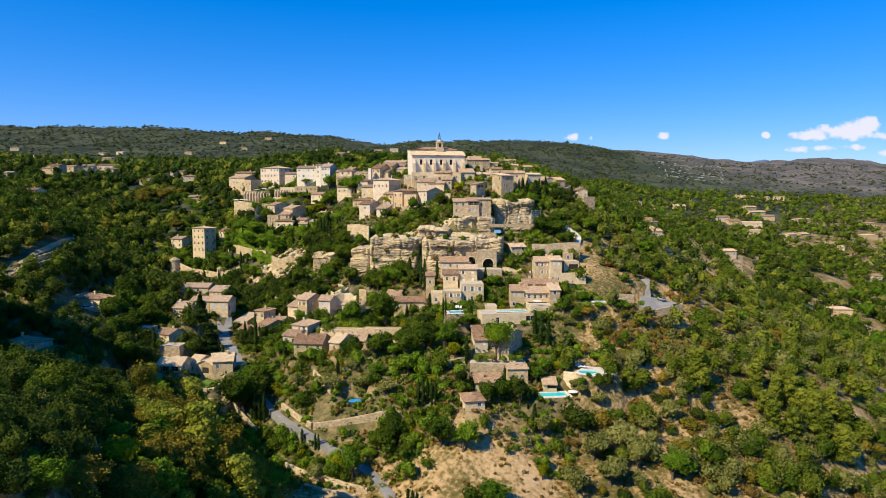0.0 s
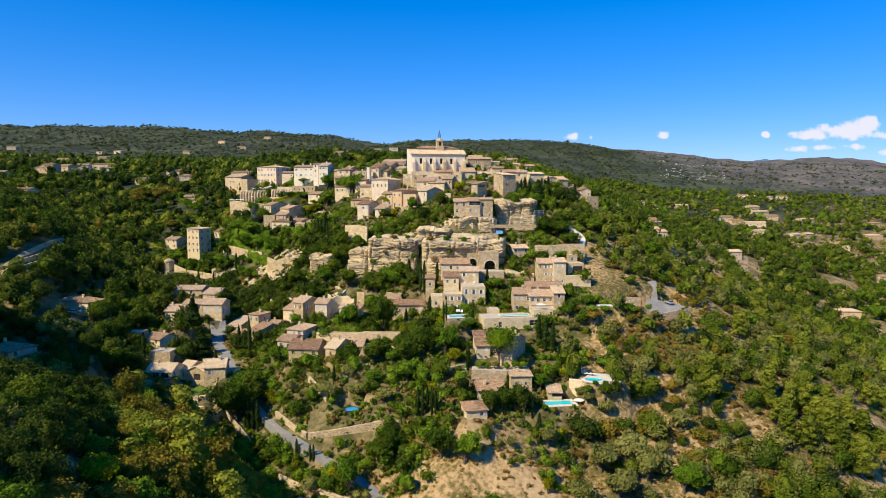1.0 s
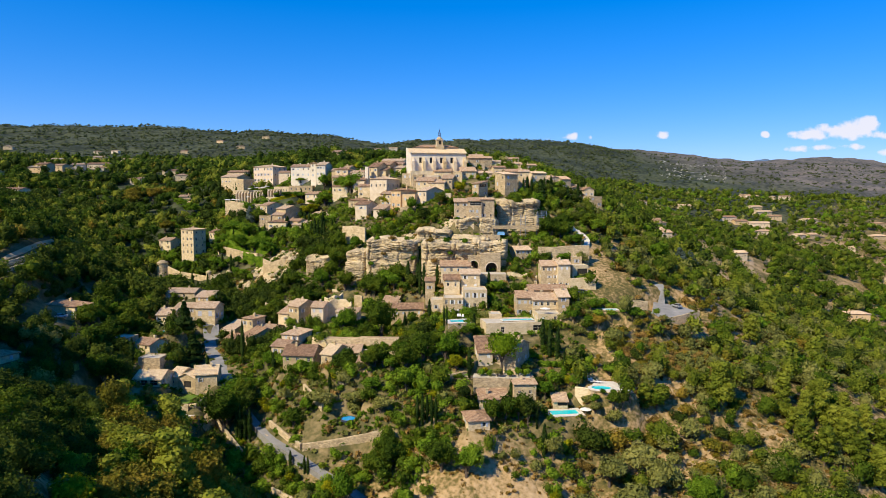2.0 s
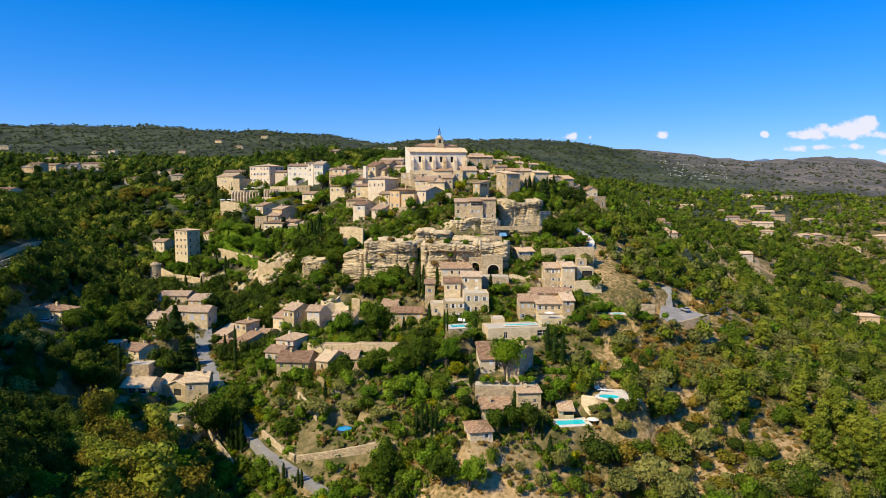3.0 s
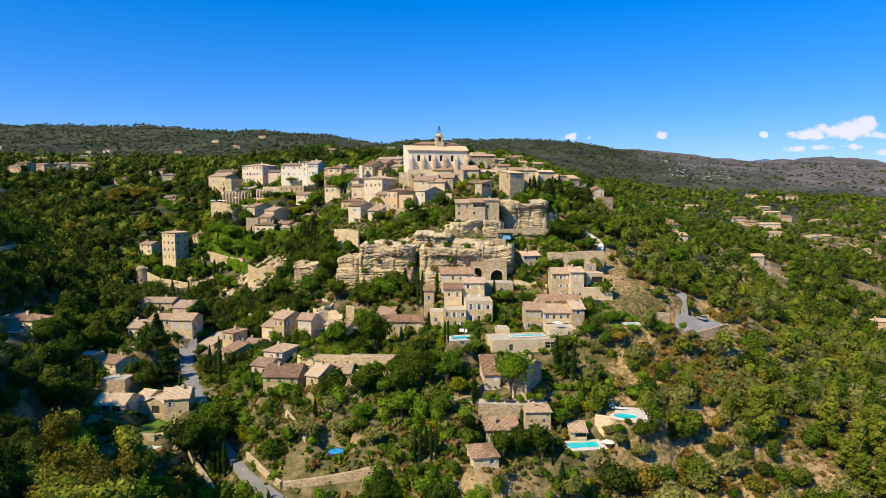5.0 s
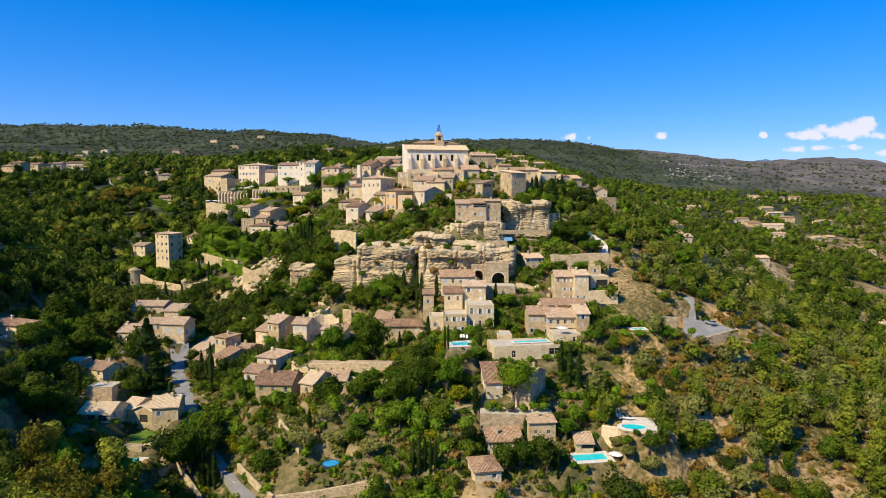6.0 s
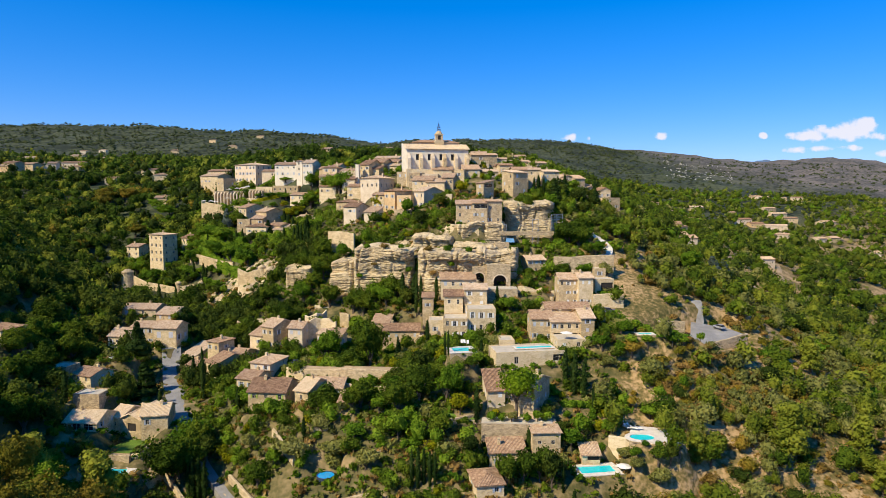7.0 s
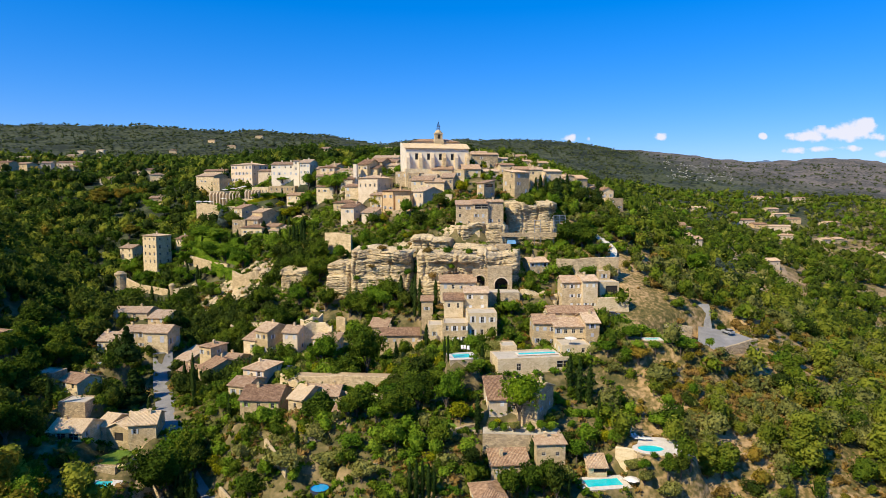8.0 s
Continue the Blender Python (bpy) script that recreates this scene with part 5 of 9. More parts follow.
house(165.8, 603.2, 87.1, 14.7, 10.0, 3.0, -4, "hip", pitch=0.3, cols=2, rows=1, walls=OCHRE, group="distant villas", name="villa", label="ochre distant villa with a tiled roof among trees", chimney=0, shutters=None, drop=3)
house(134.2, 438.7, 77.3, 10.7, 9.0, 3.0, -8, pitch=0.3, cols=2, rows=1, walls=STONE, group="distant villas", name="villa", label="distant stone villa with a tiled roof among trees", chimney=1, shutters=None, drop=3)
house(477.0, 1031.2, 90.8, 15.5, 9.0, 4.6, -1, pitch=0.3, cols=3, rows=1, walls=OCHRE, group="distant villas", name="villa", label="ochre distant villa with a tiled roof among trees", chimney=1, shutters=None, drop=3)
house(513.5, 764.4, 59.2, 12.9, 8.0, 3.4, 12, "hip", pitch=0.3, cols=2, rows=1, walls=STONE, group="distant villas", name="villa", label="distant stone villa with a tiled roof among trees", chimney=0, shutters=None, drop=3)
house(470.7, 706.2, 48.4, 17.2, 10.0, 3.2, 5, "hip", pitch=0.3, cols=3, rows=1, walls=STONE, group="distant villas", name="villa", label="distant stone villa with a tiled roof among trees", chimney=0, shutters=None, drop=3)
house(316.3, 651.7, 57.1, 15.9, 8.0, 3.0, -5, "hip", pitch=0.3, cols=3, rows=1, walls=PLASTER, group="distant villas", name="villa", label="pale distant villa with a clay roof among trees", chimney=1, shutters=None, drop=3)
house(362.4, 527.5, 26.2, 7.9, 9.0, 3.0, 8, pitch=0.3, cols=2, rows=1, walls=PLASTER, group="distant villas", name="villa", label="pale distant villa with a clay roof among trees", chimney=0, shutters=None, drop=3)
house(247.2, 396.7, 22.2, 12.6, 8.0, 3.0, -4, "hip", pitch=0.3, cols=2, rows=1, walls=OCHRE, group="distant villas", name="villa", label="ochre distant villa with a tiled roof among trees", chimney=1, shutters=None, drop=3)
house(319.6, 707.6, 64.7, 13.3, 10.0, 3.2, -1, pitch=0.3, cols=2, rows=1, walls=OCHRE, group="distant villas", name="villa", label="ochre distant villa with a tiled roof among trees", chimney=0, shutters=None, drop=3)

# ---- the church on the summit ----


def church(x, y, z, turn):
    top = thing("church", pose(x, y, z, 0, 0, turn), "pale stone church with buttressed nave, tiled roofs and a belfry", "church")
    w, d, h = 31.0, 17.0, 9.8
    holes = [(4.6 + 5.85 * k, 4.3, 1.5, 3.1) for k in range(4)]
    body = Shape()
    pierced(body, (0, 0, 0), (1, 0, 0), (0, -1, 0), w, -9, h, holes, 0.5)
    for at, along, out, width in (((w, 0, 0), (0, 1, 0), (1, 0, 0), d), ((w, d, 0), (-1, 0, 0), (0, 1, 0), w), ((0, d, 0), (0, -1, 0), (-1, 0, 0), d)):
        pierced(body, at, along, out, width, -9, h, [])
    for a in (0, w):
        body.poly((a, 0, h), (a, d, h), (a, d, h + 4.0), (a, 6.5, h + 2.6))
    part("wall", body, WHITE, top, "pale lime-rendered nave wall")
    for ox, oz, ow, oh in holes:
        p = part("window", Shape().box(0, 0.32, 0, ow, 0.5, 0.12).box(0, 0.32, oh - 0.1, ow, 0.5, oh).box(0, 0.32, 0.12, 0.1, 0.5, oh - 0.1).box(ow - 0.1, 0.32, 0.12, ow, 0.5, oh - 0.1), STONE, top)
        p.matrix_basis = pose(ox, 0, oz)
        part("pane", Shape().box(0.1, 0.4, 0.12, ow - 0.1, 0.45, oh - 0.1), GLASS, p)
    for k in range(6):
        a = 0.4 + 5.85 * k if k else 0.2
        a = min(a, w - 1.6)
        s = Shape().box(a, -2.3, -9, a + 1.5, 0.0, 5.2)
        s.poly((a, -2.3, 5.2), (a + 1.5, -2.3, 5.2), (a + 1.5, 0, 7.6), (a, 0, 7.6))
        s.poly((a, -2.3, 5.2), (a, 0, 7.6), (a, 0, 5.2)).poly((a + 1.5, -2.3, 5.2), (a + 1.5, 0, 5.2), (a + 1.5, 0, 7.6))
        part("buttress", s, STONE if k % 2 else PLASTER, top)
    part("plinth", Shape().box(-0.6, -3.2, -10, w + 0.6, 0.0, 0.0), STONE, top, "stone terrace at the foot of the nave")
    aisle = Shape()
    tiled_slope(aisle, (-0.7, -0.7, h), (w + 0.7, -0.7, h), (-0.7, 7.0, h + 2.9), (w + 0.7, 7.0, h + 2.9))
    aisle.poly((-0.7, -0.7, h - 0.2), (w + 0.7, -0.7, h - 0.2), (w + 0.7, 7, h + 2.7), (-0.7, 7, h + 2.7))
    part("roof", aisle, BUFF, top, "pale tiled lean-to roof")
    part("upper_wall", Shape().box(4.0, 7.0, h + 1.5, w - 3.0, d, h + 3.9), PLASTER, top)
    upper, _ = roof_shape("hip", w - 7.0, d - 7.0, 0.0, 0.3)
    lid = part("upper_roof", upper, TILE, top)
    lid.matrix_basis = pose(4.0, 7.0, h + 3.9)
    bx, by, bz = 15.2, 5.4, h + 2.0
    tower = part("belfry", Shape().box(bx, by, bz, bx + 4.6, by + 4.2, bz + 2.6).box(bx + 0.5, by + 0.5, bz + 2.6, bx + 4.1, by + 3.7, bz + 5.6).box(bx + 0.2, by + 0.2, bz + 5.6, bx + 4.4, by + 4.0, bz + 6.0), STONE, top, "square stone belfry with a dark plate as its bell opening")
    # flat dark plate on the stone, painted as the shaded bell opening
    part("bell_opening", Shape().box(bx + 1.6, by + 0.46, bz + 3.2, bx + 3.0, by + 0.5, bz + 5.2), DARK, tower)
    part("dome", Shape().tube(bx + 2.3, by + 2.1, [(bz + 6.0, 1.9), (bz + 6.7, 1.6), (bz + 7.3, 1.1), (bz + 7.7, 0.5)], 12), STONE, tower, "small stone cupola")
    cage = Shape()
    for k in range(8):
        a = 6.2832 * k / 8
        c, s_ = math.cos(a), math.sin(a)
        ring = []
        for r, q in ((0.85, 7.3), (0.8, 9.0), (0.45, 10.2), (0.06, 11.4)):
            ring.append([(bx + 2.3 + c * r + 0.06 * math.cos(2.094 * j), by + 2.1 + s_ * r + 0.06 * math.sin(2.094 * j), bz + q) for j in range(3)])
        cage.rings(ring)
    for q, r in ((8.2, 0.85), (9.2, 0.8)):
        cage.rings([[(bx + 2.3 + math.cos(6.2832 * k / 12) * (r + e), by + 2.1 + math.sin(6.2832 * k / 12) * (r + e), bz + q + f) for e, f in ((0, 0), (0.08, 0), (0.08, 0.1), (0, 0.1))] for k in range(13)], False)
    cage.tube(bx + 2.3, by + 2.1, [(bz + 11.2, 0.06), (bz + 12.6, 0.03)], 5)
    part("bell_cage", cage, IRON, tower, "wrought-iron bell cage with a spike")
    CLEAR.append((x + 8, y + 2, 9))
    CLEAR.append((x + 22, y + 6, 9))
    return top


church(-17.7, 366.0, 111.9, 12)

# ---- cliffs ----


def cliff(x0, y0, x1, y1, low, high, seed, depth=10.0, rough=1.0, name="cliff", label="pale limestone cliff with level beds and cracks"):
    """A rock face between two plan points, with beds, ledges and clefts; it runs back into the hill on top."""
    rng = np.random.RandomState(seed)
    length = math.hypot(x1 - x0, y1 - y0)
    ns, nv = max(24, int(length * 3.2)), max(24, int((high - low) * 9))
    along = np.array([(x1 - x0), (y1 - y0)]) / length
    out = np.array([along[1], -along[0]])
    s, v = np.meshgrid(np.linspace(0, 1, ns), np.linspace(0, 1, nv), indexing="ij")
    px, pz = s * length, low + v * (high - low)
    beds = np.zeros_like(s)
    n_beds = max(5, int((high - low) / 1.05))
    edges = np.sort((np.arange(n_beds) + rng.uniform(0.1, 0.9, n_beds)) / n_beds)
    for e in edges:
        tilt = 0.012 * np.sin(px / 7 + seed) + 0.05 * (s - 0.5)
        gap = (v - e - tilt) * (high - low)
        strength = np.clip(0.6 + waves(px, pz * 0 + e * 90, 14, seed + 9), 0, 1.4)
        beds += rng.uniform(-0.36, 0.36) * strength / (1 + np.exp(-gap / 0.05))
        beds -= np.exp(-(gap / 0.13) ** 2) * strength * (rng.uniform(0.9, 1.7) if rng.uniform() < 0.32 else rng.uniform(0.1, 0.4))
    clefts = np.zeros_like(s)
    for k in range(max(3, int(length / 8))):
        c, wd = rng.uniform(0, length), rng.uniform(0.18, 0.7)
        reach = 1 / (1 + np.exp(-(v - rng.uniform(-0.3, 0.6)) * 9))
        clefts -= np.exp(-((px - c + 0.5 * np.sin(pz / 2.2 + k)) / wd) ** 2) * rng.uniform(0.4, 1.3) * reach
    block = np.floor(px / 5.1 + 0.3 * np.sin(pz * 0.5))
    blocks = 0.55 * np.sin(block * 12.9898 + np.floor(pz / 6.3) * 78.233 + seed)
    ledge = 0.9 / (1 + np.exp(-(v - 0.87) / 0.006)) * np.clip(0.5 + waves(px, pz * 0, 16, seed + 5), 0, 1)
    big = waves(px, pz * 1.2, 26, seed + 1) * 0.8 + blocks + waves(px, pz * 2.2, 4, seed + 2) * 0.22 + ledge + rng.normal(0, 0.06, s.shape)
    ends = -5.0 * np.abs(2 * s - 1) ** 14
    d = (beds + clefts + big) * rough + ends - 0.3 * v ** 6
    x, y = x0 + along[0] * px + out[0] * d, y0 + along[1] * px + out[1] * d
    top = (np.stack([x[:, -1] - out[0] * depth, y[:, -1] - out[1] * depth], -1))
    rise = (0.5 * waves(px, pz * 0, 18, seed + 3) + 0.5 * np.sin(np.floor(px / 4.3 + 0.3 * waves(px, pz * 0, 9, seed)) * 5.1 + seed)) * v ** 2
    verts = np.concatenate([np.stack([x, y, pz + rise], -1).reshape(-1, 3), np.column_stack([top, high + 1.2 + rise[:, -1]])])
    q = np.arange(ns * nv).reshape(ns, nv)
    f = np.stack([q[:-1, :-1], q[1:, :-1], q[1:, 1:], q[:-1, 1:]], -1).reshape(-1, 4)
    cap = ns * nv + np.arange(ns)
    f = np.concatenate([f, np.stack([q[:-1, -1], q[1:, -1], cap[1:], cap[:-1]], -1)])
    for a in np.linspace(0.05, 0.95, max(3, int(length / 5))):
        CLEAR.append((x0 + along[0] * a * length + out[0] * 1.5, y0 + along[1] * a * length + out[1] * 1.5, 2.6))
        CLEAR.append((x0 + along[0] * a * length + out[0] * 6, y0 + along[1] * a * length + out[1] * 6, 2.8))
    return solid(name, arrays_mesh(name, verts, f, ROCK), None, label, "cliff", "structure")


cliff(-35.2, 292.0, -11.9, 288.0, 58.0, 79.0, 3)
cliff(-10.3, 284.0, 15.2, 281.0, 59.9, 78.5, 4)
cliff(-45.1, 298.0, -34.8, 294.0, 60.4, 73.8, 5)
cliff(-64.3, 310.0, -51.9, 304.0, 57.0, 70.3, 6)
cliff(24.9, 312.0, 45.9, 312.0, 78.8, 95.8, 7)


def scree(x0, x1, y0, y1, lift, seed, label):
    """Bare broken rock lying on the slope, thickest in the middle and running out at its edges."""
    nx, ny = int((x1 - x0) * 1.6), int((y1 - y0) * 1.6)
    a, b = np.meshgrid(np.linspace(-1, 1, nx), np.linspace(-1, 1, ny), indexing="ij")
    x, y = (x0 + x1) / 2 + a * (x1 - x0) / 2, (y0 + y1) / 2 + b * (y1 - y0) / 2
    edge = np.clip(1.15 - (np.abs(a) ** 2.4 + np.abs(b) ** 2.4) + 0.35 * waves(x, y, 7, seed), -0.6, 1.0)
    step = np.floor(waves(x, y, 9, seed + 1) * 3.5) * 0.35 + waves(x, y, 3.2, seed + 2) * 0.45
    z = land(x, y) + edge * lift + np.where(edge > 0, step * np.clip(edge * 2, 0, 1), -0.8)
    q = np.arange(nx * ny).reshape(nx, ny)
    f = np.stack([q[:-1, :-1], q[1:, :-1], q[1:, 1:], q[:-1, 1:]], -1).reshape(-1, 4)
    for p, r, e in zip(x[::4, ::4].ravel(), y[::4, ::4].ravel(), edge[::4, ::4].ravel()):
        if e > 0.15:
            CLEAR.append((float(p), float(r), 1.9))
    return solid("rock_slope", arrays_mesh("rock_slope", np.stack([x, y, z], -1).reshape(-1, 3), f, ROCK), None, label, "rock", "structure")


scree(-103.0, -72.0, 319.0, 340.0, 1.2, 8, "pale rock slope below the broken rampart")
scree(-24.0, 14.0, 294.0, 312.0, 0.35, 12, "dry rocky slope above the cliff")
scree(-80.0, -64.0, 283.0, 296.0, 1.8, 9, "pale bare rock on the wooded slope")
cliff(4.7, 303.0, 25.0, 303.0, 78.4, 87.8, 10)
cliff(11.5, 282.0, 27.0, 280.5, 62.0, 78.6, 13)
cliff(-13.0, 300.0, 3.5, 297.5, 77.5, 83.0, 21, 6.0, 0.8, label="weathered rock ledge on the dry slope")
cliff(2.5, 294.5, 20.0, 290.5, 75.0, 80.0, 22, 5.0, 0.8, label="low rock ledge above the vaults")

# ---- the ground, one sheet to the horizon ----
rows_y = np.concatenate([[-3000, -1500, -700, -300, -100, 0, 50], np.arange(80, 430, 2.6), 430 * 1.018 ** np.arange(0, 137)])
cols_u = np.concatenate([[-45, -20, -8, -4, -2.2, -1.5], np.linspace(-1.2, 1.2, 250), [1.5, 2.2, 4, 8, 20, 45]])
uu, yy = np.meshgrid(cols_u, rows_y)
xx = uu * np.maximum(yy, 100.0)
zz = land(xx, yy)
nr, nc = xx.shape
q = np.arange(nr * nc).reshape(nr, nc)
quads = np.stack([q[:-1, :-1], q[:-1, 1:], q[1:, 1:], q[1:, :-1]], -1).reshape(-1, 4)
terrain = new("ground", arrays_mesh("ground", np.stack([xx, yy, zz], -1).reshape(-1, 3), quads, EARTH, True))
tagged(terrain, "dry ochre earth and scrub grass of a hillside", "ground", kind="structure")

# ---- trees ----


def sphere_points(n, rng):
    k = np.arange(n) + 0.5
    phi, th = np.arccos(1 - 2 * k / n), np.pi * (1 + 5 ** 0.5) * k + rng.uniform(0, 6.28)
    return np.stack([np.cos(th) * np.sin(phi), np.sin(th) * np.sin(phi), np.cos(phi)], -1)


def cards(points, normals, size, rng, jitter=0.5):
    """Leaf sprays: small bent quads that face roughly outwards."""
    n = len(points)
    d = normals + rng.normal(0, jitter, (n, 3))
    d /= np.linalg.norm(d, axis=1)[:, None]
    a = np.cross(d, rng.normal(0, 1, (n, 3)))
    a /= np.linalg.norm(a, axis=1)[:, None]
    b = np.cross(d, a)
    s = size * rng.uniform(0.6, 1.35, (n, 1))
    v = np.stack([points - a * s * 0.5, points + b * s * 0.42 - d * s * 0.12, points + a * s * 0.6, points - b * s * 0.5 + d * s * 0.1], 1).reshape(-1, 3)
    return v, np.arange(4 * n).reshape(-1, 4)


def sprays(points, normals, size, rng, jitter):
    """Small pointed leaf sprays, one triangle each, that turn every way about the outward direction."""
    n = len(points)
    d = normals + rng.normal(0, jitter, (n, 3))
    d /= np.linalg.norm(d, axis=1)[:, None]
    a = np.cross(d, rng.normal(0, 1, (n, 3)))
    a /= np.linalg.norm(a, axis=1)[:, None]
    b = np.cross(d, a)
    s = size * rng.uniform(0.6, 1.4, (n, 1))
    v = np.stack([points - a * s * 0.55 - b * s * 0.30, points + a * s * 0.55 - b * s * 0.36, points + b * s * 0.72 + a * s * rng.uniform(-0.3, 0.3, (n, 1))], 1).reshape(-1, 3)
    return v, np.arange(3 * n).reshape(-1, 3)


def blob(centre, radius, rng, rings=4, sides=7, rough=0.16):
    """A lumpy closed body of quads, for the dense inside of a crown."""
    th, ph = np.linspace(0.12, np.pi - 0.12, rings + 1), np.linspace(0, 2 * np.pi, sides, endpoint=False)
    t, p = np.meshgrid(th, ph, indexing="ij")
    r = 1 + rng.uniform(-rough, rough, t.shape)
    v = np.stack([np.sin(t) * np.cos(p) * r, np.sin(t) * np.sin(p) * r, np.cos(t) * r], -1).reshape(-1, 3) * radius + centre
    k = np.arange((rings + 1) * sides).reshape(rings + 1, sides)
    f = np.stack([k[:-1], k[1:], np.roll(k, -1, 1)[1:], np.roll(k, -1, 1)[:-1]], -1).reshape(-1, 4)
    return v, f


def crown_arrays(seed, height, radius, base, lobes, per, size, shape="round", core=True, rings=4, sides=7):
    """Crown of many leaf sprays over several lobes. Heights from the ground; returns vertices and quads."""
    rng = np.random.RandomState(seed)
    mid, half = (height + base) / 2, (height - base) / 2
    vs, fs, n = [], [], 0
    centres, radii = [], []
    for k in range(lobes):
        while True:
            p = rng.uniform(-1, 1, 3)
            if (p * p).sum() < 1:
                break
        if shape == "cypress":
            h = (k + 0.5) / lobes
            r = radius * (0.50 + 0.55 * math.sin(min(1.0, h * 1.5) * 1.5708)) * (1.0 if h < 0.55 else max(0.18, 1 - ((h - 0.55) / 0.5) ** 1.6))
            c, rad = np.array([p[0] * 0.12 * radius, p[1] * 0.12 * radius, base + (height - base) * h]), np.array([r, r, (height - base) / lobes * 1.15])
        elif shape == "cone":
            h = (k + 0.5) / lobes
            r = radius * (1.05 - h) * rng.uniform(0.45, 0.75)
            a = rng.uniform(0, 6.28)
            c = np.array([math.cos(a) * radius * (1 - h) * 0.5, math.sin(a) * radius * (1 - h) * 0.5, base + (height - base) * h * 0.95])
            rad = np.array([r, r, r * 0.55]) + 0.3
        elif shape == "pine":
            h = (k + 0.5) / lobes
            a = k * 2.4 + rng.uniform(-0.4, 0.4)
            out = radius * (1.0 - 0.75 * h) * rng.uniform(0.3, 0.8) * (0.7 if h < 0.15 else 1.0)
            c = np.array([math.cos(a) * out, math.sin(a) * out, base + (height - base) * (0.06 + 0.88 * h)])
            rad = np.array([1, 1, 0.62]) * radius * rng.uniform(0.26, 0.40)
        elif shape == "flat":
            c = np.array([p[0] * radius * 0.7, p[1] * radius * 0.7, height - half * rng.uniform(0.3, 1.2)])
            rad = np.array([1, 1, 0.55]) * radius * rng.uniform(0.3, 0.48)
        elif lobes == 1:
            c, rad = np.array([0.0, 0.0, mid]), np.array([radius * 0.85, radius * 0.85, half])
        else:
            c = np.array([p[0] * radius * 0.66, p[1] * radius * 0.66, mid + p[2] * half * 0.62])
            rad = np.array([1, 1, 0.9 * min(1.25, half / radius)]) * radius * rng.uniform(0.34, 0.52)
        centres.append(c)
        radii.append(rad)
    for c, rad in zip(centres, radii):
        d = sphere_points(per, rng)
        pts = c + d * rad * rng.uniform(0.86, 1.12, (per, 1))
        keep = d[:, 2] > -0.75
        for c2, rad2 in zip(centres, radii):
            if c2 is not c:
                keep &= (((pts - c2) / rad2) ** 2).sum(1) > 0.62
        v, f = cards(pts[keep], d[keep], size, rng)
        vs.append(v)
        fs.append(f + n)
        n += len(v)
        if core:
            v, f = blob(c, rad * 0.76, rng, rings, sides, 0.24)
            vs.append(v)
            fs.append(f + n)
            n += len(v)
    return np.concatenate(vs), np.concatenate(fs)


def shell_arrays(seed, height, radius, base, leaves_n, size, bumps=8, rings=5, sides=8):
    """A rounded crown that swells into boughs all over, dressed with leaf sprays. Heights from the ground; returns vertices and quads."""
    rng = np.random.RandomState(seed)
    mid, rad = (height + base) / 2, np.array([radius, radius, (height - base) / 2])
    boughs = rng.normal(0, 1, (bumps, 3)) + np.array([0, 0, 0.35])
    boughs /= np.linalg.norm(boughs, axis=1)[:, None]
    swell, width = rng.uniform(0.15, 0.62, bumps), rng.uniform(0.5, 1.1, bumps) * 1.25 / bumps

    def reach(d):
        return 0.57 + (swell * np.exp(-(1 - d @ boughs.T) / width)).max(1)

    lean = rng.normal(0, 0.10, 3) * np.array([1, 1, 0.3]) * radius
    d = sphere_points(leaves_n, rng)
    d = d + rng.normal(0, 0.6 / math.sqrt(leaves_n), d.shape)
    d /= np.linalg.norm(d, axis=1)[:, None]
    d = d[d[:, 2] > -0.7]
    points = d * (reach(d) * rng.uniform(0.74, 1.10, len(d)) ** 0.8)[:, None] * rad + np.array([0, 0, mid]) + lean * (1 + d[:, 2:])
    v, f = sprays(points, d, size, rng, 0.75)
    th, ph = np.linspace(0.15, np.pi - 0.15, rings + 1), np.linspace(0, 2 * np.pi, sides, endpoint=False)
    t, p = np.meshgrid(th, ph, indexing="ij")
    k = np.stack([np.sin(t) * np.cos(p), np.sin(t) * np.sin(p), np.cos(t)], -1).reshape(-1, 3)
    inner = k * (reach(k) * rng.uniform(0.60, 0.84, len(k)))[:, None] * rad + np.array([0, 0, mid]) + lean * (1 + k[:, 2:])
    q = np.arange((rings + 1) * sides).reshape(rings + 1, sides)
    a, b, c, e = q[:-1], q[1:], np.roll(q, -1, 1)[1:], np.roll(q, -1, 1)[:-1]
    body = np.concatenate([np.stack([a, b, c], -1).reshape(-1, 3), np.stack([a, c, e], -1).reshape(-1, 3)])
    return np.concatenate([v, inner]), np.concatenate([f, body + len(v)])


def trunk_shape(seed, height, base, radius, thick):
    """A tapered trunk that forks into limbs under the crown."""
    rng = random.Random(seed)
    s = Shape()
    s.tube(0, 0, [(-1.2, thick * 1.5), (0.15, thick * 1.15), (base, thick * 0.8), (base + (height - base) * 0.55, thick * 0.3)], 7)
    for k in range(4):
        a, l = 6.28 * k / 4 + rng.uniform(-0.4, 0.4), radius * rng.uniform(0.45, 0.65)
        z0, z1 = base * 0.75, base + (height - base) * rng.uniform(0.35, 0.6)
        ring = []
        for f, t in ((0.0, 0.5), (0.5, 0.34), (1.0, 0.14)):
            cx, cy, cz = math.cos(a) * l * f, math.sin(a) * l * f, z0 + (z1 - z0) * f ** 0.8
            ring.append([(cx + thick * t * math.cos(1.257 * q), cy + thick * t * math.sin(1.257 * q), cz) for q in range(5)])
        s.rings(ring)
    return s


KINDS = {}


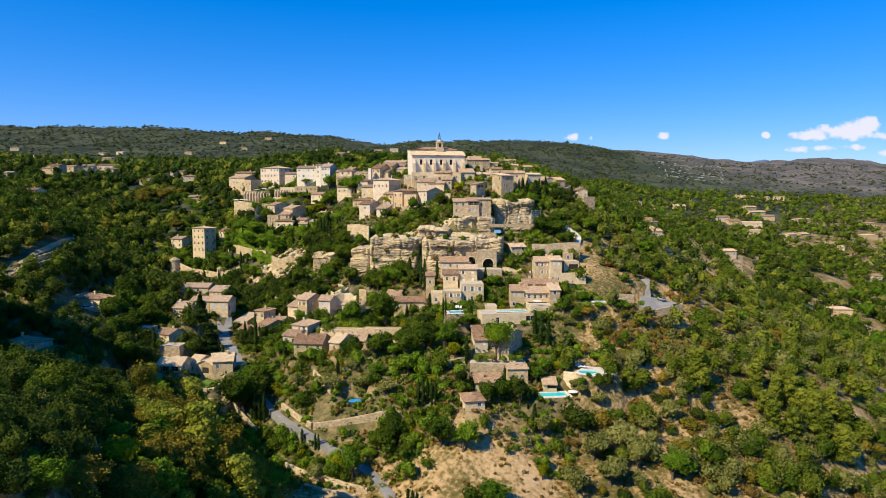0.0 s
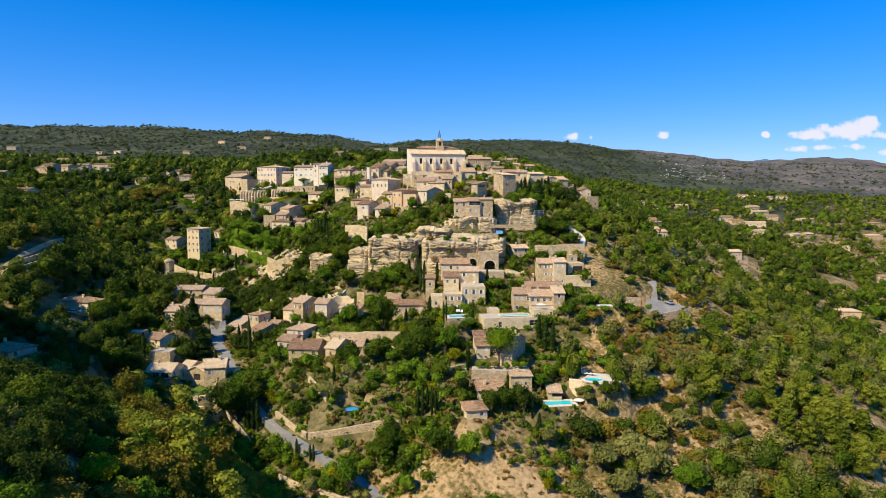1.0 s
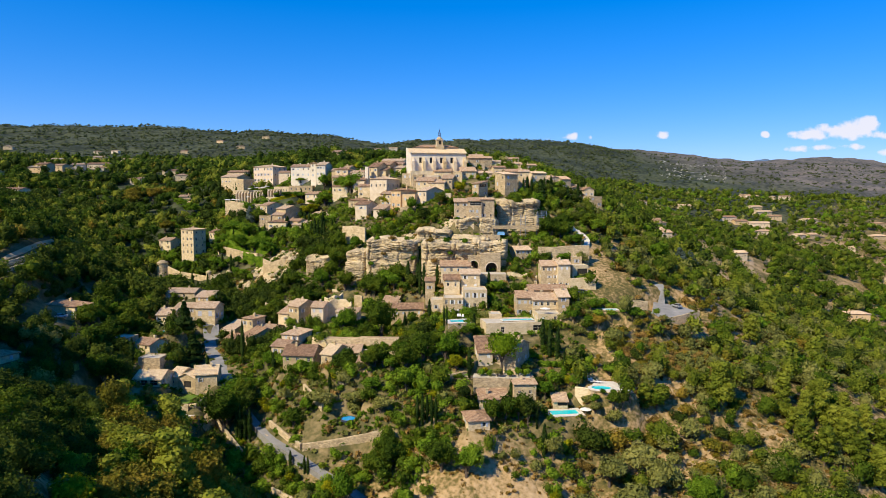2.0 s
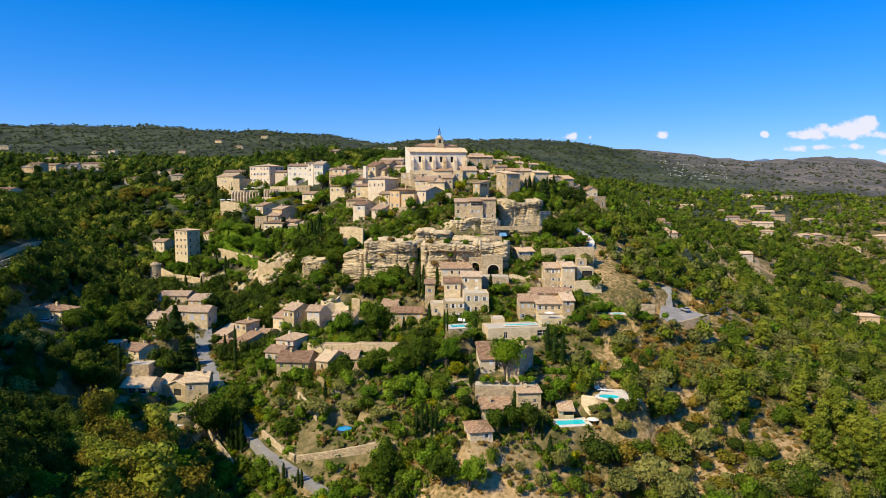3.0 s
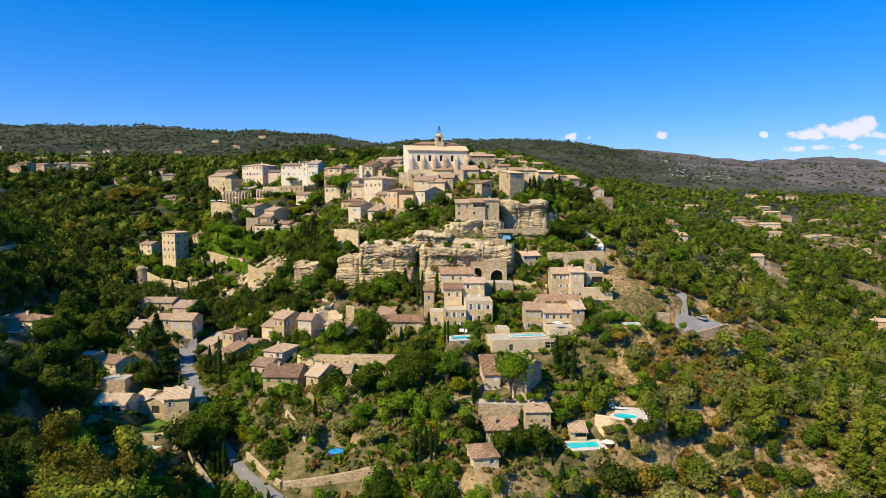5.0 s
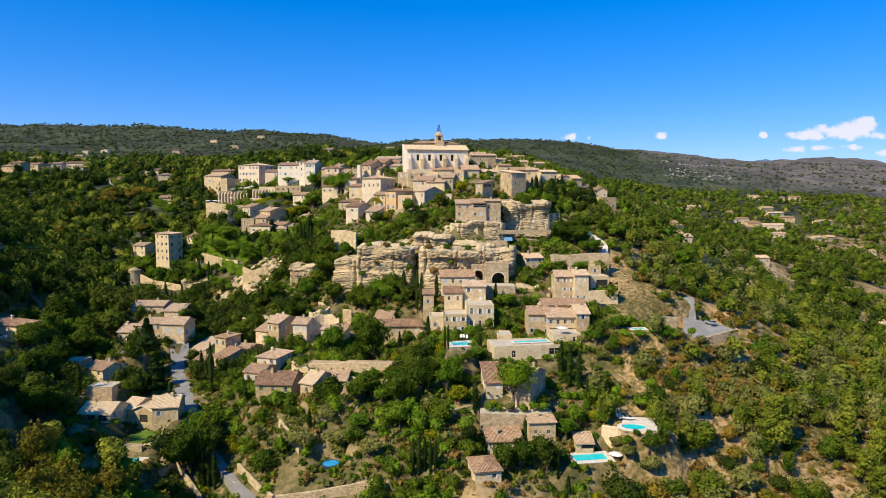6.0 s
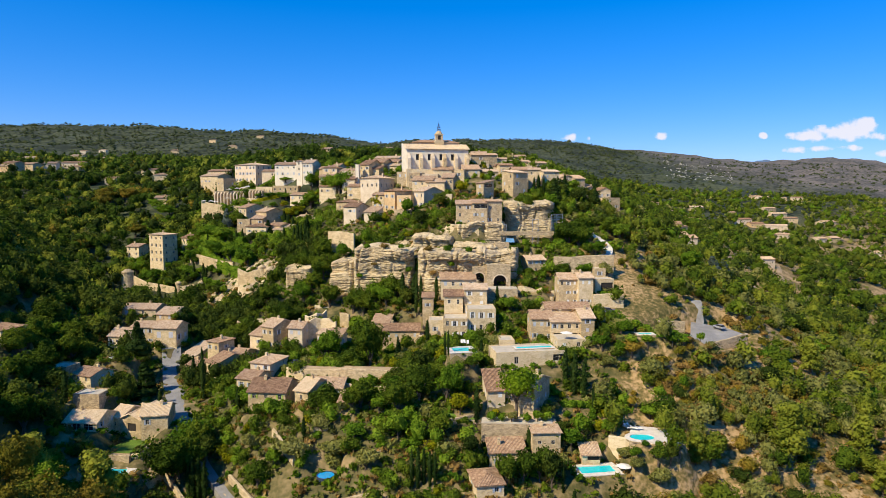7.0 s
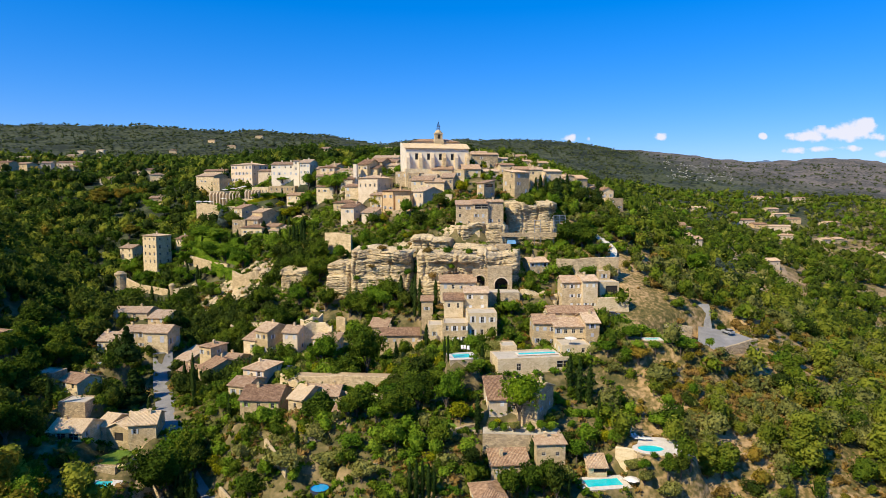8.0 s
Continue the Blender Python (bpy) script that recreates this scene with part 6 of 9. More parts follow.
def species(key, name, mat, label, height, radius, base, lobes, per, size, shape="round", thick=0.2, variants=3, category="tree"):
    made = []
    for k in range(variants):
        seed = 100 + 13 * k + len(KINDS) * 57
        if shape == "round":
            v, f = shell_arrays(seed, height, radius, base, int(lobes * per * 1.5), size * 0.72, lobes + 4, 6, 10) if lobes > 6 else shell_arrays(seed, height, radius, base, 260, size * 0.7, 7, 4, 7)
        else:
            v, f = crown_arrays(seed, height, radius, base, lobes, per, size, shape)
        made.append((arrays_mesh("crown", v, f, mat, True), trunk_shape(seed, height, max(base, 0.5), radius, thick).mesh("trunk", BARK)))
    KINDS[key] = (name, made, label, height, radius, category)


species("holm", "holm_oak", HOLM, "dark green holm oak with a dense rounded crown", 7.0, 3.4, 1.2, 12, 50, 0.66)
species("oak", "oak_tree", OAK, "green oak tree with a dense rounded crown", 7.0, 3.4, 1.2, 12, 50, 0.66)
species("green", "broadleaf_tree", GREEN, "bright green broadleaf tree with a full crown", 7.5, 3.3, 1.4, 12, 50, 0.66)
species("lime", "yellow_green_tree", LIME, "yellow-green tree with a rounded crown", 6.0, 2.9, 1.0, 11, 50, 0.6)
species("olive", "olive_tree", OLIVE, "grey-green olive tree with a loose crown", 4.2, 2.5, 0.8, 12, 60, 0.5)
species("pine", "pine_tree", PINE, "Aleppo pine with an open yellow-green crown", 9.5, 3.6, 1.6, 20, 40, 0.55, "pine")
species("umbrella", "umbrella_pine", BRIGHT, "umbrella pine with a broad bright green crown on a bare trunk", 11.0, 4.7, 3.6, 24, 84, 0.5, thick=0.3, variants=1)
species("cypress", "cypress_tree", CYPRESS, "slender dark Italian cypress", 9.0, 0.95, 0.3, 9, 46, 0.38, "cypress", 0.14, 3)
species("conifer", "dark_conifer", CYPRESS, "dark green conical conifer", 11.0, 3.6, 0.8, 22, 46, 0.7, "cone", 0.25, 2)
species("cedar", "blue_cedar", BLUISH, "blue-grey cedar with drooping boughs", 10.0, 3.4, 0.8, 22, 46, 0.7, "cone", 0.25, 2)
species("autumn", "turning_tree", AUTUMN, "tree whose leaves are turning orange-brown", 7.0, 3.2, 1.2, 12, 50, 0.66)
species("bush", "round_bush", GREEN, "low rounded green bush", 1.9, 1.3, 0.1, 6, 44, 0.36, "round", 0.06, 2, "bush")
species("dry", "dry_bush", SCRUB, "dry brownish scrub bush", 2.0, 1.5, 0.2, 6, 40, 0.4, "round", 0.06, 2, "bush")

# full-grown ones, with finer foliage
species("oak_big", "oak_tree", OAK, "large dark green oak with a broad dense crown", 7.0, 3.4, 1.0, 28, 84, 0.42, thick=0.3, variants=2)
species("green_big", "broadleaf_tree", GREEN, "large bright green broadleaf tree with a full crown", 7.5, 3.3, 1.2, 28, 84, 0.42, thick=0.3, variants=2)
species("autumn_big", "turning_tree", AUTUMN, "large tree whose yellow-green leaves are turning orange", 7.0, 3.2, 1.0, 28, 84, 0.42, thick=0.3, variants=2)
species("pine_big", "pine_tree", PINE, "tall Aleppo pine with a broad yellow-green crown", 9.5, 3.6, 1.2, 34, 60, 0.42, "pine", thick=0.3, variants=2)

FIRST = {}
PLANTED = []


def tree(key, x, y, size=1.0, wide=1.0, z=None, turn=None, group=""):
    """Plants a tree; size scales its height, wide its breadth."""
    if size * wide > 1.25 and (key.replace("holm", "oak") + "_big") in KINDS:
        key = key.replace("holm", "oak") + "_big"
    name, made, label, height, radius, category = KINDS[key]
    k = len(PLANTED) % len(made)
    g = ground(x, y) - 0.15 if z is None else z
    m = pose(x, y, g, 0, 0, (len(PLANTED) * 77) % 360 if turn is None else turn)
    if (key, k) not in FIRST:
        top = thing(name, m, label, category, group or name.replace("_", " ") + "s")
        part("trunk", made[k][1], None, top)
        part("crown", made[k][0], None, top)
        FIRST[key, k] = top
    else:
        top = copy_thing(FIRST[key, k], m)
    top.scale = (size * wide, size * wide, size)
    PLANTED.append((x, y, radius * size * wide))
    return top

# ---- trees one can tell apart ----
tree("cypress", -72.4, 240.5, 1.67, 0.55)
tree("cypress", -81.8, 257.5, 0.97, 0.85)
tree("cypress", -2.7, 279.0, 1.04, 0.99)
tree("cypress", -0.4, 280.5, 1.11, 0.84)
tree("cypress", 18.2, 269.0, 0.84, 1.04)
tree("cypress", 10.5, 231.5, 0.73, 0.99)
tree("cypress", 0.1, 228.0, 0.73, 0.65)
tree("cypress", 1.0, 224.5, 0.71, 0.65)
tree("cypress", -5.3, 253.0, 0.80, 1.13)
tree("cypress", -14.2, 245.5, 0.84, 1.03)
tree("cypress", -35.6, 210.0, 0.68, 1.13)
tree("cypress", -58.4, 229.5, 0.87, 1.00)
tree("cypress", -144.7, 428.0, 1.31, 1.84)
tree("cypress", -130.5, 343.0, 1.12, 1.07)
tree("cypress", -127.0, 341.5, 0.61, 1.29)
tree("cypress", -122.7, 335.5, 0.65, 1.18)
tree("cypress", -7.7, 194.5, 0.90, 0.77)
tree("cypress", -6.2, 193.5, 1.02, 0.73)
tree("cypress", -4.9, 194.0, 0.89, 0.77)
tree("cypress", -3.5, 193.0, 0.89, 0.77)
tree("cypress", -2.3, 192.5, 0.86, 0.72)
tree("cypress", -84.9, 239.5, 0.60, 1.25)
tree("cypress", -105.3, 226.5, 0.95, 1.14)
tree("cypress", 29.5, 335.0, 0.65, 1.18)
tree("cypress", 32.3, 334.5, 0.62, 1.24)
tree("cypress", 42.0, 337.5, 0.66, 1.38)
tree("cypress", -9.7, 275.5, 1.53, 0.66)
tree("cypress", -8.1, 275.5, 1.38, 0.66)
tree("cypress", 38.3, 214.0, 0.76, 0.57)
tree("cypress", -80.4, 376.0, 1.09, 1.08)
tree("cypress", -78.1, 373.5, 0.99, 1.18)
tree("cypress", -75.3, 372.0, 0.92, 1.11)
tree("cypress", -63.5, 350.5, 0.86, 1.26)
tree("cypress", -136.4, 387.5, 0.65, 1.42)
tree("cypress", -117.9, 352.5, 0.98, 0.84)
tree("cypress", -111.6, 347.5, 0.99, 0.95)
tree("cypress", -110.0, 346.5, 0.79, 1.02)
tree("cypress", -120.1, 336.5, 0.95, 0.81)
tree("cypress", 26.4, 191.5, 0.77, 0.63)
tree("cypress", 27.4, 184.0, 1.02, 0.93)
tree("cypress", -63.9, 209.5, 1.21, 0.82)
tree("cypress", -62.4, 209.5, 1.21, 0.82)
tree("cypress", -65.2, 210.0, 1.12, 0.79)
tree("cypress", -60.5, 208.5, 1.12, 0.79)
tree("cypress", -44.3, 193.0, 0.57, 1.11)
tree("cypress", -39.5, 189.5, 0.58, 0.92)
tree("cypress", -38.4, 189.0, 0.58, 0.92)
tree("cypress", 67.4, 171.5, 0.71, 1.02)
tree("cypress", 69.1, 213.0, 0.74, 1.08)
tree("cypress", -9.6, 166.5, 0.40, 1.38)
tree("cypress", -8.3, 166.0, 0.36, 1.51)
tree("cypress", -7.1, 165.0, 0.36, 1.51)
tree("umbrella", 18.0, 210.2, 1.30, 0.98, z=43.4)
for key, a, b, size in (("bush", 11.5, 208.6, 1.3), ("bush", 14.0, 208.2, 1.1), ("olive", 16.5, 207.8, 0.7), ("bush", 20.5, 207.6, 1.2), ("green", 23.0, 207.8, 0.45), ("bush", 25.2, 208.4, 1.3), ("oak", 25.5, 211.2, 0.5), ("bush", 21.5, 211.0, 1.0), ("lime", 12.8, 211.4, 0.4)):
    tree(key, a, b, size, 1.05, z=43.4)
for key, a, b, size in (("oak", 11.0, 205.4, 0.75), ("holm", 14.5, 205.0, 0.7), ("green", 18.0, 204.8, 0.7), ("oak", 26.5, 204.8, 0.8), ("holm", 28.6, 209.0, 0.9), ("cypress", 20.6, 205.2, 0.9)):
    tree(key, a, b, size, 1.1)
tree("cypress", 8.0, 210.5, 1.0, 0.95)
tree("lime", 3.9, 212.0, 0.96, 1.11)
tree("oak", 17.6, 192.5, 1.32, 0.81)
tree("holm", 24.0, 192.5, 1.47, 0.70)
tree("oak", 21.4, 193.5, 1.38, 0.63)
tree("oak", 13.8, 191.5, 1.26, 0.76)
tree("green", -38.6, 256.5, 1.49, 0.99)
tree("oak", -23.2, 249.5, 2.25, 0.83)
tree("oak", -29.4, 247.5, 1.14, 1.29)
tree("oak", -19.7, 216.5, 1.07, 0.99)
tree("oak", -32.5, 217.5, 1.03, 1.27)
tree("green", -46.6, 221.0, 0.80, 1.46)
tree("conifer", -101.2, 260.5, 1.11, 1.02)
tree("conifer", -93.1, 247.5, 1.03, 1.44)
tree("oak", -67.8, 218.0, 1.92, 0.75)
tree("holm", -63.7, 217.5, 1.59, 0.77)
tree("oak", 48.6, 299.5, 1.64, 1.03)
tree("conifer", 48.2, 330.5, 0.98, 1.22)
tree("lime", -29.8, 350.0, 1.29, 0.90)
tree("lime", 8.0, 341.0, 1.16, 1.11)
tree("green", -53.2, 380.5, 1.71, 1.26)
tree("green", -60.3, 387.0, 1.74, 1.01)
tree("holm", -2.2, 330.5, 1.10, 1.09)
tree("green", -15.4, 332.0, 1.13, 0.97)
tree("oak", -29.9, 331.0, 1.03, 1.10)
tree("holm", -8.9, 316.5, 1.07, 1.06)
tree("green", -32.9, 316.0, 1.06, 0.78)
tree("green", -24.5, 355.0, 0.70, 0.68)
tree("oak", -51.2, 316.0, 1.62, 0.91)
tree("green", -40.4, 311.0, 1.04, 0.97)
tree("oak", -17.3, 288.0, 1.44, 1.24)
tree("green", -25.2, 285.5, 1.33, 1.14)
tree("oak", -33.4, 286.0, 1.43, 1.15)
tree("oak", -6.7, 217.5, 1.49, 0.96)
tree("green", 0.5, 217.0, 1.48, 0.85)
tree("oak", -12.1, 213.5, 1.36, 1.03)
tree("green", -11.6, 205.5, 1.03, 0.95)
tree("oak", -2.3, 205.0, 1.19, 0.95)
tree("holm", 6.1, 199.0, 0.79, 1.05)
tree("olive", -26.4, 206.5, 1.39, 1.31)
tree("olive", -18.8, 199.5, 1.17, 1.26)
tree("olive", -31.3, 211.5, 1.12, 1.10)
tree("green", -22.3, 206.5, 0.69, 1.42)
tree("oak", -45.9, 204.0, 0.91, 1.24)
tree("green", -42.5, 206.5, 0.78, 1.01)
tree("olive", -50.4, 214.5, 1.30, 0.84)
tree("green", 22.1, 265.0, 0.82, 1.34)
tree("oak", -44.2, 278.0, 1.10, 1.03)
tree("holm", 40.7, 287.5, 0.92, 0.84)
tree("green", 22.9, 282.5, 0.74, 1.14)
tree("holm", 68.0, 314.0, 1.29, 1.29)
tree("green", 72.0, 312.0, 1.19, 1.42)
tree("oak", 55.8, 305.0, 0.93, 1.37)
tree("green", 57.8, 295.0, 0.83, 1.52)
tree("olive", 58.2, 280.0, 1.63, 0.72)
tree("cedar", 116.5, 327.5, 0.83, 1.68)
tree("cedar", 124.1, 333.5, 0.85, 1.43)
tree("green", 98.6, 307.0, 1.46, 1.14)
tree("oak", 53.9, 195.5, 1.03, 0.86)
tree("holm", 51.7, 195.0, 0.65, 1.08)
tree("olive", 48.4, 194.0, 1.13, 1.26)
tree("green", 53.1, 214.0, 0.65, 1.70)
tree("green", 34.1, 207.5, 0.78, 1.26)
tree("olive", 42.8, 215.0, 1.08, 0.76)
tree("lime", 38.1, 207.5, 0.65, 0.83)
tree("bush", 46.2, 214.5, 1.22, 0.95)
tree("bush", 39.4, 206.5, 1.64, 0.73)
tree("bush", 38.2, 213.5, 1.21, 0.77)
tree("bush", 33.6, 215.5, 1.30, 0.65)
tree("bush", 35.3, 215.5, 1.30, 0.73)
tree("olive", 15.3, 240.5, 1.14, 1.12)
tree("green", 8.7, 244.5, 0.76, 1.30)
tree("olive", 40.3, 241.5, 0.92, 0.91)
tree("olive", 53.0, 241.5, 1.15, 1.01)
tree("green", 63.9, 235.5, 0.58, 1.62)
tree("autumn", -115.7, 238.5, 0.90, 0.82)
tree("green", -54.1, 227.0, 0.99, 1.14)
tree("green", -61.1, 232.0, 1.01, 0.91)
tree("oak", -71.1, 282.5, 1.41, 1.03)
tree("oak", -77.0, 282.0, 1.12, 1.29)
tree("green", -60.6, 266.5, 0.73, 1.14)
tree("oak", -57.4, 284.0, 1.42, 1.03)
tree("oak", -68.6, 303.0, 1.23, 1.03)
tree("green", -54.1, 297.0, 1.26, 1.01)
tree("holm", -51.9, 302.0, 1.23, 1.03)
tree("green", -123.5, 365.0, 1.08, 1.36)
tree("oak", -139.9, 377.5, 1.61, 0.67)
tree("green", -100.5, 353.5, 1.22, 1.62)
tree("green", -89.3, 342.5, 1.17, 1.30)
tree("green", -109.0, 359.0, 1.24, 1.30)
tree("green", -146.6, 367.0, 0.91, 1.64)
tree("green", -157.6, 378.5, 1.13, 1.52)
tree("autumn", -8.7, 309.0, 0.63, 2.19)
tree("green", 14.5, 290.0, 0.68, 1.36)
tree("oak", 25.7, 285.5, 0.86, 0.96)
tree("holm", 21.9, 282.0, 0.56, 0.82)
tree("green", 28.9, 261.0, 0.71, 1.14)
tree("green", 22.9, 249.0, 0.49, 1.45)
tree("bush", 43.4, 285.5, 1.26, 1.22)
tree("bush", 47.2, 284.5, 1.47, 1.25)
tree("bush", 52.7, 286.5, 1.48, 1.36)
tree("green", 58.8, 286.5, 0.59, 1.55)
tree("bush", 54.3, 254.0, 1.63, 1.06)
tree("bush", 56.7, 254.0, 1.81, 1.02)
tree("bush", 64.7, 235.5, 1.31, 1.37)
tree("bush", 66.9, 234.0, 1.30, 1.19)
tree("green", 50.7, 261.5, 0.40, 1.34)
tree("oak", -138.7, 267.0, 1.05, 1.13)
tree("green", -134.5, 269.0, 0.91, 1.23)
tree("oak", -126.6, 243.5, 1.16, 1.03)
tree("green", 23.9, 282.5, 0.61, 1.19)
tree("oak", 30.2, 280.0, 0.53, 1.30)
tree("green", 32.0, 276.5, 0.41, 1.42)
tree("oak", 34.3, 325.5, 0.57, 1.82)
tree("green", 45.4, 321.0, 0.99, 1.07)
tree("oak", 52.3, 299.0, 1.21, 1.29)
tree("green", 45.9, 304.5, 1.01, 0.97)
tree("green", 30.7, 204.0, 0.76, 1.11)
tree("bush", -148.4, 456.0, 1.85, 1.17)
tree("bush", -131.3, 420.0, 2.02, 1.22)
tree("green", -119.2, 406.0, 1.03, 1.18)
tree("green", -108.7, 407.0, 0.82, 1.14)
tree("bush", -124.1, 433.5, 2.10, 0.97)
tree("green", -97.8, 412.5, 0.50, 2.84)
tree("green", -87.5, 409.0, 0.50, 2.84)
tree("lime", -75.8, 384.5, 0.87, 1.72)
tree("green", -69.2, 387.5, 0.97, 1.55)
tree("lime", -79.7, 382.5, 0.96, 1.55)
tree("green", -91.8, 427.0, 0.44, 3.41)
tree("green", -106.6, 445.5, 0.46, 3.41)
tree("green", -119.7, 455.0, 0.47, 2.27)
tree("green", -25.9, 176.0, 1.47, 0.81)
tree("green", 5.8, 176.0, 1.26, 1.06)
tree("oak", -0.7, 178.5, 1.25, 1.12)
tree("pine", 84.0, 205.0, 1.54, 1.09)
tree("pine", 113.3, 204.0, 1.53, 0.99)
tree("pine", 117.8, 195.0, 1.47, 0.99)
tree("pine", 123.1, 188.5, 1.33, 1.06)
tree("pine", 108.3, 201.5, 1.33, 0.75)
tree("pine", 60.0, 201.0, 0.94, 1.06)
tree("oak", 63.8, 201.5, 1.03, 1.13)
tree("olive", 52.8, 181.0, 2.12, 1.07)
tree("olive", 43.9, 178.5, 2.09, 1.07)
tree("olive", 56.0, 175.0, 2.23, 0.84)
tree("olive", 46.8, 170.5, 2.17, 1.12)
tree("olive", 36.9, 168.5, 1.97, 0.92)
tree("olive", 29.8, 184.0, 1.76, 0.75)
tree("green", 64.5, 171.5, 1.23, 1.14)
tree("green", 67.7, 171.5, 1.02, 1.14)
tree("green", 14.3, 160.5, 1.05, 1.45)
tree("autumn", -75.6, 181.0, 1.85, 0.96)
tree("pine", -69.2, 152.0, 1.14, 1.32)
tree("autumn", -57.9, 144.0, 1.47, 0.96)
tree("pine", -58.4, 130.0, 0.98, 1.32)
tree("autumn", -67.7, 191.0, 1.71, 0.94)
tree("green", -52.9, 141.0, 1.34, 1.28)
tree("green", -49.5, 146.5, 1.22, 0.97)
tree("autumn", -228.7, 480.5, 1.53, 1.75)
tree("autumn", -197.0, 400.5, 1.02, 1.64)
tree("oak", 76.8, 182.5, 0.70, 1.37)
tree("oak", 84.7, 191.5, 0.73, 1.37)
tree("green", -10.3, 173.0, 0.82, 1.14)
tree("lime", 27.8, 170.5, 0.76, 0.83)
tree("olive", -36.7, 177.0, 1.13, 1.12)
tree("green", -44.9, 170.5, 0.81, 1.42)
tree("oak", -14.3, 184.5, 1.41, 1.03)
tree("oak", -17.7, 184.0, 1.17, 1.24)
tree("green", -22.7, 183.0, 0.54, 1.82)
tree("bush", -44.6, 199.0, 1.5, 1.2)
tree("olive", -37.6, 206.5, 1.32, 1.40)
tree("olive", -27.3, 207.0, 1.32, 1.68)
tree("green", -69.3, 220.0, 1.57, 1.33)
tree("oak", -69.9, 215.5, 1.65, 1.03)
tree("green", -67.4, 195.5, 1.16, 1.14)
tree("lime", -30.7, 180.5, 0.81, 1.03)
tree("green", -70.5, 132.0, 1.02, 1.05)
tree("green", -60.0, 93.0, 0.91, 1.52)
tree("autumn", -57.6, 99.5, 0.95, 1.46)
tree("lime", -63.2, 119.0, 1.24, 1.18)
tree("green", -65.3, 133.5, 1.11, 1.14)
tree("pine", -67.0, 150.0, 1.13, 1.65)
tree("green", -65.5, 167.5, 1.40, 1.30)
tree("autumn", -53.2, 147.5, 1.32, 1.25)
tree("holm", -82.8, 132.0, 1.35, 1.16)
tree("holm", -84.5, 152.5, 1.36, 1.18)
tree("oak", -106.4, 210.5, 1.61, 1.03)
tree("oak", 42.6, 281.0, 0.98, 1.18)
tree("green", 50.3, 280.0, 0.78, 1.52)
tree("green", 50.2, 231.5, 0.61, 1.14)
tree("autumn", 53.3, 231.5, 0.65, 1.82)
tree("autumn", 60.8, 230.5, 0.65, 1.82)
tree("pine", -88.6, 185.5, 1.05, 1.32)
tree("green", -84.1, 182.0, 1.17, 1.26)
tree("pine", -66.7, 139.0, 0.91, 1.32)
tree("pine", -55.6, 132.0, 0.93, 1.41)
tree("lime", -50.8, 140.5, 1.25, 1.21)
tree("pine", -49.6, 155.5, 0.88, 1.32)
tree("green", -44.5, 152.5, 0.91, 1.59)
tree("oak", -46.6, 139.5, 0.71, 1.54)
tree("holm", -69.9, 212.0, 2.16, 1.03)
tree("green", -128.3, 375.9, 0.61, 1.56)
tree("green", -122.6, 370.9, 0.90, 1.04)
tree("green", -117.4, 366.9, 0.85, 1.09)
tree("green", -112.9, 364.4, 0.81, 1.14)
tree("green", -108.6, 362.4, 0.77, 1.19)
tree("green", -104.5, 360.9, 0.73, 1.25)
tree("green", -100.5, 359.4, 0.69, 1.32)
tree("green", -96.1, 356.9, 0.65, 1.39)
tree("green", -91.9, 354.4, 0.61, 1.47)
tree("green", -123.8, 369.4, 0.56, 1.52)
tree("green", -117.9, 364.9, 0.63, 1.34)
tree("green", -112.4, 361.4, 0.44, 1.89)
tree("green", -107.6, 359.4, 0.51, 1.62)
tree("green", -102.8, 357.4, 0.58, 1.42)
tree("green", -98.0, 354.9, 0.64, 1.26)
tree("green", -92.9, 351.4, 0.46, 1.75)
tree("green", -167.7, 387.4, 0.71, 1.14)
tree("green", -163.8, 387.4, 0.75, 1.08)
tree("green", -159.7, 386.9, 0.79, 1.02)
tree("green", -155.3, 385.9, 0.51, 1.57)
tree("green", -150.1, 382.9, 0.55, 1.46)
tree("green", -144.3, 378.4, 0.58, 1.36)
tree("green", -135.0, 366.4, 0.52, 1.62)
tree("green", -129.6, 362.9, 0.62, 1.34)
tree("green", -123.9, 358.4, 0.72, 1.14)
tree("green", -118.7, 354.9, 0.50, 1.62)
tree("green", -114.2, 352.9, 0.60, 1.34)
tree("green", -109.5, 350.4, 0.70, 1.14)
tree("green", -104.7, 347.4, 0.49, 1.62)
tree("oak", -143.4, 346.9, 1.15, 1.99)
tree("holm", -111.1, 327.9, 1.39, 1.13)
tree("oak", -147.3, 393.4, 1.30, 0.89)
tree("cedar", -111.1, 380.4, 1.10, 0.93)
tree("autumn", -227.1, 488.9, 1.77, 1.37)
tree("autumn", -217.2, 492.4, 1.56, 1.56)
tree("autumn", -177.1, 419.4, 1.21, 1.43)
tree("autumn", -205.2, 497.9, 1.24, 1.19)
tree("green", -118.5, 374.9, 1.14, 1.89)
tree("green", -107.7, 368.4, 1.05, 2.03)
tree("lime", -75.2, 376.4, 1.05, 1.13)
tree("oak", -103.7, 378.4, 1.36, 1.25)
tree("conifer", -143.1, 424.9, 1.50, 0.49)
tree("green", -169.6, 448.4, 1.17, 1.82)
tree("green", -185.8, 469.4, 1.09, 1.76)
tree("green", -105.2, 416.5, 0.46, 1.65)
tree("green", -97.6, 412.0, 0.46, 1.86)
tree("green", -90.7, 409.5, 0.46, 1.86)
tree("green", -84.5, 409.5, 0.46, 1.86)
tree("cypress", -102.9, 414.0, 0.49, 1.35)
tree("cypress", -87.6, 409.5, 0.48, 1.35)
tree("green", -101.9, 405.0, 0.49, 1.70)
tree("green", -92.6, 399.0, 0.48, 1.70)
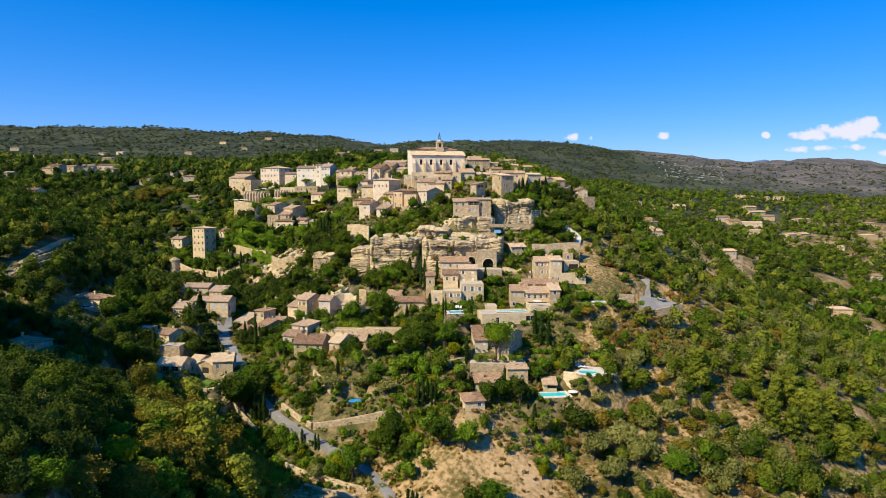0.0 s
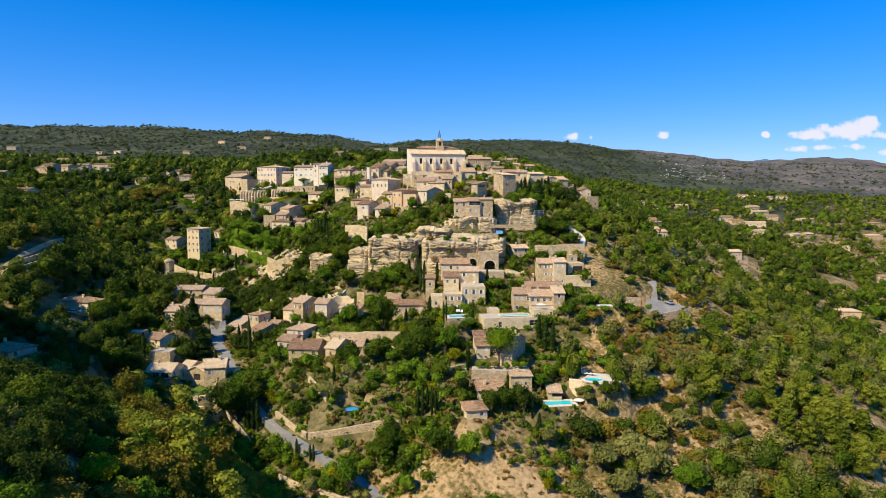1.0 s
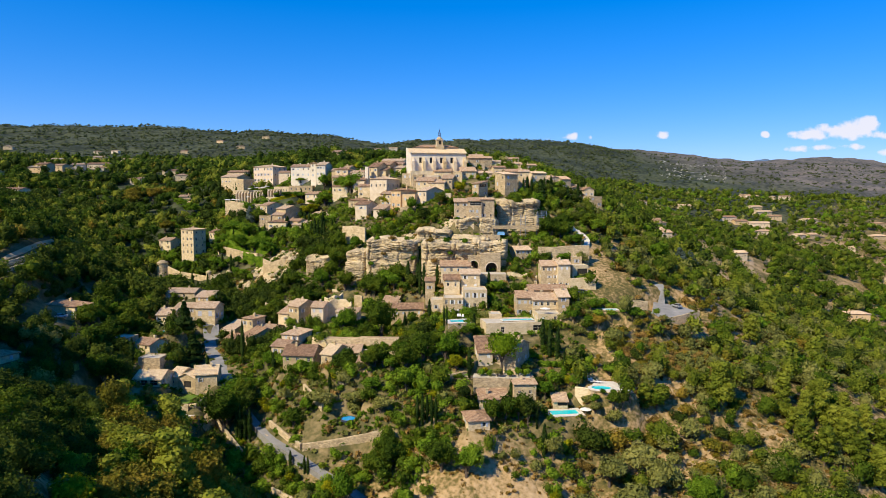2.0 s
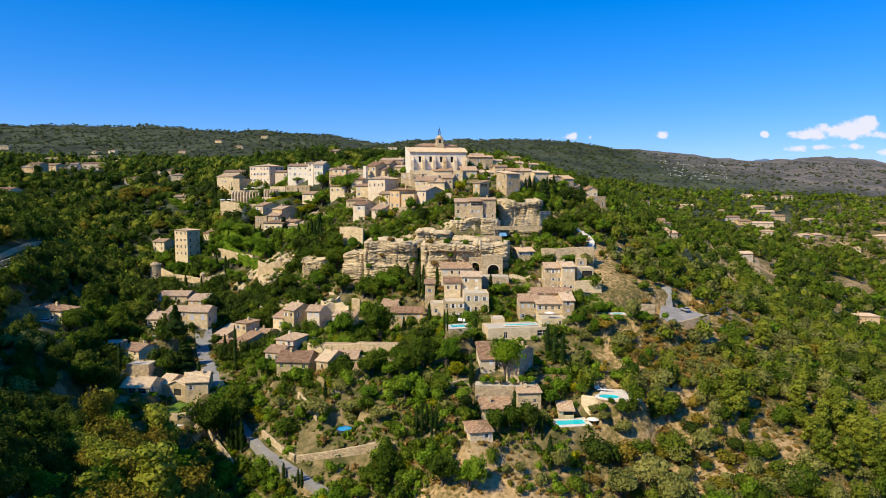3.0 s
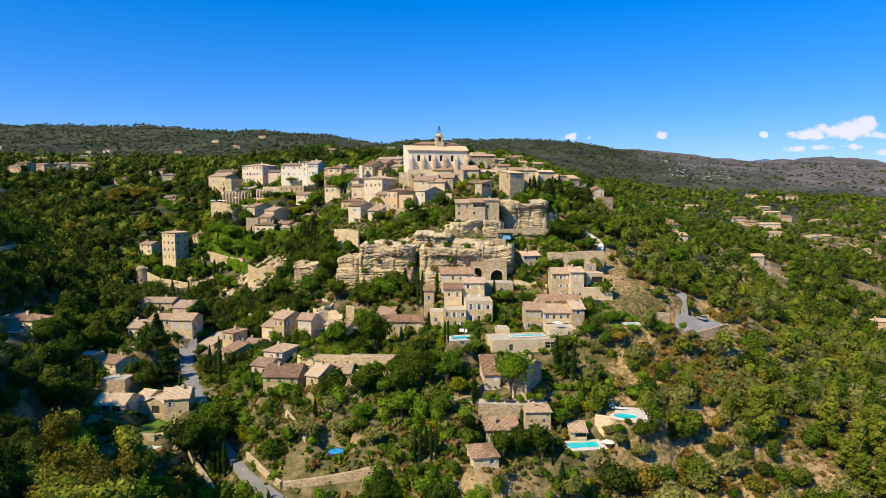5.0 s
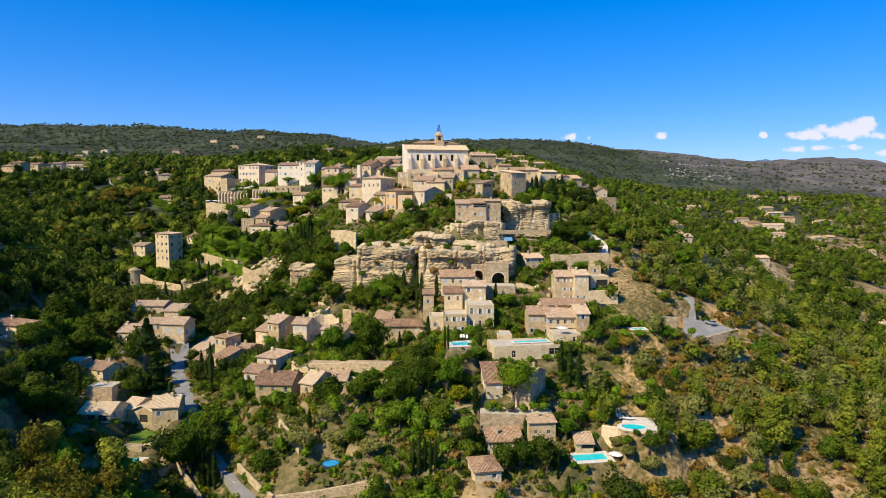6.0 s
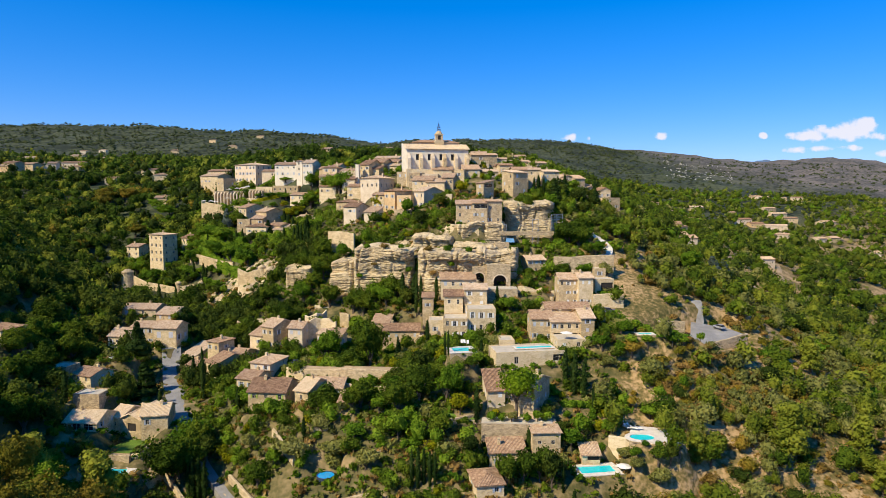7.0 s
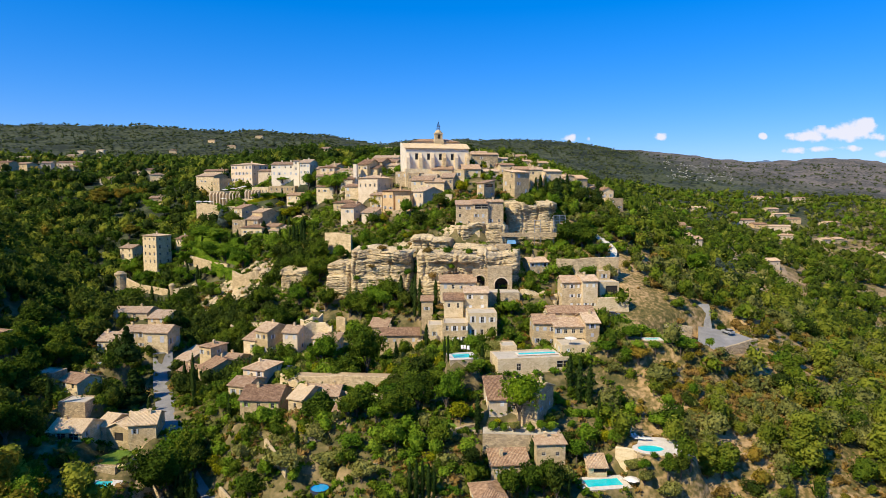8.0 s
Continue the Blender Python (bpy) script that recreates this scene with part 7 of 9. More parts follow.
tree("lime", -84.1, 395.0, 0.60, 1.72)
tree("green", -79.4, 394.0, 0.40, 1.82)
tree("green", -75.2, 418.5, 1.27, 0.98)
tree("oak", -70.8, 418.5, 1.46, 0.84)
tree("oak", 6.7, 223.0, 0.58, 1.32)
tree("bush", 3.8, 222.5, 1.13, 1.36)
tree("green", 8.7, 223.5, 0.48, 1.36)
tree("bush", -0.2, 227.5, 1.17, 1.17)
tree("cypress", 33.1, 224.6, 1.10, 1.05)
tree("cypress", 34.8, 220.8, 1.22, 0.98)
tree("cypress", 37.2, 219.6, 1.18, 1.00)
tree("olive", 42.6, 200.5, 0.95, 1.05)
tree("bush", 44.5, 196.0, 1.07, 1.12)
tree("oak", 48.8, 195.0, 0.72, 1.08)
tree("bush", 41.2, 204.0, 1.00, 1.17)
tree("green", 37.9, 204.0, 0.37, 1.24)
tree("olive", 43.7, 195.0, 0.85, 1.12)
tree("green", 52.7, 240.5, 0.64, 1.52)
tree("green", 57.9, 244.0, 0.56, 1.57)
tree("bush", 65.2, 232.5, 1.45, 1.22)
tree("bush", 53.5, 232.5, 1.29, 1.55)
tree("bush", 58.2, 232.5, 1.29, 1.55)
tree("bush", 68.3, 232.5, 1.13, 1.36)
tree("olive", 46.9, 230.5, 1.01, 1.08)
tree("green", 44.9, 232.0, 0.57, 1.38)
tree("bush", 34.9, 211.0, 1.12, 1.00)
tree("bush", 37.9, 212.0, 1.13, 1.10)
tree("lime", 41.6, 213.0, 0.41, 1.72)
tree("bush", 30.9, 212.0, 1.13, 0.91)

tree("autumn", -95.5, 203.5, 0.9, 1.1)
tree("oak", -100.5, 207.0, 0.9, 1.0)
tree("green", -92.5, 198.0, 0.95, 1.1)
tree("autumn", -89.0, 194.5, 0.9, 1.1)
tree("oak", -94.0, 209.0, 0.55, 1.1)
tree("holm", -104.0, 213.0, 0.7, 1.0)
tree("bush", -89.6, 213.4, 1.3, 1.1)
for a, b, key in ((79, 239, "dry"), (84, 241, "dry"), (75, 237, "bush"), (88, 243, "dry"), (93, 245, "dry"), (98, 248, "dry")):
    tree(key, a, b, 1.2, 1.1)
for a, b, size in ((50.2, 350.0, 0.9), (54.0, 341.0, 1.0), (58.5, 335.0, 0.95), (66.5, 352.0, 1.0), (46.5, 332.5, 0.8), (68.0, 341.0, 1.0), (61.5, 346.0, 0.9), (72.0, 360.0, 0.9), (47.5, 311.0, 1.0), (54.5, 313.0, 1.15), (64.5, 316.0, 1.0), (60.0, 325.0, 0.9)):
    tree("holm", a, b, size, 1.15)
for a, b, size in ((40.5, 338.0, 0.8), (42.4, 337.5, 0.95), (44.6, 337.0, 0.85), (52.0, 344.0, 0.9), (56.0, 348.0, 1.0), (63.0, 338.0, 0.9), (70.0, 347.0, 1.0), (74.5, 368.0, 0.9)):
    tree("cypress", a, b, size, 1.2)
for a, b in ((44.0, 197.4), (46.5, 196.9), (49.5, 196.7), (52.5, 196.6)):
    tree("bush", a, b, 0.9, 1.1)
for key, a, b, size in (("oak", -11.0, 230.0, 1.15), ("holm", -6.0, 231.5, 1.0), ("oak", -3.0, 224.5, 1.0), ("holm", -8.5, 225.0, 1.1), ("green", -14.0, 222.0, 0.9), ("oak", -5.0, 218.5, 1.0), ("holm", -10.0, 217.0, 0.9), ("green", -17.0, 214.5, 0.8), ("oak", -24.0, 214.0, 0.9)):
    tree(key, a, b, size, 1.1)
for k, (a, b) in enumerate(((-78.0, 165.2), (-70.9, 159.0), (-76.5, 189.3), (-62.4, 148.9), (-64.9, 142.0), (-61.3, 126.2), (-58.8, 133.9), (-56.8, 144.6), (-52.7, 127.7), (-54.7, 119.0), (-50.4, 139.4), (-55.2, 155.4), (-44.9, 136.1), (-55.8, 112.2), (-69.6, 186.8))):
    tree(("autumn", "autumn", "pine", "autumn", "green")[k % 5], a, b, 1.5 + 0.13 * (k % 4), 1.05)
for k, (a, b) in enumerate(((87.6, 212.5), (114.6, 207.9), (115.5, 198.5), (103.6, 198.6), (119.9, 193.0), (108.0, 190.1), (122.9, 190.7), (131.7, 201.1), (106.8, 211.1), (124.0, 207.8), (127.7, 203.5), (102.8, 191.3), (145.3, 219.6), (112.3, 244.3))):
    tree("pine", a, b, 0.95 + 0.12 * (k % 3), 1.0)
for a, b, size in ((-147.0, 370.5, 0.6), (-142.5, 369.0, 0.65), (-138.0, 371.5, 0.7), (-151.5, 373.5, 0.6)):
    tree("green", a, b, size, 1.0)
tree("holm", -112.5, 334.0, 1.25, 1.0)
for key, a, b, size in (("holm", -48.0, 305.0, 1.5), ("holm", -55.0, 313.0, 1.4), ("holm", -43.0, 290.5, 1.3), ("oak", -29.5, 284.0, 1.35), ("oak", -62.0, 318.0, 1.2), ("holm", -67.0, 321.0, 1.1), ("green", -21.0, 283.0, 1.2), ("holm", -13.5, 281.0, 1.1), ("cypress", -15.0, 283.0, 1.3), ("cypress", -11.0, 282.0, 1.2)):
    tree(key, a, b, size, 1.0)
# shrubs rooted in the clefts and along the brink of the cliff
for key, a, b, c, size in (("bush", -31.5, 291.2, 68.5, 1.2), ("dry", -26.0, 290.3, 73.2, 1.0), ("bush", -20.5, 289.4, 64.5, 1.5), ("bush", -13.2, 288.1, 71.0, 1.3), ("dry", -4.0, 283.2, 70.5, 1.2), ("bush", 3.0, 282.3, 74.0, 1.1), ("bush", -29.0, 293.5, 79.2, 1.3), ("dry", -22.0, 292.5, 79.3, 1.4), ("bush", -16.0, 291.5, 79.4, 1.2), ("dry", -6.0, 286.5, 78.8, 1.4), ("bush", 1.5, 285.6, 78.8, 1.5), ("bush", 9.0, 285.0, 78.7, 1.3)):
    tree(key, a, b, size, 1.1, z=c - 0.5)
for k in range(13):
    tree(("green", "oak", "green", "holm")[k % 4], -127.0 + 2.5 * k, 361.5 - 2.55 * k - (k % 2) * 2.5, 0.62 + 0.07 * (k % 3), 1.15)
for a, b, size in ((-124.0, 262.0, 1.7), (-129.0, 269.0, 1.6), (-119.5, 238.0, 1.5), (-128.0, 252.0, 1.5), (-113.0, 234.5, 1.1), (-134.0, 259.0, 1.5), (-140.0, 272.0, 1.5), (-127.0, 240.0, 1.4)):
    tree("holm", a, b, size, 1.05)
for a, b, size in ((-67.9, 342.5, 0.9), (-65.6, 340.0, 1.1), (-63.6, 338.0, 1.0), (-61.6, 337.0, 1.15), (-59.7, 333.5, 0.95), (-74.5, 350.6, 0.8), (-56.0, 335.7, 0.8), (-101.0, 363.5, 0.8), (-97.5, 362.0, 0.9), (-117.0, 369.0, 0.75), (-106.0, 356.0, 0.6), (-47.3, 321.3, 0.8)):
    tree("cypress", a, b, size, 0.95)
for key, a, b, size in (("holm", -131.0, 366.0, 0.7), ("oak", -120.0, 361.0, 0.7), ("holm", -104.0, 365.0, 0.8), ("holm", -93.0, 360.0, 0.9), ("oak", -86.0, 352.0, 1.0), ("holm", -70.0, 333.0, 1.0), ("holm", -56.0, 326.0, 1.1), ("oak", -64.0, 322.0, 0.9), ("conifer", -86.0, 366.0, 0.8)):
    tree(key, a, b, size, 1.1)
tree("oak", 91.5, 277.5, 0.75, 1.1)
tree("holm", 83.5, 273.0, 0.7, 1.1)
tree("oak", 94.0, 270.5, 0.75, 1.1)
tree("autumn", 98.5, 263.5, 0.6, 1.0)
for k in range(9):
    tree("cypress", -149.0 + 3.3 * k, 367.0 - 1.5 * k + (k % 2) * 5.0, 0.42 + 0.06 * (k % 3), 1.0)
for k in range(6):
    tree("bush", -144.0 + 4.2 * k, 371.0 - 2.0 * k, 1.1, 1.2)

# ---- roads, walls, pools and garden things ----


def smooth_line(points, step=2.0):
    """Points along a soft curve through the given ones."""
    got = []
    n = len(points)
    p = [np.array(q, float) for q in points]
    for i in range(n - 1):
        a, b, c, d = p[max(i - 1, 0)], p[i], p[i + 1], p[min(i + 2, n - 1)]
        k = max(2, int(np.linalg.norm((c - b)[:2]) / step))
        got.extend(cubic(a, b, c, d, t) for t in np.arange(k) / k)
    got.append(p[-1])
    return got


def ribbon(name, points, width, mat, label, category, lift=0.25, thick=0.6, kind="structure", drape=False):
    """A strip laid along the ground, with kerbed edges."""
    line = smooth_line(points)
    rings = []
    for i, q in enumerate(line):
        d = line[min(i + 1, len(line) - 1)] - line[max(i - 1, 0)]
        n = np.array([-d[1], d[0]]) / math.hypot(d[0], d[1])
        l, r = q[:2] + n * width / 2, q[:2] - n * width / 2
        z = max(ground(*q[:2]), (ground(*l) + ground(*r)) / 2) + lift
        zl, zr = (ground(*l) + lift, ground(*r) + lift) if drape else (z, z)
        rings.append([(l[0], l[1], zl - thick - 2), (r[0], r[1], zr - thick - 2), (r[0], r[1], zr), (q[0], q[1], max(z, (zl + zr) / 2) + 0.06 if not drape else max(ground(*q[:2]) + lift, (zl + zr) / 2) + 0.06), (l[0], l[1], zl)])
        CLEAR.append((q[0], q[1], width / 2 + 0.6))
    return solid(name, Shape().rings(rings), mat, label, category, kind)


def road(points, width, label):
    return ribbon("road", points, width, ASPHALT, label, "road")


def track(points, width, label="pale dirt track across the slope"):
    for q in smooth_line(points, 3.0):
        for k in (0.0, 4.0, 9.0):
            CLEAR.append((q[0], q[1] - k, 3.8))
    return ribbon("dirt_track", points, width, DIRT, label, "track", 0.15, drape=True)


def stone_wall(points, height, label, thick=0.7):
    """A free-standing or retaining wall; the points are along its top."""
    line = smooth_line(points, 1.5)
    rng = random.Random(int(points[0][0] * 10 + points[0][1]))
    rings = []
    for i, q in enumerate(line):
        d = line[min(i + 1, len(line) - 1)] - line[max(i - 1, 0)]
        n = np.array([-d[1], d[0]]) / max(1e-6, math.hypot(d[0], d[1])) * thick / 2
        z = q[2] + rng.uniform(-0.10, 0.10) + (rng.choice((-0.8, -0.3, 0.0, 0.2)) if "ruin" in label else 0.0)
        low = min(z - height, ground(q[0], q[1]) - 0.5)
        rings.append([(q[0] + n[0] * 1.3, q[1] + n[1] * 1.3, low), (q[0] - n[0] * 1.3, q[1] - n[1] * 1.3, low), (q[0] - n[0], q[1] - n[1], z - 0.15), (q[0] - n[0] * 0.7, q[1] - n[1] * 0.7, z), (q[0] + n[0] * 0.7, q[1] + n[1] * 0.7, z), (q[0] + n[0], q[1] + n[1], z - 0.15)])
        CLEAR.append((q[0], q[1] - 1.0, 1.5))
        if height > 2.3:
            CLEAR.append((q[0], q[1] - 4.0, 3.0 if height > 4 else 2.2))
        if height > 6.8:
            CLEAR.append((q[0] + 1.5, q[1] - 8.5, 3.4))
        if height > 8.2:
            CLEAR.append((q[0] + 2.5, q[1] - 13.5, 3.0))
    return solid("stone_wall", Shape().rings(rings), RUBBLE if height < 4.2 else STONE, label, "wall", "", "garden and rampart walls")


def buttress_wall(x, y, z, w, h, n, turn=0.0):
    """A terrace wall stiffened by a row of piers, with a coping."""
    t = thing("terrace_wall", pose(x, y, z, 0, 0, turn), "pale terrace wall with a close row of buttresses", "wall", "buttressed walls")
    part("masonry", Shape().box(0, 0, -5, w, 0.9, h), RUBBLE, t)
    part("coping", Shape().box(-0.1, -0.12, h, w + 0.1, 1.0, h + 0.25), PLASTER, t)
    for k in range(n):
        a = (k + 0.5) * w / n
        s = Shape().box(a - 0.3, -2.0, -5, a + 0.3, 0.0, h * 0.72)
        s.poly((a - 0.3, -2.0, h * 0.72), (a + 0.3, -2.0, h * 0.72), (a + 0.3, 0, h * 0.95), (a - 0.3, 0, h * 0.95))
        s.poly((a - 0.3, -2.0, h * 0.72), (a - 0.3, 0, h * 0.95), (a - 0.3, 0, h * 0.72)).poly((a + 0.3, -2.0, h * 0.72), (a + 0.3, 0, h * 0.72), (a + 0.3, 0, h * 0.95))
        part("buttress", s, PLASTER, t)
    ca, sa = math.cos(radians(turn)), math.sin(radians(turn))
    for k in range(max(2, int(w / 3))):
        a = (k + 0.5) * 3
        CLEAR.append((x + ca * a + sa * 3, y + sa * a - ca * 3, 3.2))


def hedge(points, width, height, mat=None, label="clipped bright green garden hedge"):
    """A clipped row of shrubs along a line, with rounded shoulders and a skin of leaf sprays."""
    mat = mat or GREEN
    line = smooth_line([(a, b, 0.0) for a, b in points], 1.0)
    rng = np.random.RandomState(int(abs(points[0][0]) * 10))
    arch = [(-0.5, -0.3), (-0.5, 0.55), (-0.42, 0.85), (-0.2, 0.98), (0.2, 0.98), (0.42, 0.85), (0.5, 0.55), (0.5, -0.3)]
    rings, tips, ways = [], [], []
    for i, q in enumerate(line):
        d = line[min(i + 1, len(line) - 1)] - line[max(i - 1, 0)]
        n = np.array([-d[1], d[0]]) / math.hypot(d[0], d[1])
        g, k = ground(q[0], q[1]), rng.uniform(0.85, 1.12)
        ring = []
        for a, b in arch:
            e = a * width * k * rng.uniform(0.9, 1.08)
            ring.append((q[0] + n[0] * e, q[1] + n[1] * e, g + b * height * k * rng.uniform(0.94, 1.05)))
        rings.append(ring)
        for a, b in arch[1:7]:
            for j in range(11):
                f = rng.uniform(-0.5, 0.5, 2)
                tips.append((q[0] + n[0] * a * width * k + f[0], q[1] + n[1] * a * width * k + f[1], g + min(1.0, b + rng.uniform(-0.3, 0.1)) * height * k))
                ways.append((n[0] * a, n[1] * a, b * 0.5))
        CLEAR.append((q[0], q[1], width / 2 + 0.5))
    v, f = cards(np.array(tips), np.array(ways), 0.40, rng, 0.55)
    body = Shape().rings(rings)
    top = thing("hedge", pose(0, 0, 0), label, "hedge", "garden hedges")
    part("leaves", arrays_mesh("leaves", v, f, mat), None, top)
    part("body", body, mat, top)


def turret(x, y, low, high, r):
    t = thing("turret", pose(x, y, low), "small round stone turret on the rampart", "turret", "rampart turrets")
    h = high - low
    part("drum", Shape().tube(0, 0, [(-3, r * 1.1), (h * 0.5, r), (h - 0.8, r * 0.97), (h - 0.6, r * 1.06), (h, r * 1.06)], 16), STONE, t)
    part("cap", Shape().tube(0, 0, [(h, r * 0.9), (h + r * 0.3, r * 0.55), (h + r * 0.45, 0.1)], 16), RUBBLE, t)
    CLEAR.append((x, y - 1, r + 1.5))


def lounger(x, y, z, turn, colour=CANVAS):
    t = thing("sun_lounger", pose(x, y, z, 0, 0, turn), "pale canvas sun lounger beside the pool", "lounger", "sun loungers")
    part("frame", Shape().box(-0.33, -0.95, 0.25, 0.33, 0.95, 0.32), CANVAS, t)
    part("mattress", Shape().box(-0.31, -0.93, 0.32, 0.31, 0.35, 0.42, 0.03), colour, t)
    part("backrest", Shape().rings([[(-0.31, 0.35, 0.34), (0.31, 0.35, 0.34), (0.31, 0.35, 0.44), (-0.31, 0.35, 0.44)], [(-0.31, 0.95, 0.80), (0.31, 0.95, 0.80), (0.31, 0.90, 0.90), (-0.31, 0.90, 0.90)]]), colour, t)
    for a, b in ((-0.28, -0.85), (0.28, -0.85), (-0.28, 0.8), (0.28, 0.8)):
        part("leg", Shape().box(a - 0.03, b - 0.03, 0, a + 0.03, b + 0.03, 0.25), METAL, t)


def parasol(x, y, z, r=1.6, h=2.5, colour=CANVAS, open_=True, label="open cream canvas parasol on a terrace"):
    t = thing("parasol", pose(x, y, z), label, "parasol", "parasols")
    part("pole", Shape().tube(0, 0, [(0, 0.04), (h, 0.03)], 6), METAL, t)
    part("base", Shape().tube(0, 0, [(0, 0.3), (0.08, 0.28)], 10), METAL, t)
    levels = [(h - 0.45, r), (h - 0.2, r * 0.55), (h, 0.05)] if open_ else [(h - 1.4, 0.16), (h - 0.7, 0.2), (h, 0.04)]
    part("canopy", Shape().tube(0, 0, levels, 8), colour, t)


def pool(x, y, z, w, d, turn=0.0, oval=False, deck=1.6, water=WATER, label="turquoise swimming pool with a pale paved deck", deep=2.0):
    """A pool let into its deck: the rim, the water and the paving round it."""
    t = thing("swimming_pool", pose(x, y, z, 0, 0, turn), label, "pool", "swimming pools")
    n = 32 if oval else 4

    def ring(a, b, h):
        if oval:
            return [(a * math.cos(6.2832 * k / n), b * math.sin(6.2832 * k / n), h) for k in range(n)]
        return [(-a, -b, h), (a, -b, h), (a, b, h), (-a, b, h)]

    a, b = w / 2, d / 2
    part("deck_wall", Shape().rings([ring(a + deck - 0.05, b + deck - 0.05, -deep), ring(a + deck - 0.05, b + deck - 0.05, -0.12)], False), RUBBLE, t, "rubble wall under the deck")
    part("deck", Shape().rings([ring(a + deck, b + deck, -0.12), ring(a + deck, b + deck, 0.0), ring(a + 0.35, b + 0.35, 0.02), ring(a + 0.35, b + 0.35, -0.1)], False), PAVING, t)
    part("coping", Shape().rings([ring(a + 0.36, b + 0.36, -0.1), ring(a + 0.36, b + 0.36, 0.08), ring(a, b, 0.08), ring(a, b, -1.0)], False), PAVING, t, "pale stone coping")
    part("water", Shape().rings([ring(a, b, -1.0), ring(a, b, -0.12)]), water, t, "clear turquoise water" if water is WATER else "bright blue water")
    CLEAR.append((x, y, max(a, b) + deck + 1.6))
    CLEAR.append((x - a - 3.5, y - b - 3, 4.0))
    CLEAR.append((x, y - b - deck - 2, max(2.5, a * 0.8)))


def car(x, y, z, turn, paint, label):
    t = thing("parked_car", pose(x, y, z, 0, 0, turn), label, "car", "parked cars")
    def ring(zz, x0, x1, w):
        return [(x0, -w, zz), (x1, -w, zz), (x1, w, zz), (x0, w, zz)]
    part("body", Shape().rings([ring(0.25, -1.95, 1.95, 0.78), ring(0.45, -2.1, 2.1, 0.86), ring(0.8, -2.1, 2.05, 0.86), ring(0.92, -1.95, 1.9, 0.80)]), paint, t)
    cabin = part("cabin", Shape().rings([ring(0.92, -1.7, 1.0, 0.76), ring(1.38, -1.25, 0.35, 0.62)]), GLASS, t, "dark car windows")
    part("roof", Shape().rings([ring(1.38, -1.27, 0.37, 0.63), ring(1.45, -1.1, 0.2, 0.55)]), paint, cabin)
    for a in (-1.3, 1.3):
        for b in (-0.85, 0.85):
            wheel = part("wheel", Shape().rings([[(a + 0.32 * math.cos(6.2832 * k / 12), b + c, 0.32 + 0.32 * math.sin(6.2832 * k / 12)) for k in range(12)] for c in (-0.1, 0.1)]), DARK, t)
            part("rim", Shape().rings([[(a + 0.2 * math.cos(6.2832 * k / 10), b + c, 0.32 + 0.2 * math.sin(6.2832 * k / 10)) for k in range(10)] for c in (-0.11, 0.11)]), METAL, wheel)


def slab(name, points, z, mat, label, category, thick=2.5, kind="structure"):
    """A level plate with the given outline, on a rubble footing."""
    foot = [[(a, b, z - thick) for a, b in points], [(a, b, z - 0.2) for a, b in points]]
    ring = [[(a, b, z - 0.2) for a, b in points], [(a, b, z) for a, b in points]]
    cx, cy = sum(p[0] for p in points) / len(points), sum(p[1] for p in points) / len(points)
    for a, b in points:
        for f in (0.3, 0.65, 0.95):
            CLEAR.append((cx + (a - cx) * f, cy + (b - cy) * f, 2.0))
    CLEAR.append((cx, cy, 3.0))
    plate = solid(name, Shape().rings(ring), mat, label, category, kind)
    part("footing", Shape().rings(foot), RUBBLE, plate)
    return plate


def sloped(name, points, mat, label, category, thick=2.5):
    """A plate whose corners lie at different heights."""
    plate = solid(name, Shape().rings([[(a, b, c - 0.2) for a, b, c in points], [(a, b, c) for a, b, c in points]]), mat, label, category, "structure")
    part("footing", Shape().rings([[(a, b, c - thick) for a, b, c in points], [(a, b, c - 0.2) for a, b, c in points]]), RUBBLE, plate)
    cx, cy = sum(p[0] for p in points) / len(points), sum(p[1] for p in points) / len(points)
    for a, b, c in points:
        for f in (0.25, 0.6, 0.95):
            CLEAR.append((cx + (a - cx) * f, cy + (b - cy) * f - 1.0, 2.4))
    return plate


SILVER = material("silver_car_paint", three((0.40, 0.41, 0.42), (0.5, 0.51, 0.52), (0.56, 0.57, 0.58)), 1, 0.3, 0, metal=0.5)
NAVY = material("dark_blue_car_paint", three((0.03, 0.04, 0.08), (0.045, 0.06, 0.11), (0.06, 0.08, 0.14)), 1, 0.3, 0, spec=0.5)


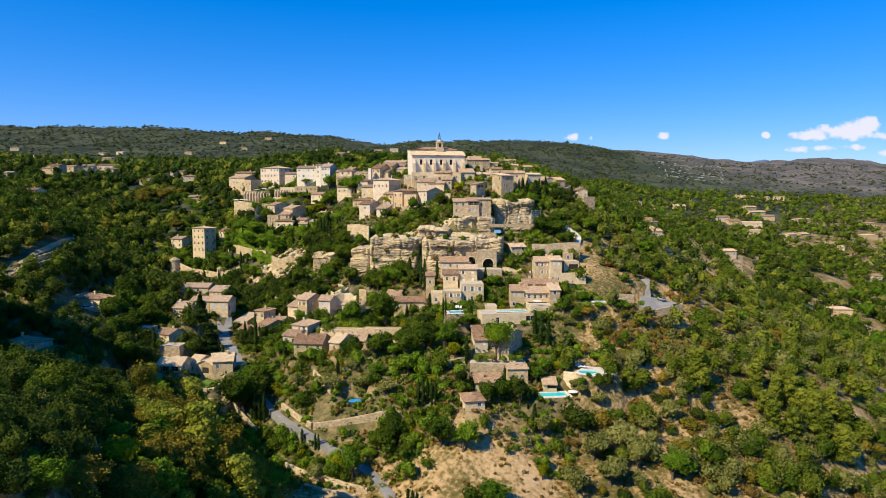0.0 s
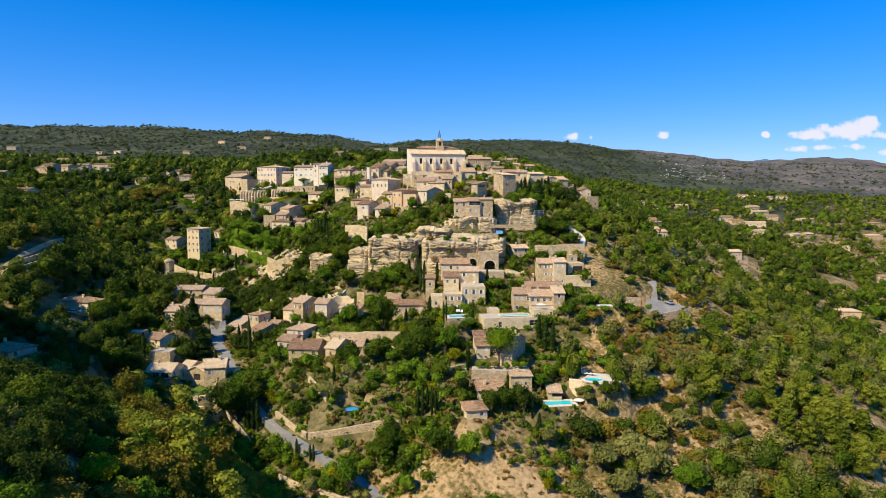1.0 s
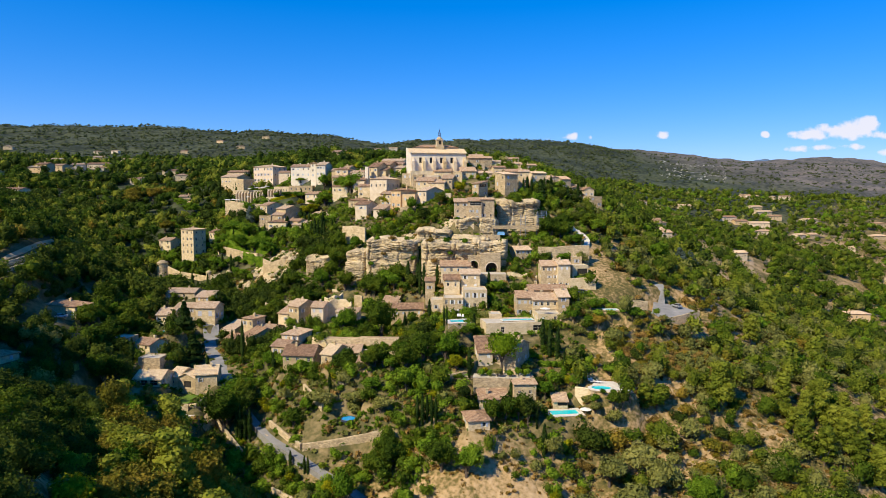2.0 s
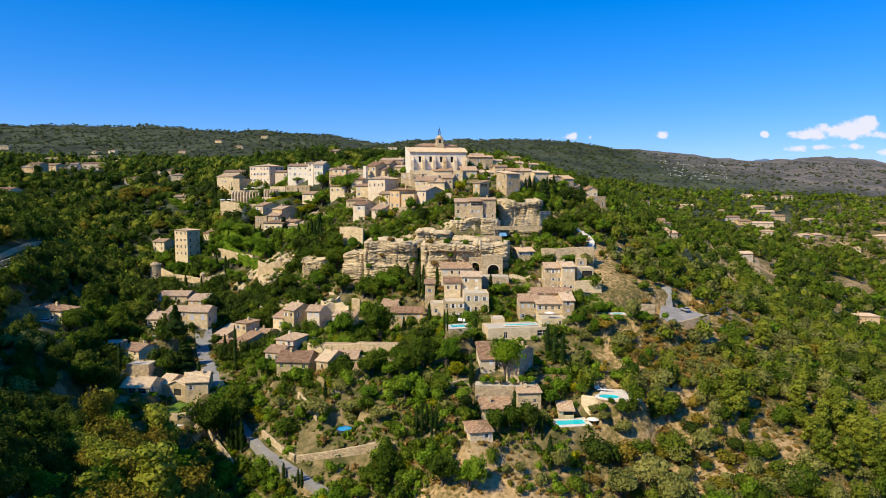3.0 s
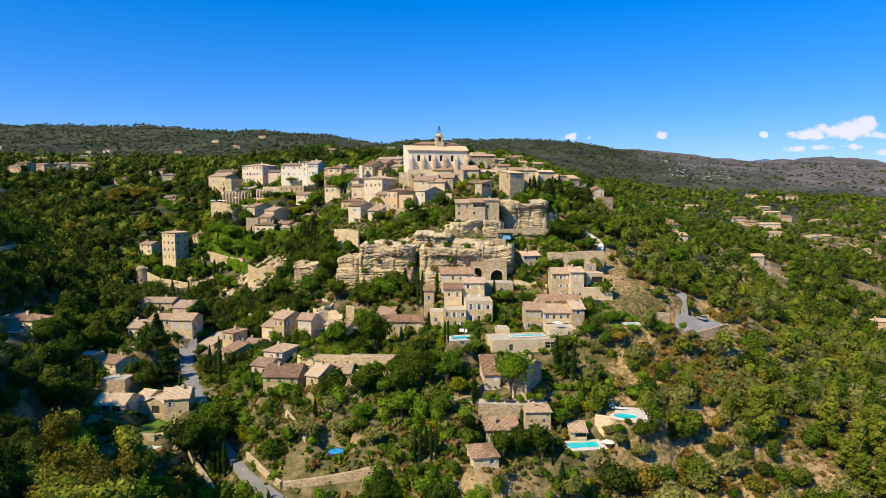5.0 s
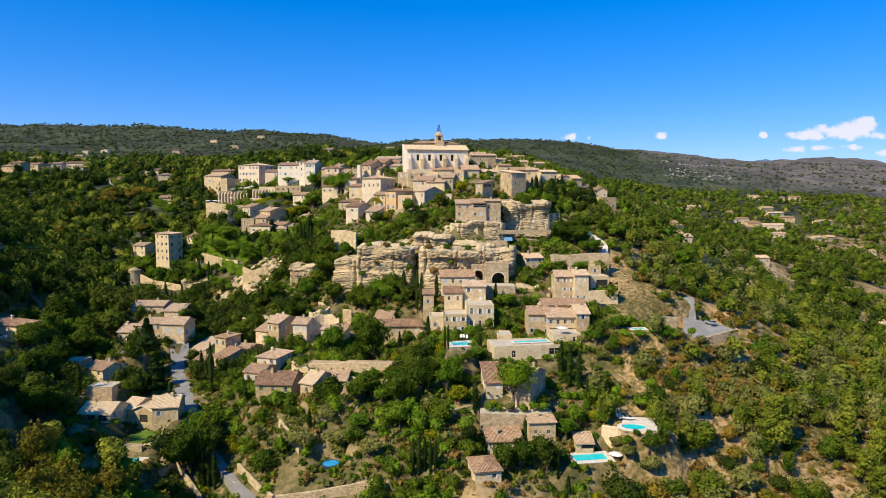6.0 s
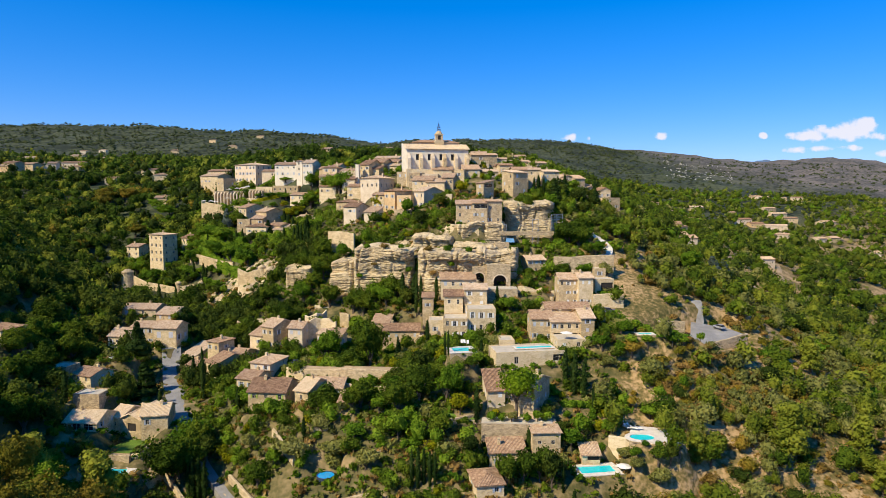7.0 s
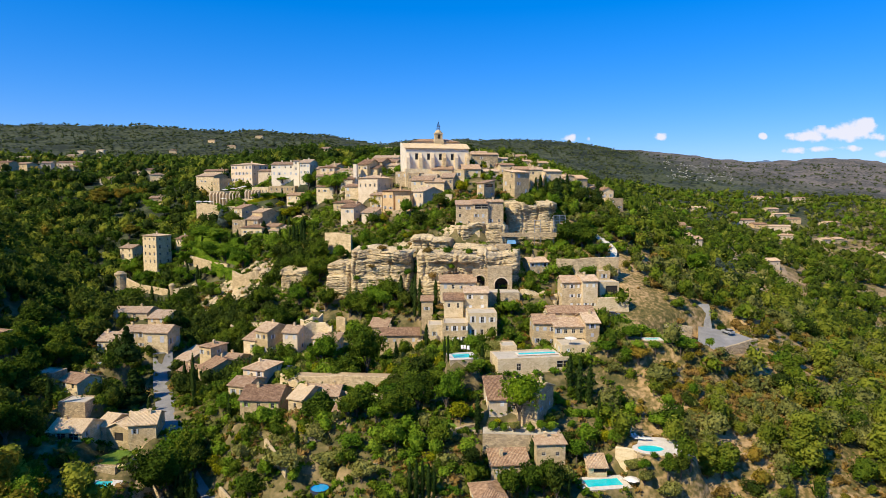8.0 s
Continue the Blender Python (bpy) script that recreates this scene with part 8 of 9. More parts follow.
def arch_wall(x, y, z, w, h, a0, a1, ah, turn=0.0, deep=3.0, label="stone wall with a wide arched vault"):
    """A thick wall with one round-headed opening from a0 to a1, as high as ah."""
    t = thing("arched_wall", pose(x, y, z, 0, 0, turn), label, "wall", "arched walls")
    s, r = Shape(), (a1 - a0) / 2
    c, spring = (a0 + a1) / 2, max(0.2, ah - (a1 - a0) / 2)
    pts = [(a0, -3.0), (a0, spring)] + [(c - r * math.cos(math.pi * k / 10), spring + (ah - spring) * math.sin(math.pi * k / 10)) for k in range(1, 10)] + [(a1, spring), (a1, -3.0)]
    s.poly((0, 0, -3), (a0, 0, -3), (a0, 0, spring), (a0, 0, h), (0, 0, h)).poly((a1, 0, -3), (w, 0, -3), (w, 0, h), (a1, 0, h), (a1, 0, spring))
    for (xa, za), (xb, zb) in zip(pts[1:], pts[2:-1]):
        s.poly((xa, 0, za), (xb, 0, zb), (xb, 0, h), (xa, 0, h))
    for (xa, za), (xb, zb) in zip(pts, pts[1:]):
        s.poly((xa, 0, za), (xa, deep, za), (xb, deep, zb), (xb, 0, zb))
    s.poly((0, 0, h), (w, 0, h), (w, deep + 1, h), (0, deep + 1, h)).poly((w, 0, -3), (w, deep + 1, -3), (w, deep + 1, h), (w, 0, h)).poly((0, 0, -3), (0, deep + 1, -3), (0, deep + 1, h), (0, 0, h))
    s.poly((0, deep + 1, -3), (w, deep + 1, -3), (w, deep + 1, h), (0, deep + 1, h))
    part("masonry", s, RUBBLE, t)
    # back of the vault closed by a plate painted dark as shade
    part("vault", Shape().box(a0 - 0.3, deep - 0.1, -3, a1 + 0.3, deep, ah + 0.3), DARK, t, "dark plate standing in for the shade inside the vault")
    voussoir = Shape().rings([[(c - (r + e) * math.cos(math.pi * k / 12), f, spring + (ah - spring + e) * math.sin(math.pi * k / 12)) for e, f in ((0.0, -0.06), (0.45, -0.06), (0.45, 0.05), (0.0, 0.05))] for k in range(13)])
    part("arch_ring", voussoir, PLASTER, t)
    CLEAR.append((x + w / 2, y - 1, w / 2 + 1))


def scaffold(x, y, z, bays, lifts, turn=0.0):
    t = thing("scaffold", pose(x, y, z, 0, 0, turn), "galvanised scaffold tower against the rock", "scaffold", "scaffold towers")
    for i in range(bays + 1):
        for b in (0, 1.0):
            part("standard", Shape().tube(i * 2.2, b, [(-3, 0.06), (lifts * 2.0 + 1, 0.06)], 6), METAL, t)
    for k in range(lifts):
        part("platform", Shape().box(-0.1, -0.05, k * 2.0 + 1.9, bays * 2.2 + 0.1, 1.05, k * 2.0 + 1.97), METAL, t)
        for b in (0, 1.0):
            part("rail", Shape().box(-0.1, b - 0.04, k * 2.0 + 2.85, bays * 2.2 + 0.1, b + 0.04, k * 2.0 + 2.93), METAL, t)
    CLEAR.append((x + bays, y, bays + 1.5))


def round_pool(x, y, z, r):
    t = thing("round_pool", pose(x, y, z), "round above-ground pool with bright blue water", "pool", "swimming pools")
    n = 28

    def ring(q, h):
        return [(q * math.cos(6.2832 * k / n), q * math.sin(6.2832 * k / n), h) for k in range(n)]

    part("shell", Shape().rings([ring(r + 0.05, -1.3), ring(r + 0.05, 0.0), ring(r + 0.12, 0.0), ring(r + 0.12, 0.07), ring(r - 0.08, 0.07), ring(r - 0.08, -0.3)], False), NAVY, t, "dark blue pool shell")
    part("water", Shape().rings([ring(r - 0.08, -0.6), ring(r - 0.08, -0.08)]), BLUEWATER, t)
    CLEAR.append((x, y, r + 2.2))
    CLEAR.append((x, y - 4.5, 3.4))

# roads
road(((-13.2, 168.5, 15.6), (-18.2, 175.5, 17.8), (-24.1, 181.0, 19.5), (-31.8, 187.0, 21.4), (-40.9, 194.0, 23.7), (-51.4, 204.0, 24.9), (-59.1, 213.5, 26.1), (-64.5, 219.5, 28.4)), 4.2, label="asphalt lane winding up to the village")
road(((-70.8, 225.5, 32.5), (-77.4, 236.0, 36.2), (-86.8, 254.0, 37.9), (-94.6, 271.0, 40.6), (-98.2, 279.5, 45.1)), 6.2, label="asphalt village lane between walls")
for x, y in ((-70.8, 225.5), (-74, 231), (-77.4, 236), (-80.5, 242), (-83.7, 248), (-86.8, 254), (-89.4, 260), (-92, 266), (-95, 272)):
    for k, r in ((3.0, 3.0), (7.0, 2.6)):
        CLEAR.append((x + 0.35 * k, y - k, r))
track(((177.8, 447.0, 62.5), (162.2, 402.0, 58.9), (155.6, 377.0, 55.6), (142.6, 339.0, 54.6)), 3.4)
track(((228.0, 482.5, 52.3), (204.6, 432.5, 47.8), (188.9, 393.5, 44.2)), 3.0)
track(((171.8, 247.0, 24.0), (174.4, 236.0, 18.6)), 2.0)
# retaining and garden walls
stone_wall(((-153.6, 366.0, 59.9), (-145.0, 361.0, 57.3), (-134.8, 356.0, 56.4), (-126.5, 352.0, 55.7)), 8.5, label="long pale rampart wall of the terraced garden")
stone_wall(((-123.5, 350.0, 56.3), (-117.8, 350.0, 57.3), (-112.9, 348.0, 56.0), (-110.6, 346.0, 54.8)), 7.0, label="pale garden rampart between turrets")
stone_wall(((-124.8, 367.0, 70.6), (-115.1, 358.0, 70.1), (-104.6, 350.0, 68.8), (-96.0, 343.0, 68.6)), 5.0, label="pale retaining wall of the upper terrace")
stone_wall(((-89.4, 329.0, 67.4), (-84.5, 327.0, 66.0), (-80.8, 326.0, 67.1), (-77.4, 326.0, 68.0)), 8.0, label="broken pale rampart wall on the rock")
stone_wall(((-135.6, 412.0, 95.6), (-124.3, 408.0, 93.8), (-112.0, 406.0, 93.0)), 4.5, label="pale terrace wall below the hotel")
stone_wall(((-48.8, 292.0, 57.9), (-40.2, 290.0, 57.0)), 6.5, label="pale retaining wall of a roofless house")
stone_wall(((-37.3, 280.0, 56.9), (-33.8, 278.0, 57.7)), 7.0, label="ruined stone house wall")
stone_wall(((-47.6, 272.0, 56.0), (-43.2, 274.0, 56.9), (-37.5, 272.0, 55.8)), 5.0, label="curved ruined wall")
stone_wall(((-43.2, 240.0, 48.0), (-36.3, 238.0, 48.2), (-29.6, 236.0, 49.1), (-21.4, 234.0, 49.4), (-13.4, 232.0, 49.6)), 4.0, label="long rubble retaining wall along the lane")
stone_wall(((-28.5, 229.0, 47.0), (-22.2, 228.0, 46.4), (-14.5, 226.0, 46.9)), 4.1, label="rubble retaining wall with creepers")
stone_wall(((-47.5, 242.0, 48.1), (-44.5, 240.0, 48.0), (-41.5, 238.0, 47.2)), 7.0, label="ruined house wall with empty windows")
stone_wall(((-48.5, 322.0, 84.0), (-42.2, 318.0, 84.2), (-36.6, 314.0, 83.6)), 4.5, label="pale retaining wall above the cliff")
stone_wall(((-21.9, 338.0, 92.9), (-13.2, 336.0, 92.5), (-2.9, 334.0, 91.6)), 4.0, label="stone terrace wall below the houses")
stone_wall(((26.1, 276.0, 67.5), (30.8, 275.0, 67.2), (38.4, 274.0, 66.6)), 5.0, label="ruined pale stone wall with an empty window")
stone_wall(((50.0, 265.0, 66.4), (55.1, 265.0, 66.5), (60.3, 265.0, 66.4)), 6.5, label="high pale retaining wall")
stone_wall(((40.0, 284.0, 77.2), (45.6, 283.0, 77.1), (52.8, 283.0, 77.7), (61.4, 282.0, 78.0)), 3.6, label="dark retaining wall below the drive")
stone_wall(((72.6, 246.6, 52.6), (84.7, 249.9, 53.6), (97.8, 255.6, 55.2)), 2.6, label="curved parapet wall round the lay-by")
stone_wall(((61.8, 262.0, 58.6), (68.2, 262.0, 58.2), (80.0, 262.0, 57.7)), 2.6, label="low retaining wall behind a garden pool")
stone_wall(((39.8, 204.0, 41.5), (46.7, 201.0, 41.5), (57.8, 203.0, 39.5)), 4.5, label="pale wall holding up the pool terrace")
stone_wall(((-82.3, 215.0, 32.4), (-79.4, 214.0, 32.9), (-78.6, 220.0, 33.5), (-79.2, 226.0, 34.9)), 4.5, label="retaining wall of a small lawn")
stone_wall(((-87.4, 214.0, 32.6), (-81.3, 213.0, 32.7)), 3.0, label="stone wall under the lawn")
stone_wall(((-33.5, 212.0, 40.9), (-28.6, 212.0, 40.3), (-20.2, 211.0, 40.3)), 3.2, label="dry stone garden wall")
stone_wall(((-45.0, 216.0, 38.7), (-40.1, 209.0, 37.3), (-37.0, 205.0, 36.2)), 1.2, label="low garden wall beside steps")
stone_wall(((-17.2, 202.0, 38.1), (-12.8, 204.0, 38.6)), 3.5, label="stone corner of a garden terrace")
stone_wall(((-20.3, 206.0, 38.3), (-17.2, 202.0, 37.6)), 2.5, label="stone wall of a garden terrace")
stone_wall(((0.4, 208.0, 43.8), (5.9, 211.0, 44.1), (9.9, 213.0, 43.9)), 2.5, label="garden terrace wall")
stone_wall(((-60.2, 213.0, 26.3), (-52.2, 203.5, 25.0), (-43.7, 194.5, 23.7), (-34.4, 187.5, 22.1)), 1.3, label="pale roadside wall")
stone_wall(((-55.0, 211.0, 28.6), (-47.0, 201.5, 27.6), (-41.9, 196.5, 26.7)), 1.8, label="curved roadside retaining wall")
stone_wall(((-41.3, 196.0, 27.0), (-29.3, 194.5, 29.3), (-16.7, 193.5, 32.3)), 2.2, label="straight field wall")
stone_wall(((-48.8, 189.0, 17.2), (-36.7, 177.0, 18.4), (-26.3, 172.5, 17.4)), 1.5, label="dry stone terrace wall")
stone_wall(((-77.1, 215.0, 31.6), (-71.1, 213.0, 26.5), (-61.6, 203.5, 22.0)), 2.0, label="garden wall on the gully side")
stone_wall(((-25.5, 179.0, 19.5), (-31.4, 185.0, 21.3), (-39.3, 190.5, 22.6), (-48.3, 199.0, 24.1), (-56.2, 208.0, 25.2)), 1.1, label="low pale wall below the lane")
stone_wall(((-45.0, 184.0, 17.1), (-36.9, 178.0, 18.5), (-28.1, 174.0, 17.9), (-21.4, 172.0, 17.2)), 1.4, label="dry stone wall of a terraced plot")
stone_wall(((-39.4, 174.0, 17.5), (-30.7, 170.5, 17.0), (-24.3, 169.5, 16.2)), 1.2, label="dry stone wall of a lower plot")
stone_wall(((-161.9, 249.0, 74.6), (-166.0, 274.5, 75.9), (-180.6, 318.0, 75.8)), 1.6, label="pale terrace wall on the wooded slope")
stone_wall(((-160.4, 236.5, 71.2), (-158.8, 247.5, 72.9), (-162.5, 268.5, 73.5)), 1.4, label="pale terrace wall below another")
stone_wall(((-111.3, 416.0, 97.2), (-96.3, 413.0, 96.9), (-79.3, 411.0, 97.5)), 4.6, label="pale terrace wall below the white houses")
stone_wall(((-103.7, 401.0, 92.5), (-90.9, 398.0, 92.2), (-77.2, 396.0, 93.2)), 4.6, label="pale lower terrace wall of a hotel garden")
buttress_wall(-135.2, 431.0, 94.6, 19.5, 6.6, 10, -6)
buttress_wall(-111.5, 420.5, 97.6, 9.0, 4.4, 5, -6)
# hedges
hedge(((-120.5, 368.5), (-110.0, 357.0), (-99.5, 346.0), (-89.5, 335.5)), 3.4, 4.2)
hedge(((-121.5, 375.5), (-109.0, 364.0), (-97.0, 352.5), (-87.0, 343.0)), 3.6, 4.4)
hedge(((-124.0, 383.0), (-110.0, 372.0), (-96.0, 361.0)), 3.6, 4.6)
hedge(((-151.0, 369.5), (-141.0, 364.5), (-131.5, 360.0)), 1.5, 1.5, OAK, "clipped dark green garden hedge on a terrace")
hedge(((-147.5, 374.5), (-137.0, 368.5), (-127.5, 364.0)), 1.8, 1.8)
hedge(((-137.0, 374.0), (-127.5, 369.0)), 2.0, 2.2, OAK, "clipped dark green garden hedge on a terrace")
hedge(((-118.5, 438.0), (-108.5, 436.0), (-99.0, 434.0)), 2.2, 2.6)
hedge(((-110.0, 413.5), (-99.0, 411.5), (-90.0, 410.0)), 1.6, 1.6, LIME, "yellow-green hedge along the hotel terrace")
hedge(((49.0, 246.0), (54.0, 246.5), (59.0, 247.5)), 3.0, 3.4, OAK, "clipped dark green hedge behind a garden pool")
hedge(((65.0, 247.5), (71.0, 250.0), (78.0, 256.5)), 4.2, 3.6)
hedge(((62.0, 255.5), (68.0, 256.5), (73.5, 257.5)), 2.2, 2.4)
hedge(((40.0, 280.5), (48.0, 280.0), (56.0, 279.5)), 2.0, 2.2)
for line in (((-164.5, 244.0, 0), (-169.0, 272.0, 0), (-183.0, 315.0, 0)), ((-162.5, 232.0, 0), (-161.5, 246.0, 0), (-165.0, 267.0, 0))):
    ribbon("dirt_track", line, 1.8, DIRT, "bare ochre terrace on the wooded slope", "track", 0.2, drape=True)
    for q in smooth_line(line, 3.0):
        CLEAR.append((q[0] + 2.0, q[1] - 2.5, 2.6))
hedge(((30.5, 216.2), (38.0, 216.4), (46.0, 216.8)), 1.3, 1.4)
hedge(((-2.0, 209.6), (4.0, 209.4), (9.5, 209.6)), 1.0, 1.0, OAK, "low clipped dark hedge along a lawn")
stone_wall(((58.0, 370.0, 103.4), (66.0, 377.0, 104.6), (74.0, 383.0, 102.8)), 3.0, label="ruined pale wall along the crest")
stone_wall(((64.0, 392.0, 108.5), (72.0, 394.0, 107.6), (79.0, 392.0, 105.0)), 3.2, label="ruined pale wall below the spur houses")
stone_wall(((-50.5, 283.0, 56.0), (-46.0, 281.0, 56.8), (-43.0, 284.0, 57.5)), 5.0, label="ruined walls of a roofless house")
stone_wall(((-78.0, 291.0, 52.0), (-70.0, 287.0, 51.0), (-63.0, 285.0, 51.6)), 3.0, label="dry stone wall on the rocky slope")
for q in smooth_line(((-70.8, 225.5, 0), (-77.4, 236.0, 0), (-86.8, 254.0, 0), (-94.6, 271.0, 0)), 4.0):
    for a, b, r in ((-4.0, -3.5, 3.6), (-8.0, -7.0, 2.6), (1.0, -5.0, 3.2)):
        CLEAR.append((q[0] + a, q[1] + b, r))
# the upper lane behind its rubble wall
sloped("lane", ((-43.0, 240.6, 47.8), (-36.3, 238.6, 48.0), (-29.6, 236.6, 48.9), (-21.4, 234.6, 49.2), (-13.4, 232.6, 49.4), (-11.5, 235.8, 49.5), (-21.0, 238.0, 49.1), (-29.0, 240.0, 48.8), (-36.0, 242.0, 48.0), (-42.6, 244.0, 47.8)), DIRT, "dusty lane held by a rubble wall", "lane", 4.5)
for a, b, key in ((-41.0, 238.0, "bush"), (-38.5, 237.2, "dry"), (-34.0, 236.2, "bush"), (-30.5, 235.0, "dry"), (-27.0, 234.3, "bush"), (-23.5, 233.0, "bush"), (-18.0, 231.6, "dry"), (-15.0, 230.6, "bush")):
    tree(key, a, b, 1.7, 1.0)
for key, a, b, size in (("holm", -22.2, 217.0, 1.25), ("oak", -31.9, 220.5, 1.05), ("oak", -16.0, 228.5, 0.8), ("green", -20.5, 229.5, 0.75), ("holm", -12.5, 228.0, 0.9), ("oak", -37.5, 233.5, 0.6), ("green", -27.0, 231.0, 0.6), ("cypress", -33.5, 231.5, 0.6)):
    tree(key, a, b, size, 1.05)
slab("garden_terrace", ((9.0, 207.2), (14.0, 206.9), (20.0, 206.4), (26.6, 207.0), (27.4, 212.5), (9.6, 213.2)), 43.5, GRAVEL, "gravel garden terrace held by a high stone wall", "terrace", 9.0)
for a, b, r in ((54, 257, 3.5), (60, 258, 4), (65, 262, 4), (66, 268, 4), (62, 270, 3.5), (68, 272, 4), (64, 276, 3), (70, 266, 4), (71, 276, 3), (41.0, 226.0, 3.5), (45.0, 224.5, 4.0), (50.0, 225.0, 4.0), (46.5, 228.5, 3.5), (53.0, 221.5, 3.0), (31.5, 222.0, 2.2), (33.5, 217.5, 2.2), (37.0, 216.8, 2.2), (40.0, 220.0, 2.6), (54.0, 227.5, 3.0)):
    CLEAR.append((a, b, r))
# turrets
turret(-156.0, 366.0, 51.9, 61.6, 2.8)
turret(-124.7, 351.0, 51.0, 58.2, 1.5)
turret(-112.8, 348.0, 51.5, 58.9, 1.5)
turret(-78.4, 327.0, 60.8, 68.6, 1.6)
turret(-74.1, 325.0, 59.9, 67.7, 2.8)

# pools, terraces and what stands on them
pool(47.3, 202.1, 41.75, 5.9, 3.9, 0, oval=True, deck=1.2, deep=0.5, label="oval turquoise pool on a pale terrace")
slab("terrace", ((45.6, 206.4), (47.6, 209.9), (52.7, 208.9), (56.2, 199.6), (52.9, 198.6), (48.7, 198.7), (43.7, 200.5)), 41.6, PAVING, "pale paved pool terrace", "terrace", 4.0)
pool(35.3, 197.6, 35.8, 8.2, 3.6, 8, deck=1.4, deep=3.5, label="rectangular turquoise pool in a garden")
pool(4.6, 226.9, 57.0, 4.9, 4.4, 10, deck=1.3, deep=4.0, label="turquoise pool on a stone terrace")
pool(59.6, 239.7, 58.6, 4.0, 2.0, 0, deck=0.8, deep=1.2, label="small turquoise pool behind a hedge")
pool(-82.7, 208.9, 30.2, 4.6, 5.4, 0, deck=2.2, deep=4.0, oval=True, label="turquoise pool on a pale paved terrace")
CLEAR.append((-88.7, 203.9, 4.5))
CLEAR.append((-82.7, 200.9, 4))
pool(-106.9, 258.3, 46.5, 4.2, 2.4, 0, deck=0.8, oval=True, deep=1.2, label="small pale-blue pool in the shade")
pool(-112.9, 227.9, 40.5, 7.5, 4.5, -8, deck=1.0, water=BLUEWATER, label="shaded blue pool beside the low house")
round_pool(-29.0, 203.0, 32.0, 2.15)
pool(25.5, 232.2, 56.4, 10.5, 2.2, 9, deck=0.6, deep=0.4, label="narrow lap pool on the roof of the pool house")
lounger(45.1, 207.6, 41.95, 20)
lounger(46.0, 208.0, 41.95, 30)
lounger(46.8, 206.9, 41.95, 70)
lounger(47.9, 206.9, 41.95, 80)
lounger(5.0, 234.3, 57.00, 0)
lounger(5.8, 234.3, 57.00, 5)
lounger(6.7, 233.6, 57.00, 0)
lounger(40.4, 198.7, 35.80, 80)
lounger(41.2, 198.4, 35.80, 80)
parasol(44.7, 208.9, 41.95, open_=False, label="folded white parasol beside a pool")
parasol(41.3, 196.0, 35.3, 1.7, 2.4, label="open cream parasol beside the pool")
parasol(-109.0, 224.9, 40.5, open_=False, label="folded white parasol beside a pool")
parasol(-111.2, 230.1, 40.5, open_=False, label="folded white parasol beside a pool")
lounger(-108.4, 224.0, 40.50, 20, RED)
lounger(-108.3, 225.7, 40.50, 20, RED)
lounger(-108.2, 227.0, 40.50, 20, RED)
parasol(-126.0, 430.0, 100.3, 2.0, 2.5)
parasol(-121.1, 430.0, 100.9, 2.0, 2.5)
parasol(-116.8, 428.0, 101.2, 2.0, 2.5)
parasol(-114.5, 428.0, 101.9, 2.0, 2.5)
parasol(-106.8, 420.0, 95.8, 2.0, 2.5)
parasol(-134.4, 412.0, 93.6, 2.0, 2.5)
parasol(-130.0, 411.0, 93.6, 2.0, 2.5)
parasol(-127.1, 410.0, 93.4, 2.0, 2.5)
parasol(-125.4, 425.0, 95.1, 2.0, 2.5)
parasol(36.1, 239.0, 57.0, 1.9, 2.4)
solid("tarpaulin", Shape().box(-1.8, -0.8, -1.0, 1.8, 0.8, 0.5, 0.4), BLUE, "blue tarpaulin over a stack on the terrace", "tarpaulin", m=pose(26.1, 303.0, 81.9))
# lawn, lay-by and drive
sloped("lawn", ((31.5, 210.3, 41.7), (46.0, 211.3, 41.8), (45.5, 214.6, 43.0), (32.5, 215.0, 43.5)), LAWN, "small green lawn among clipped bushes", "lawn", 1.5)
sloped("lawn", ((-1.2, 210.6, 43.2), (9.0, 210.6, 43.2), (8.0, 213.6, 44.3), (-0.6, 213.8, 44.2)), LAWN, "narrow green lawn on a garden terrace", "lawn", 1.5)
sloped("garden_path", ((-79.4, 207.0, 29.2), (-74.6, 208.4, 28.2), (-72.6, 216.5, 28.6), (-74.0, 221.5, 29.6), (-76.6, 221.0, 30.0), (-77.6, 214.0, 29.8)), DIRT, "sandy garden path between low walls", "path", 3.0)
for a, b, r in ((72, 238, 4.5), (79, 239, 4.5), (86, 241, 4.5), (93, 244, 4.5), (67, 238, 4.0), (73, 245, 4.0), (78, 246, 4.0), (84, 247.5, 4.0), (90, 249, 4.0), (95, 251, 4.0), (69, 243, 3.0), (79, 252, 5.0), (88, 257, 5.0), (84, 262, 4.0)):
    CLEAR.append((a, b, r))
CLEAR.append((-84.0, 218.4, 5.6))
CLEAR.append((-84.5, 212.5, 3.6))
for a, b, r in ((-144, 240, 4.5), (-138, 238.5, 4.5), (-132.5, 239, 4.5), (-137, 231, 4.5), (-130, 231.5, 4.5)):
    CLEAR.append((a, b, r))
slab("lawn", ((-87.6, 214.4), (-81.7, 214.0), (-79.6, 222.4), (-86.1, 222.8), (-88.0, 218.5)), 33.0, LAWN, "bright mown lawn held by stone walls", "lawn", 3.0)
for a, b, r in ((75, 252, 5), (85, 254, 5), (95, 252, 5), (98, 258, 5), (94, 258, 5), (91, 252, 5), (87, 262, 5), (84, 256, 5), (80, 256, 5), (83, 262, 5)):
    CLEAR.append((a, b, r))
sloped("lay_by", ((72.6, 247.2, 52.2), (84.5, 250.5, 53.2), (97.4, 256.0, 54.6), (95.0, 263.5, 55.0), (88.6, 266.5, 55.8), (84.2, 267.5, 56.4), (80.5, 258.0, 54.2)), ASPHALT, "asphalt viewpoint lay-by above a parapet", "road")
slab("garage_court", ((61.8, 240.4), (70.3, 245.6), (72.7, 254.2), (66.5, 252.7)), 53.8, ASPHALT, "small asphalt court in front of a hedge", "road", 3.0)
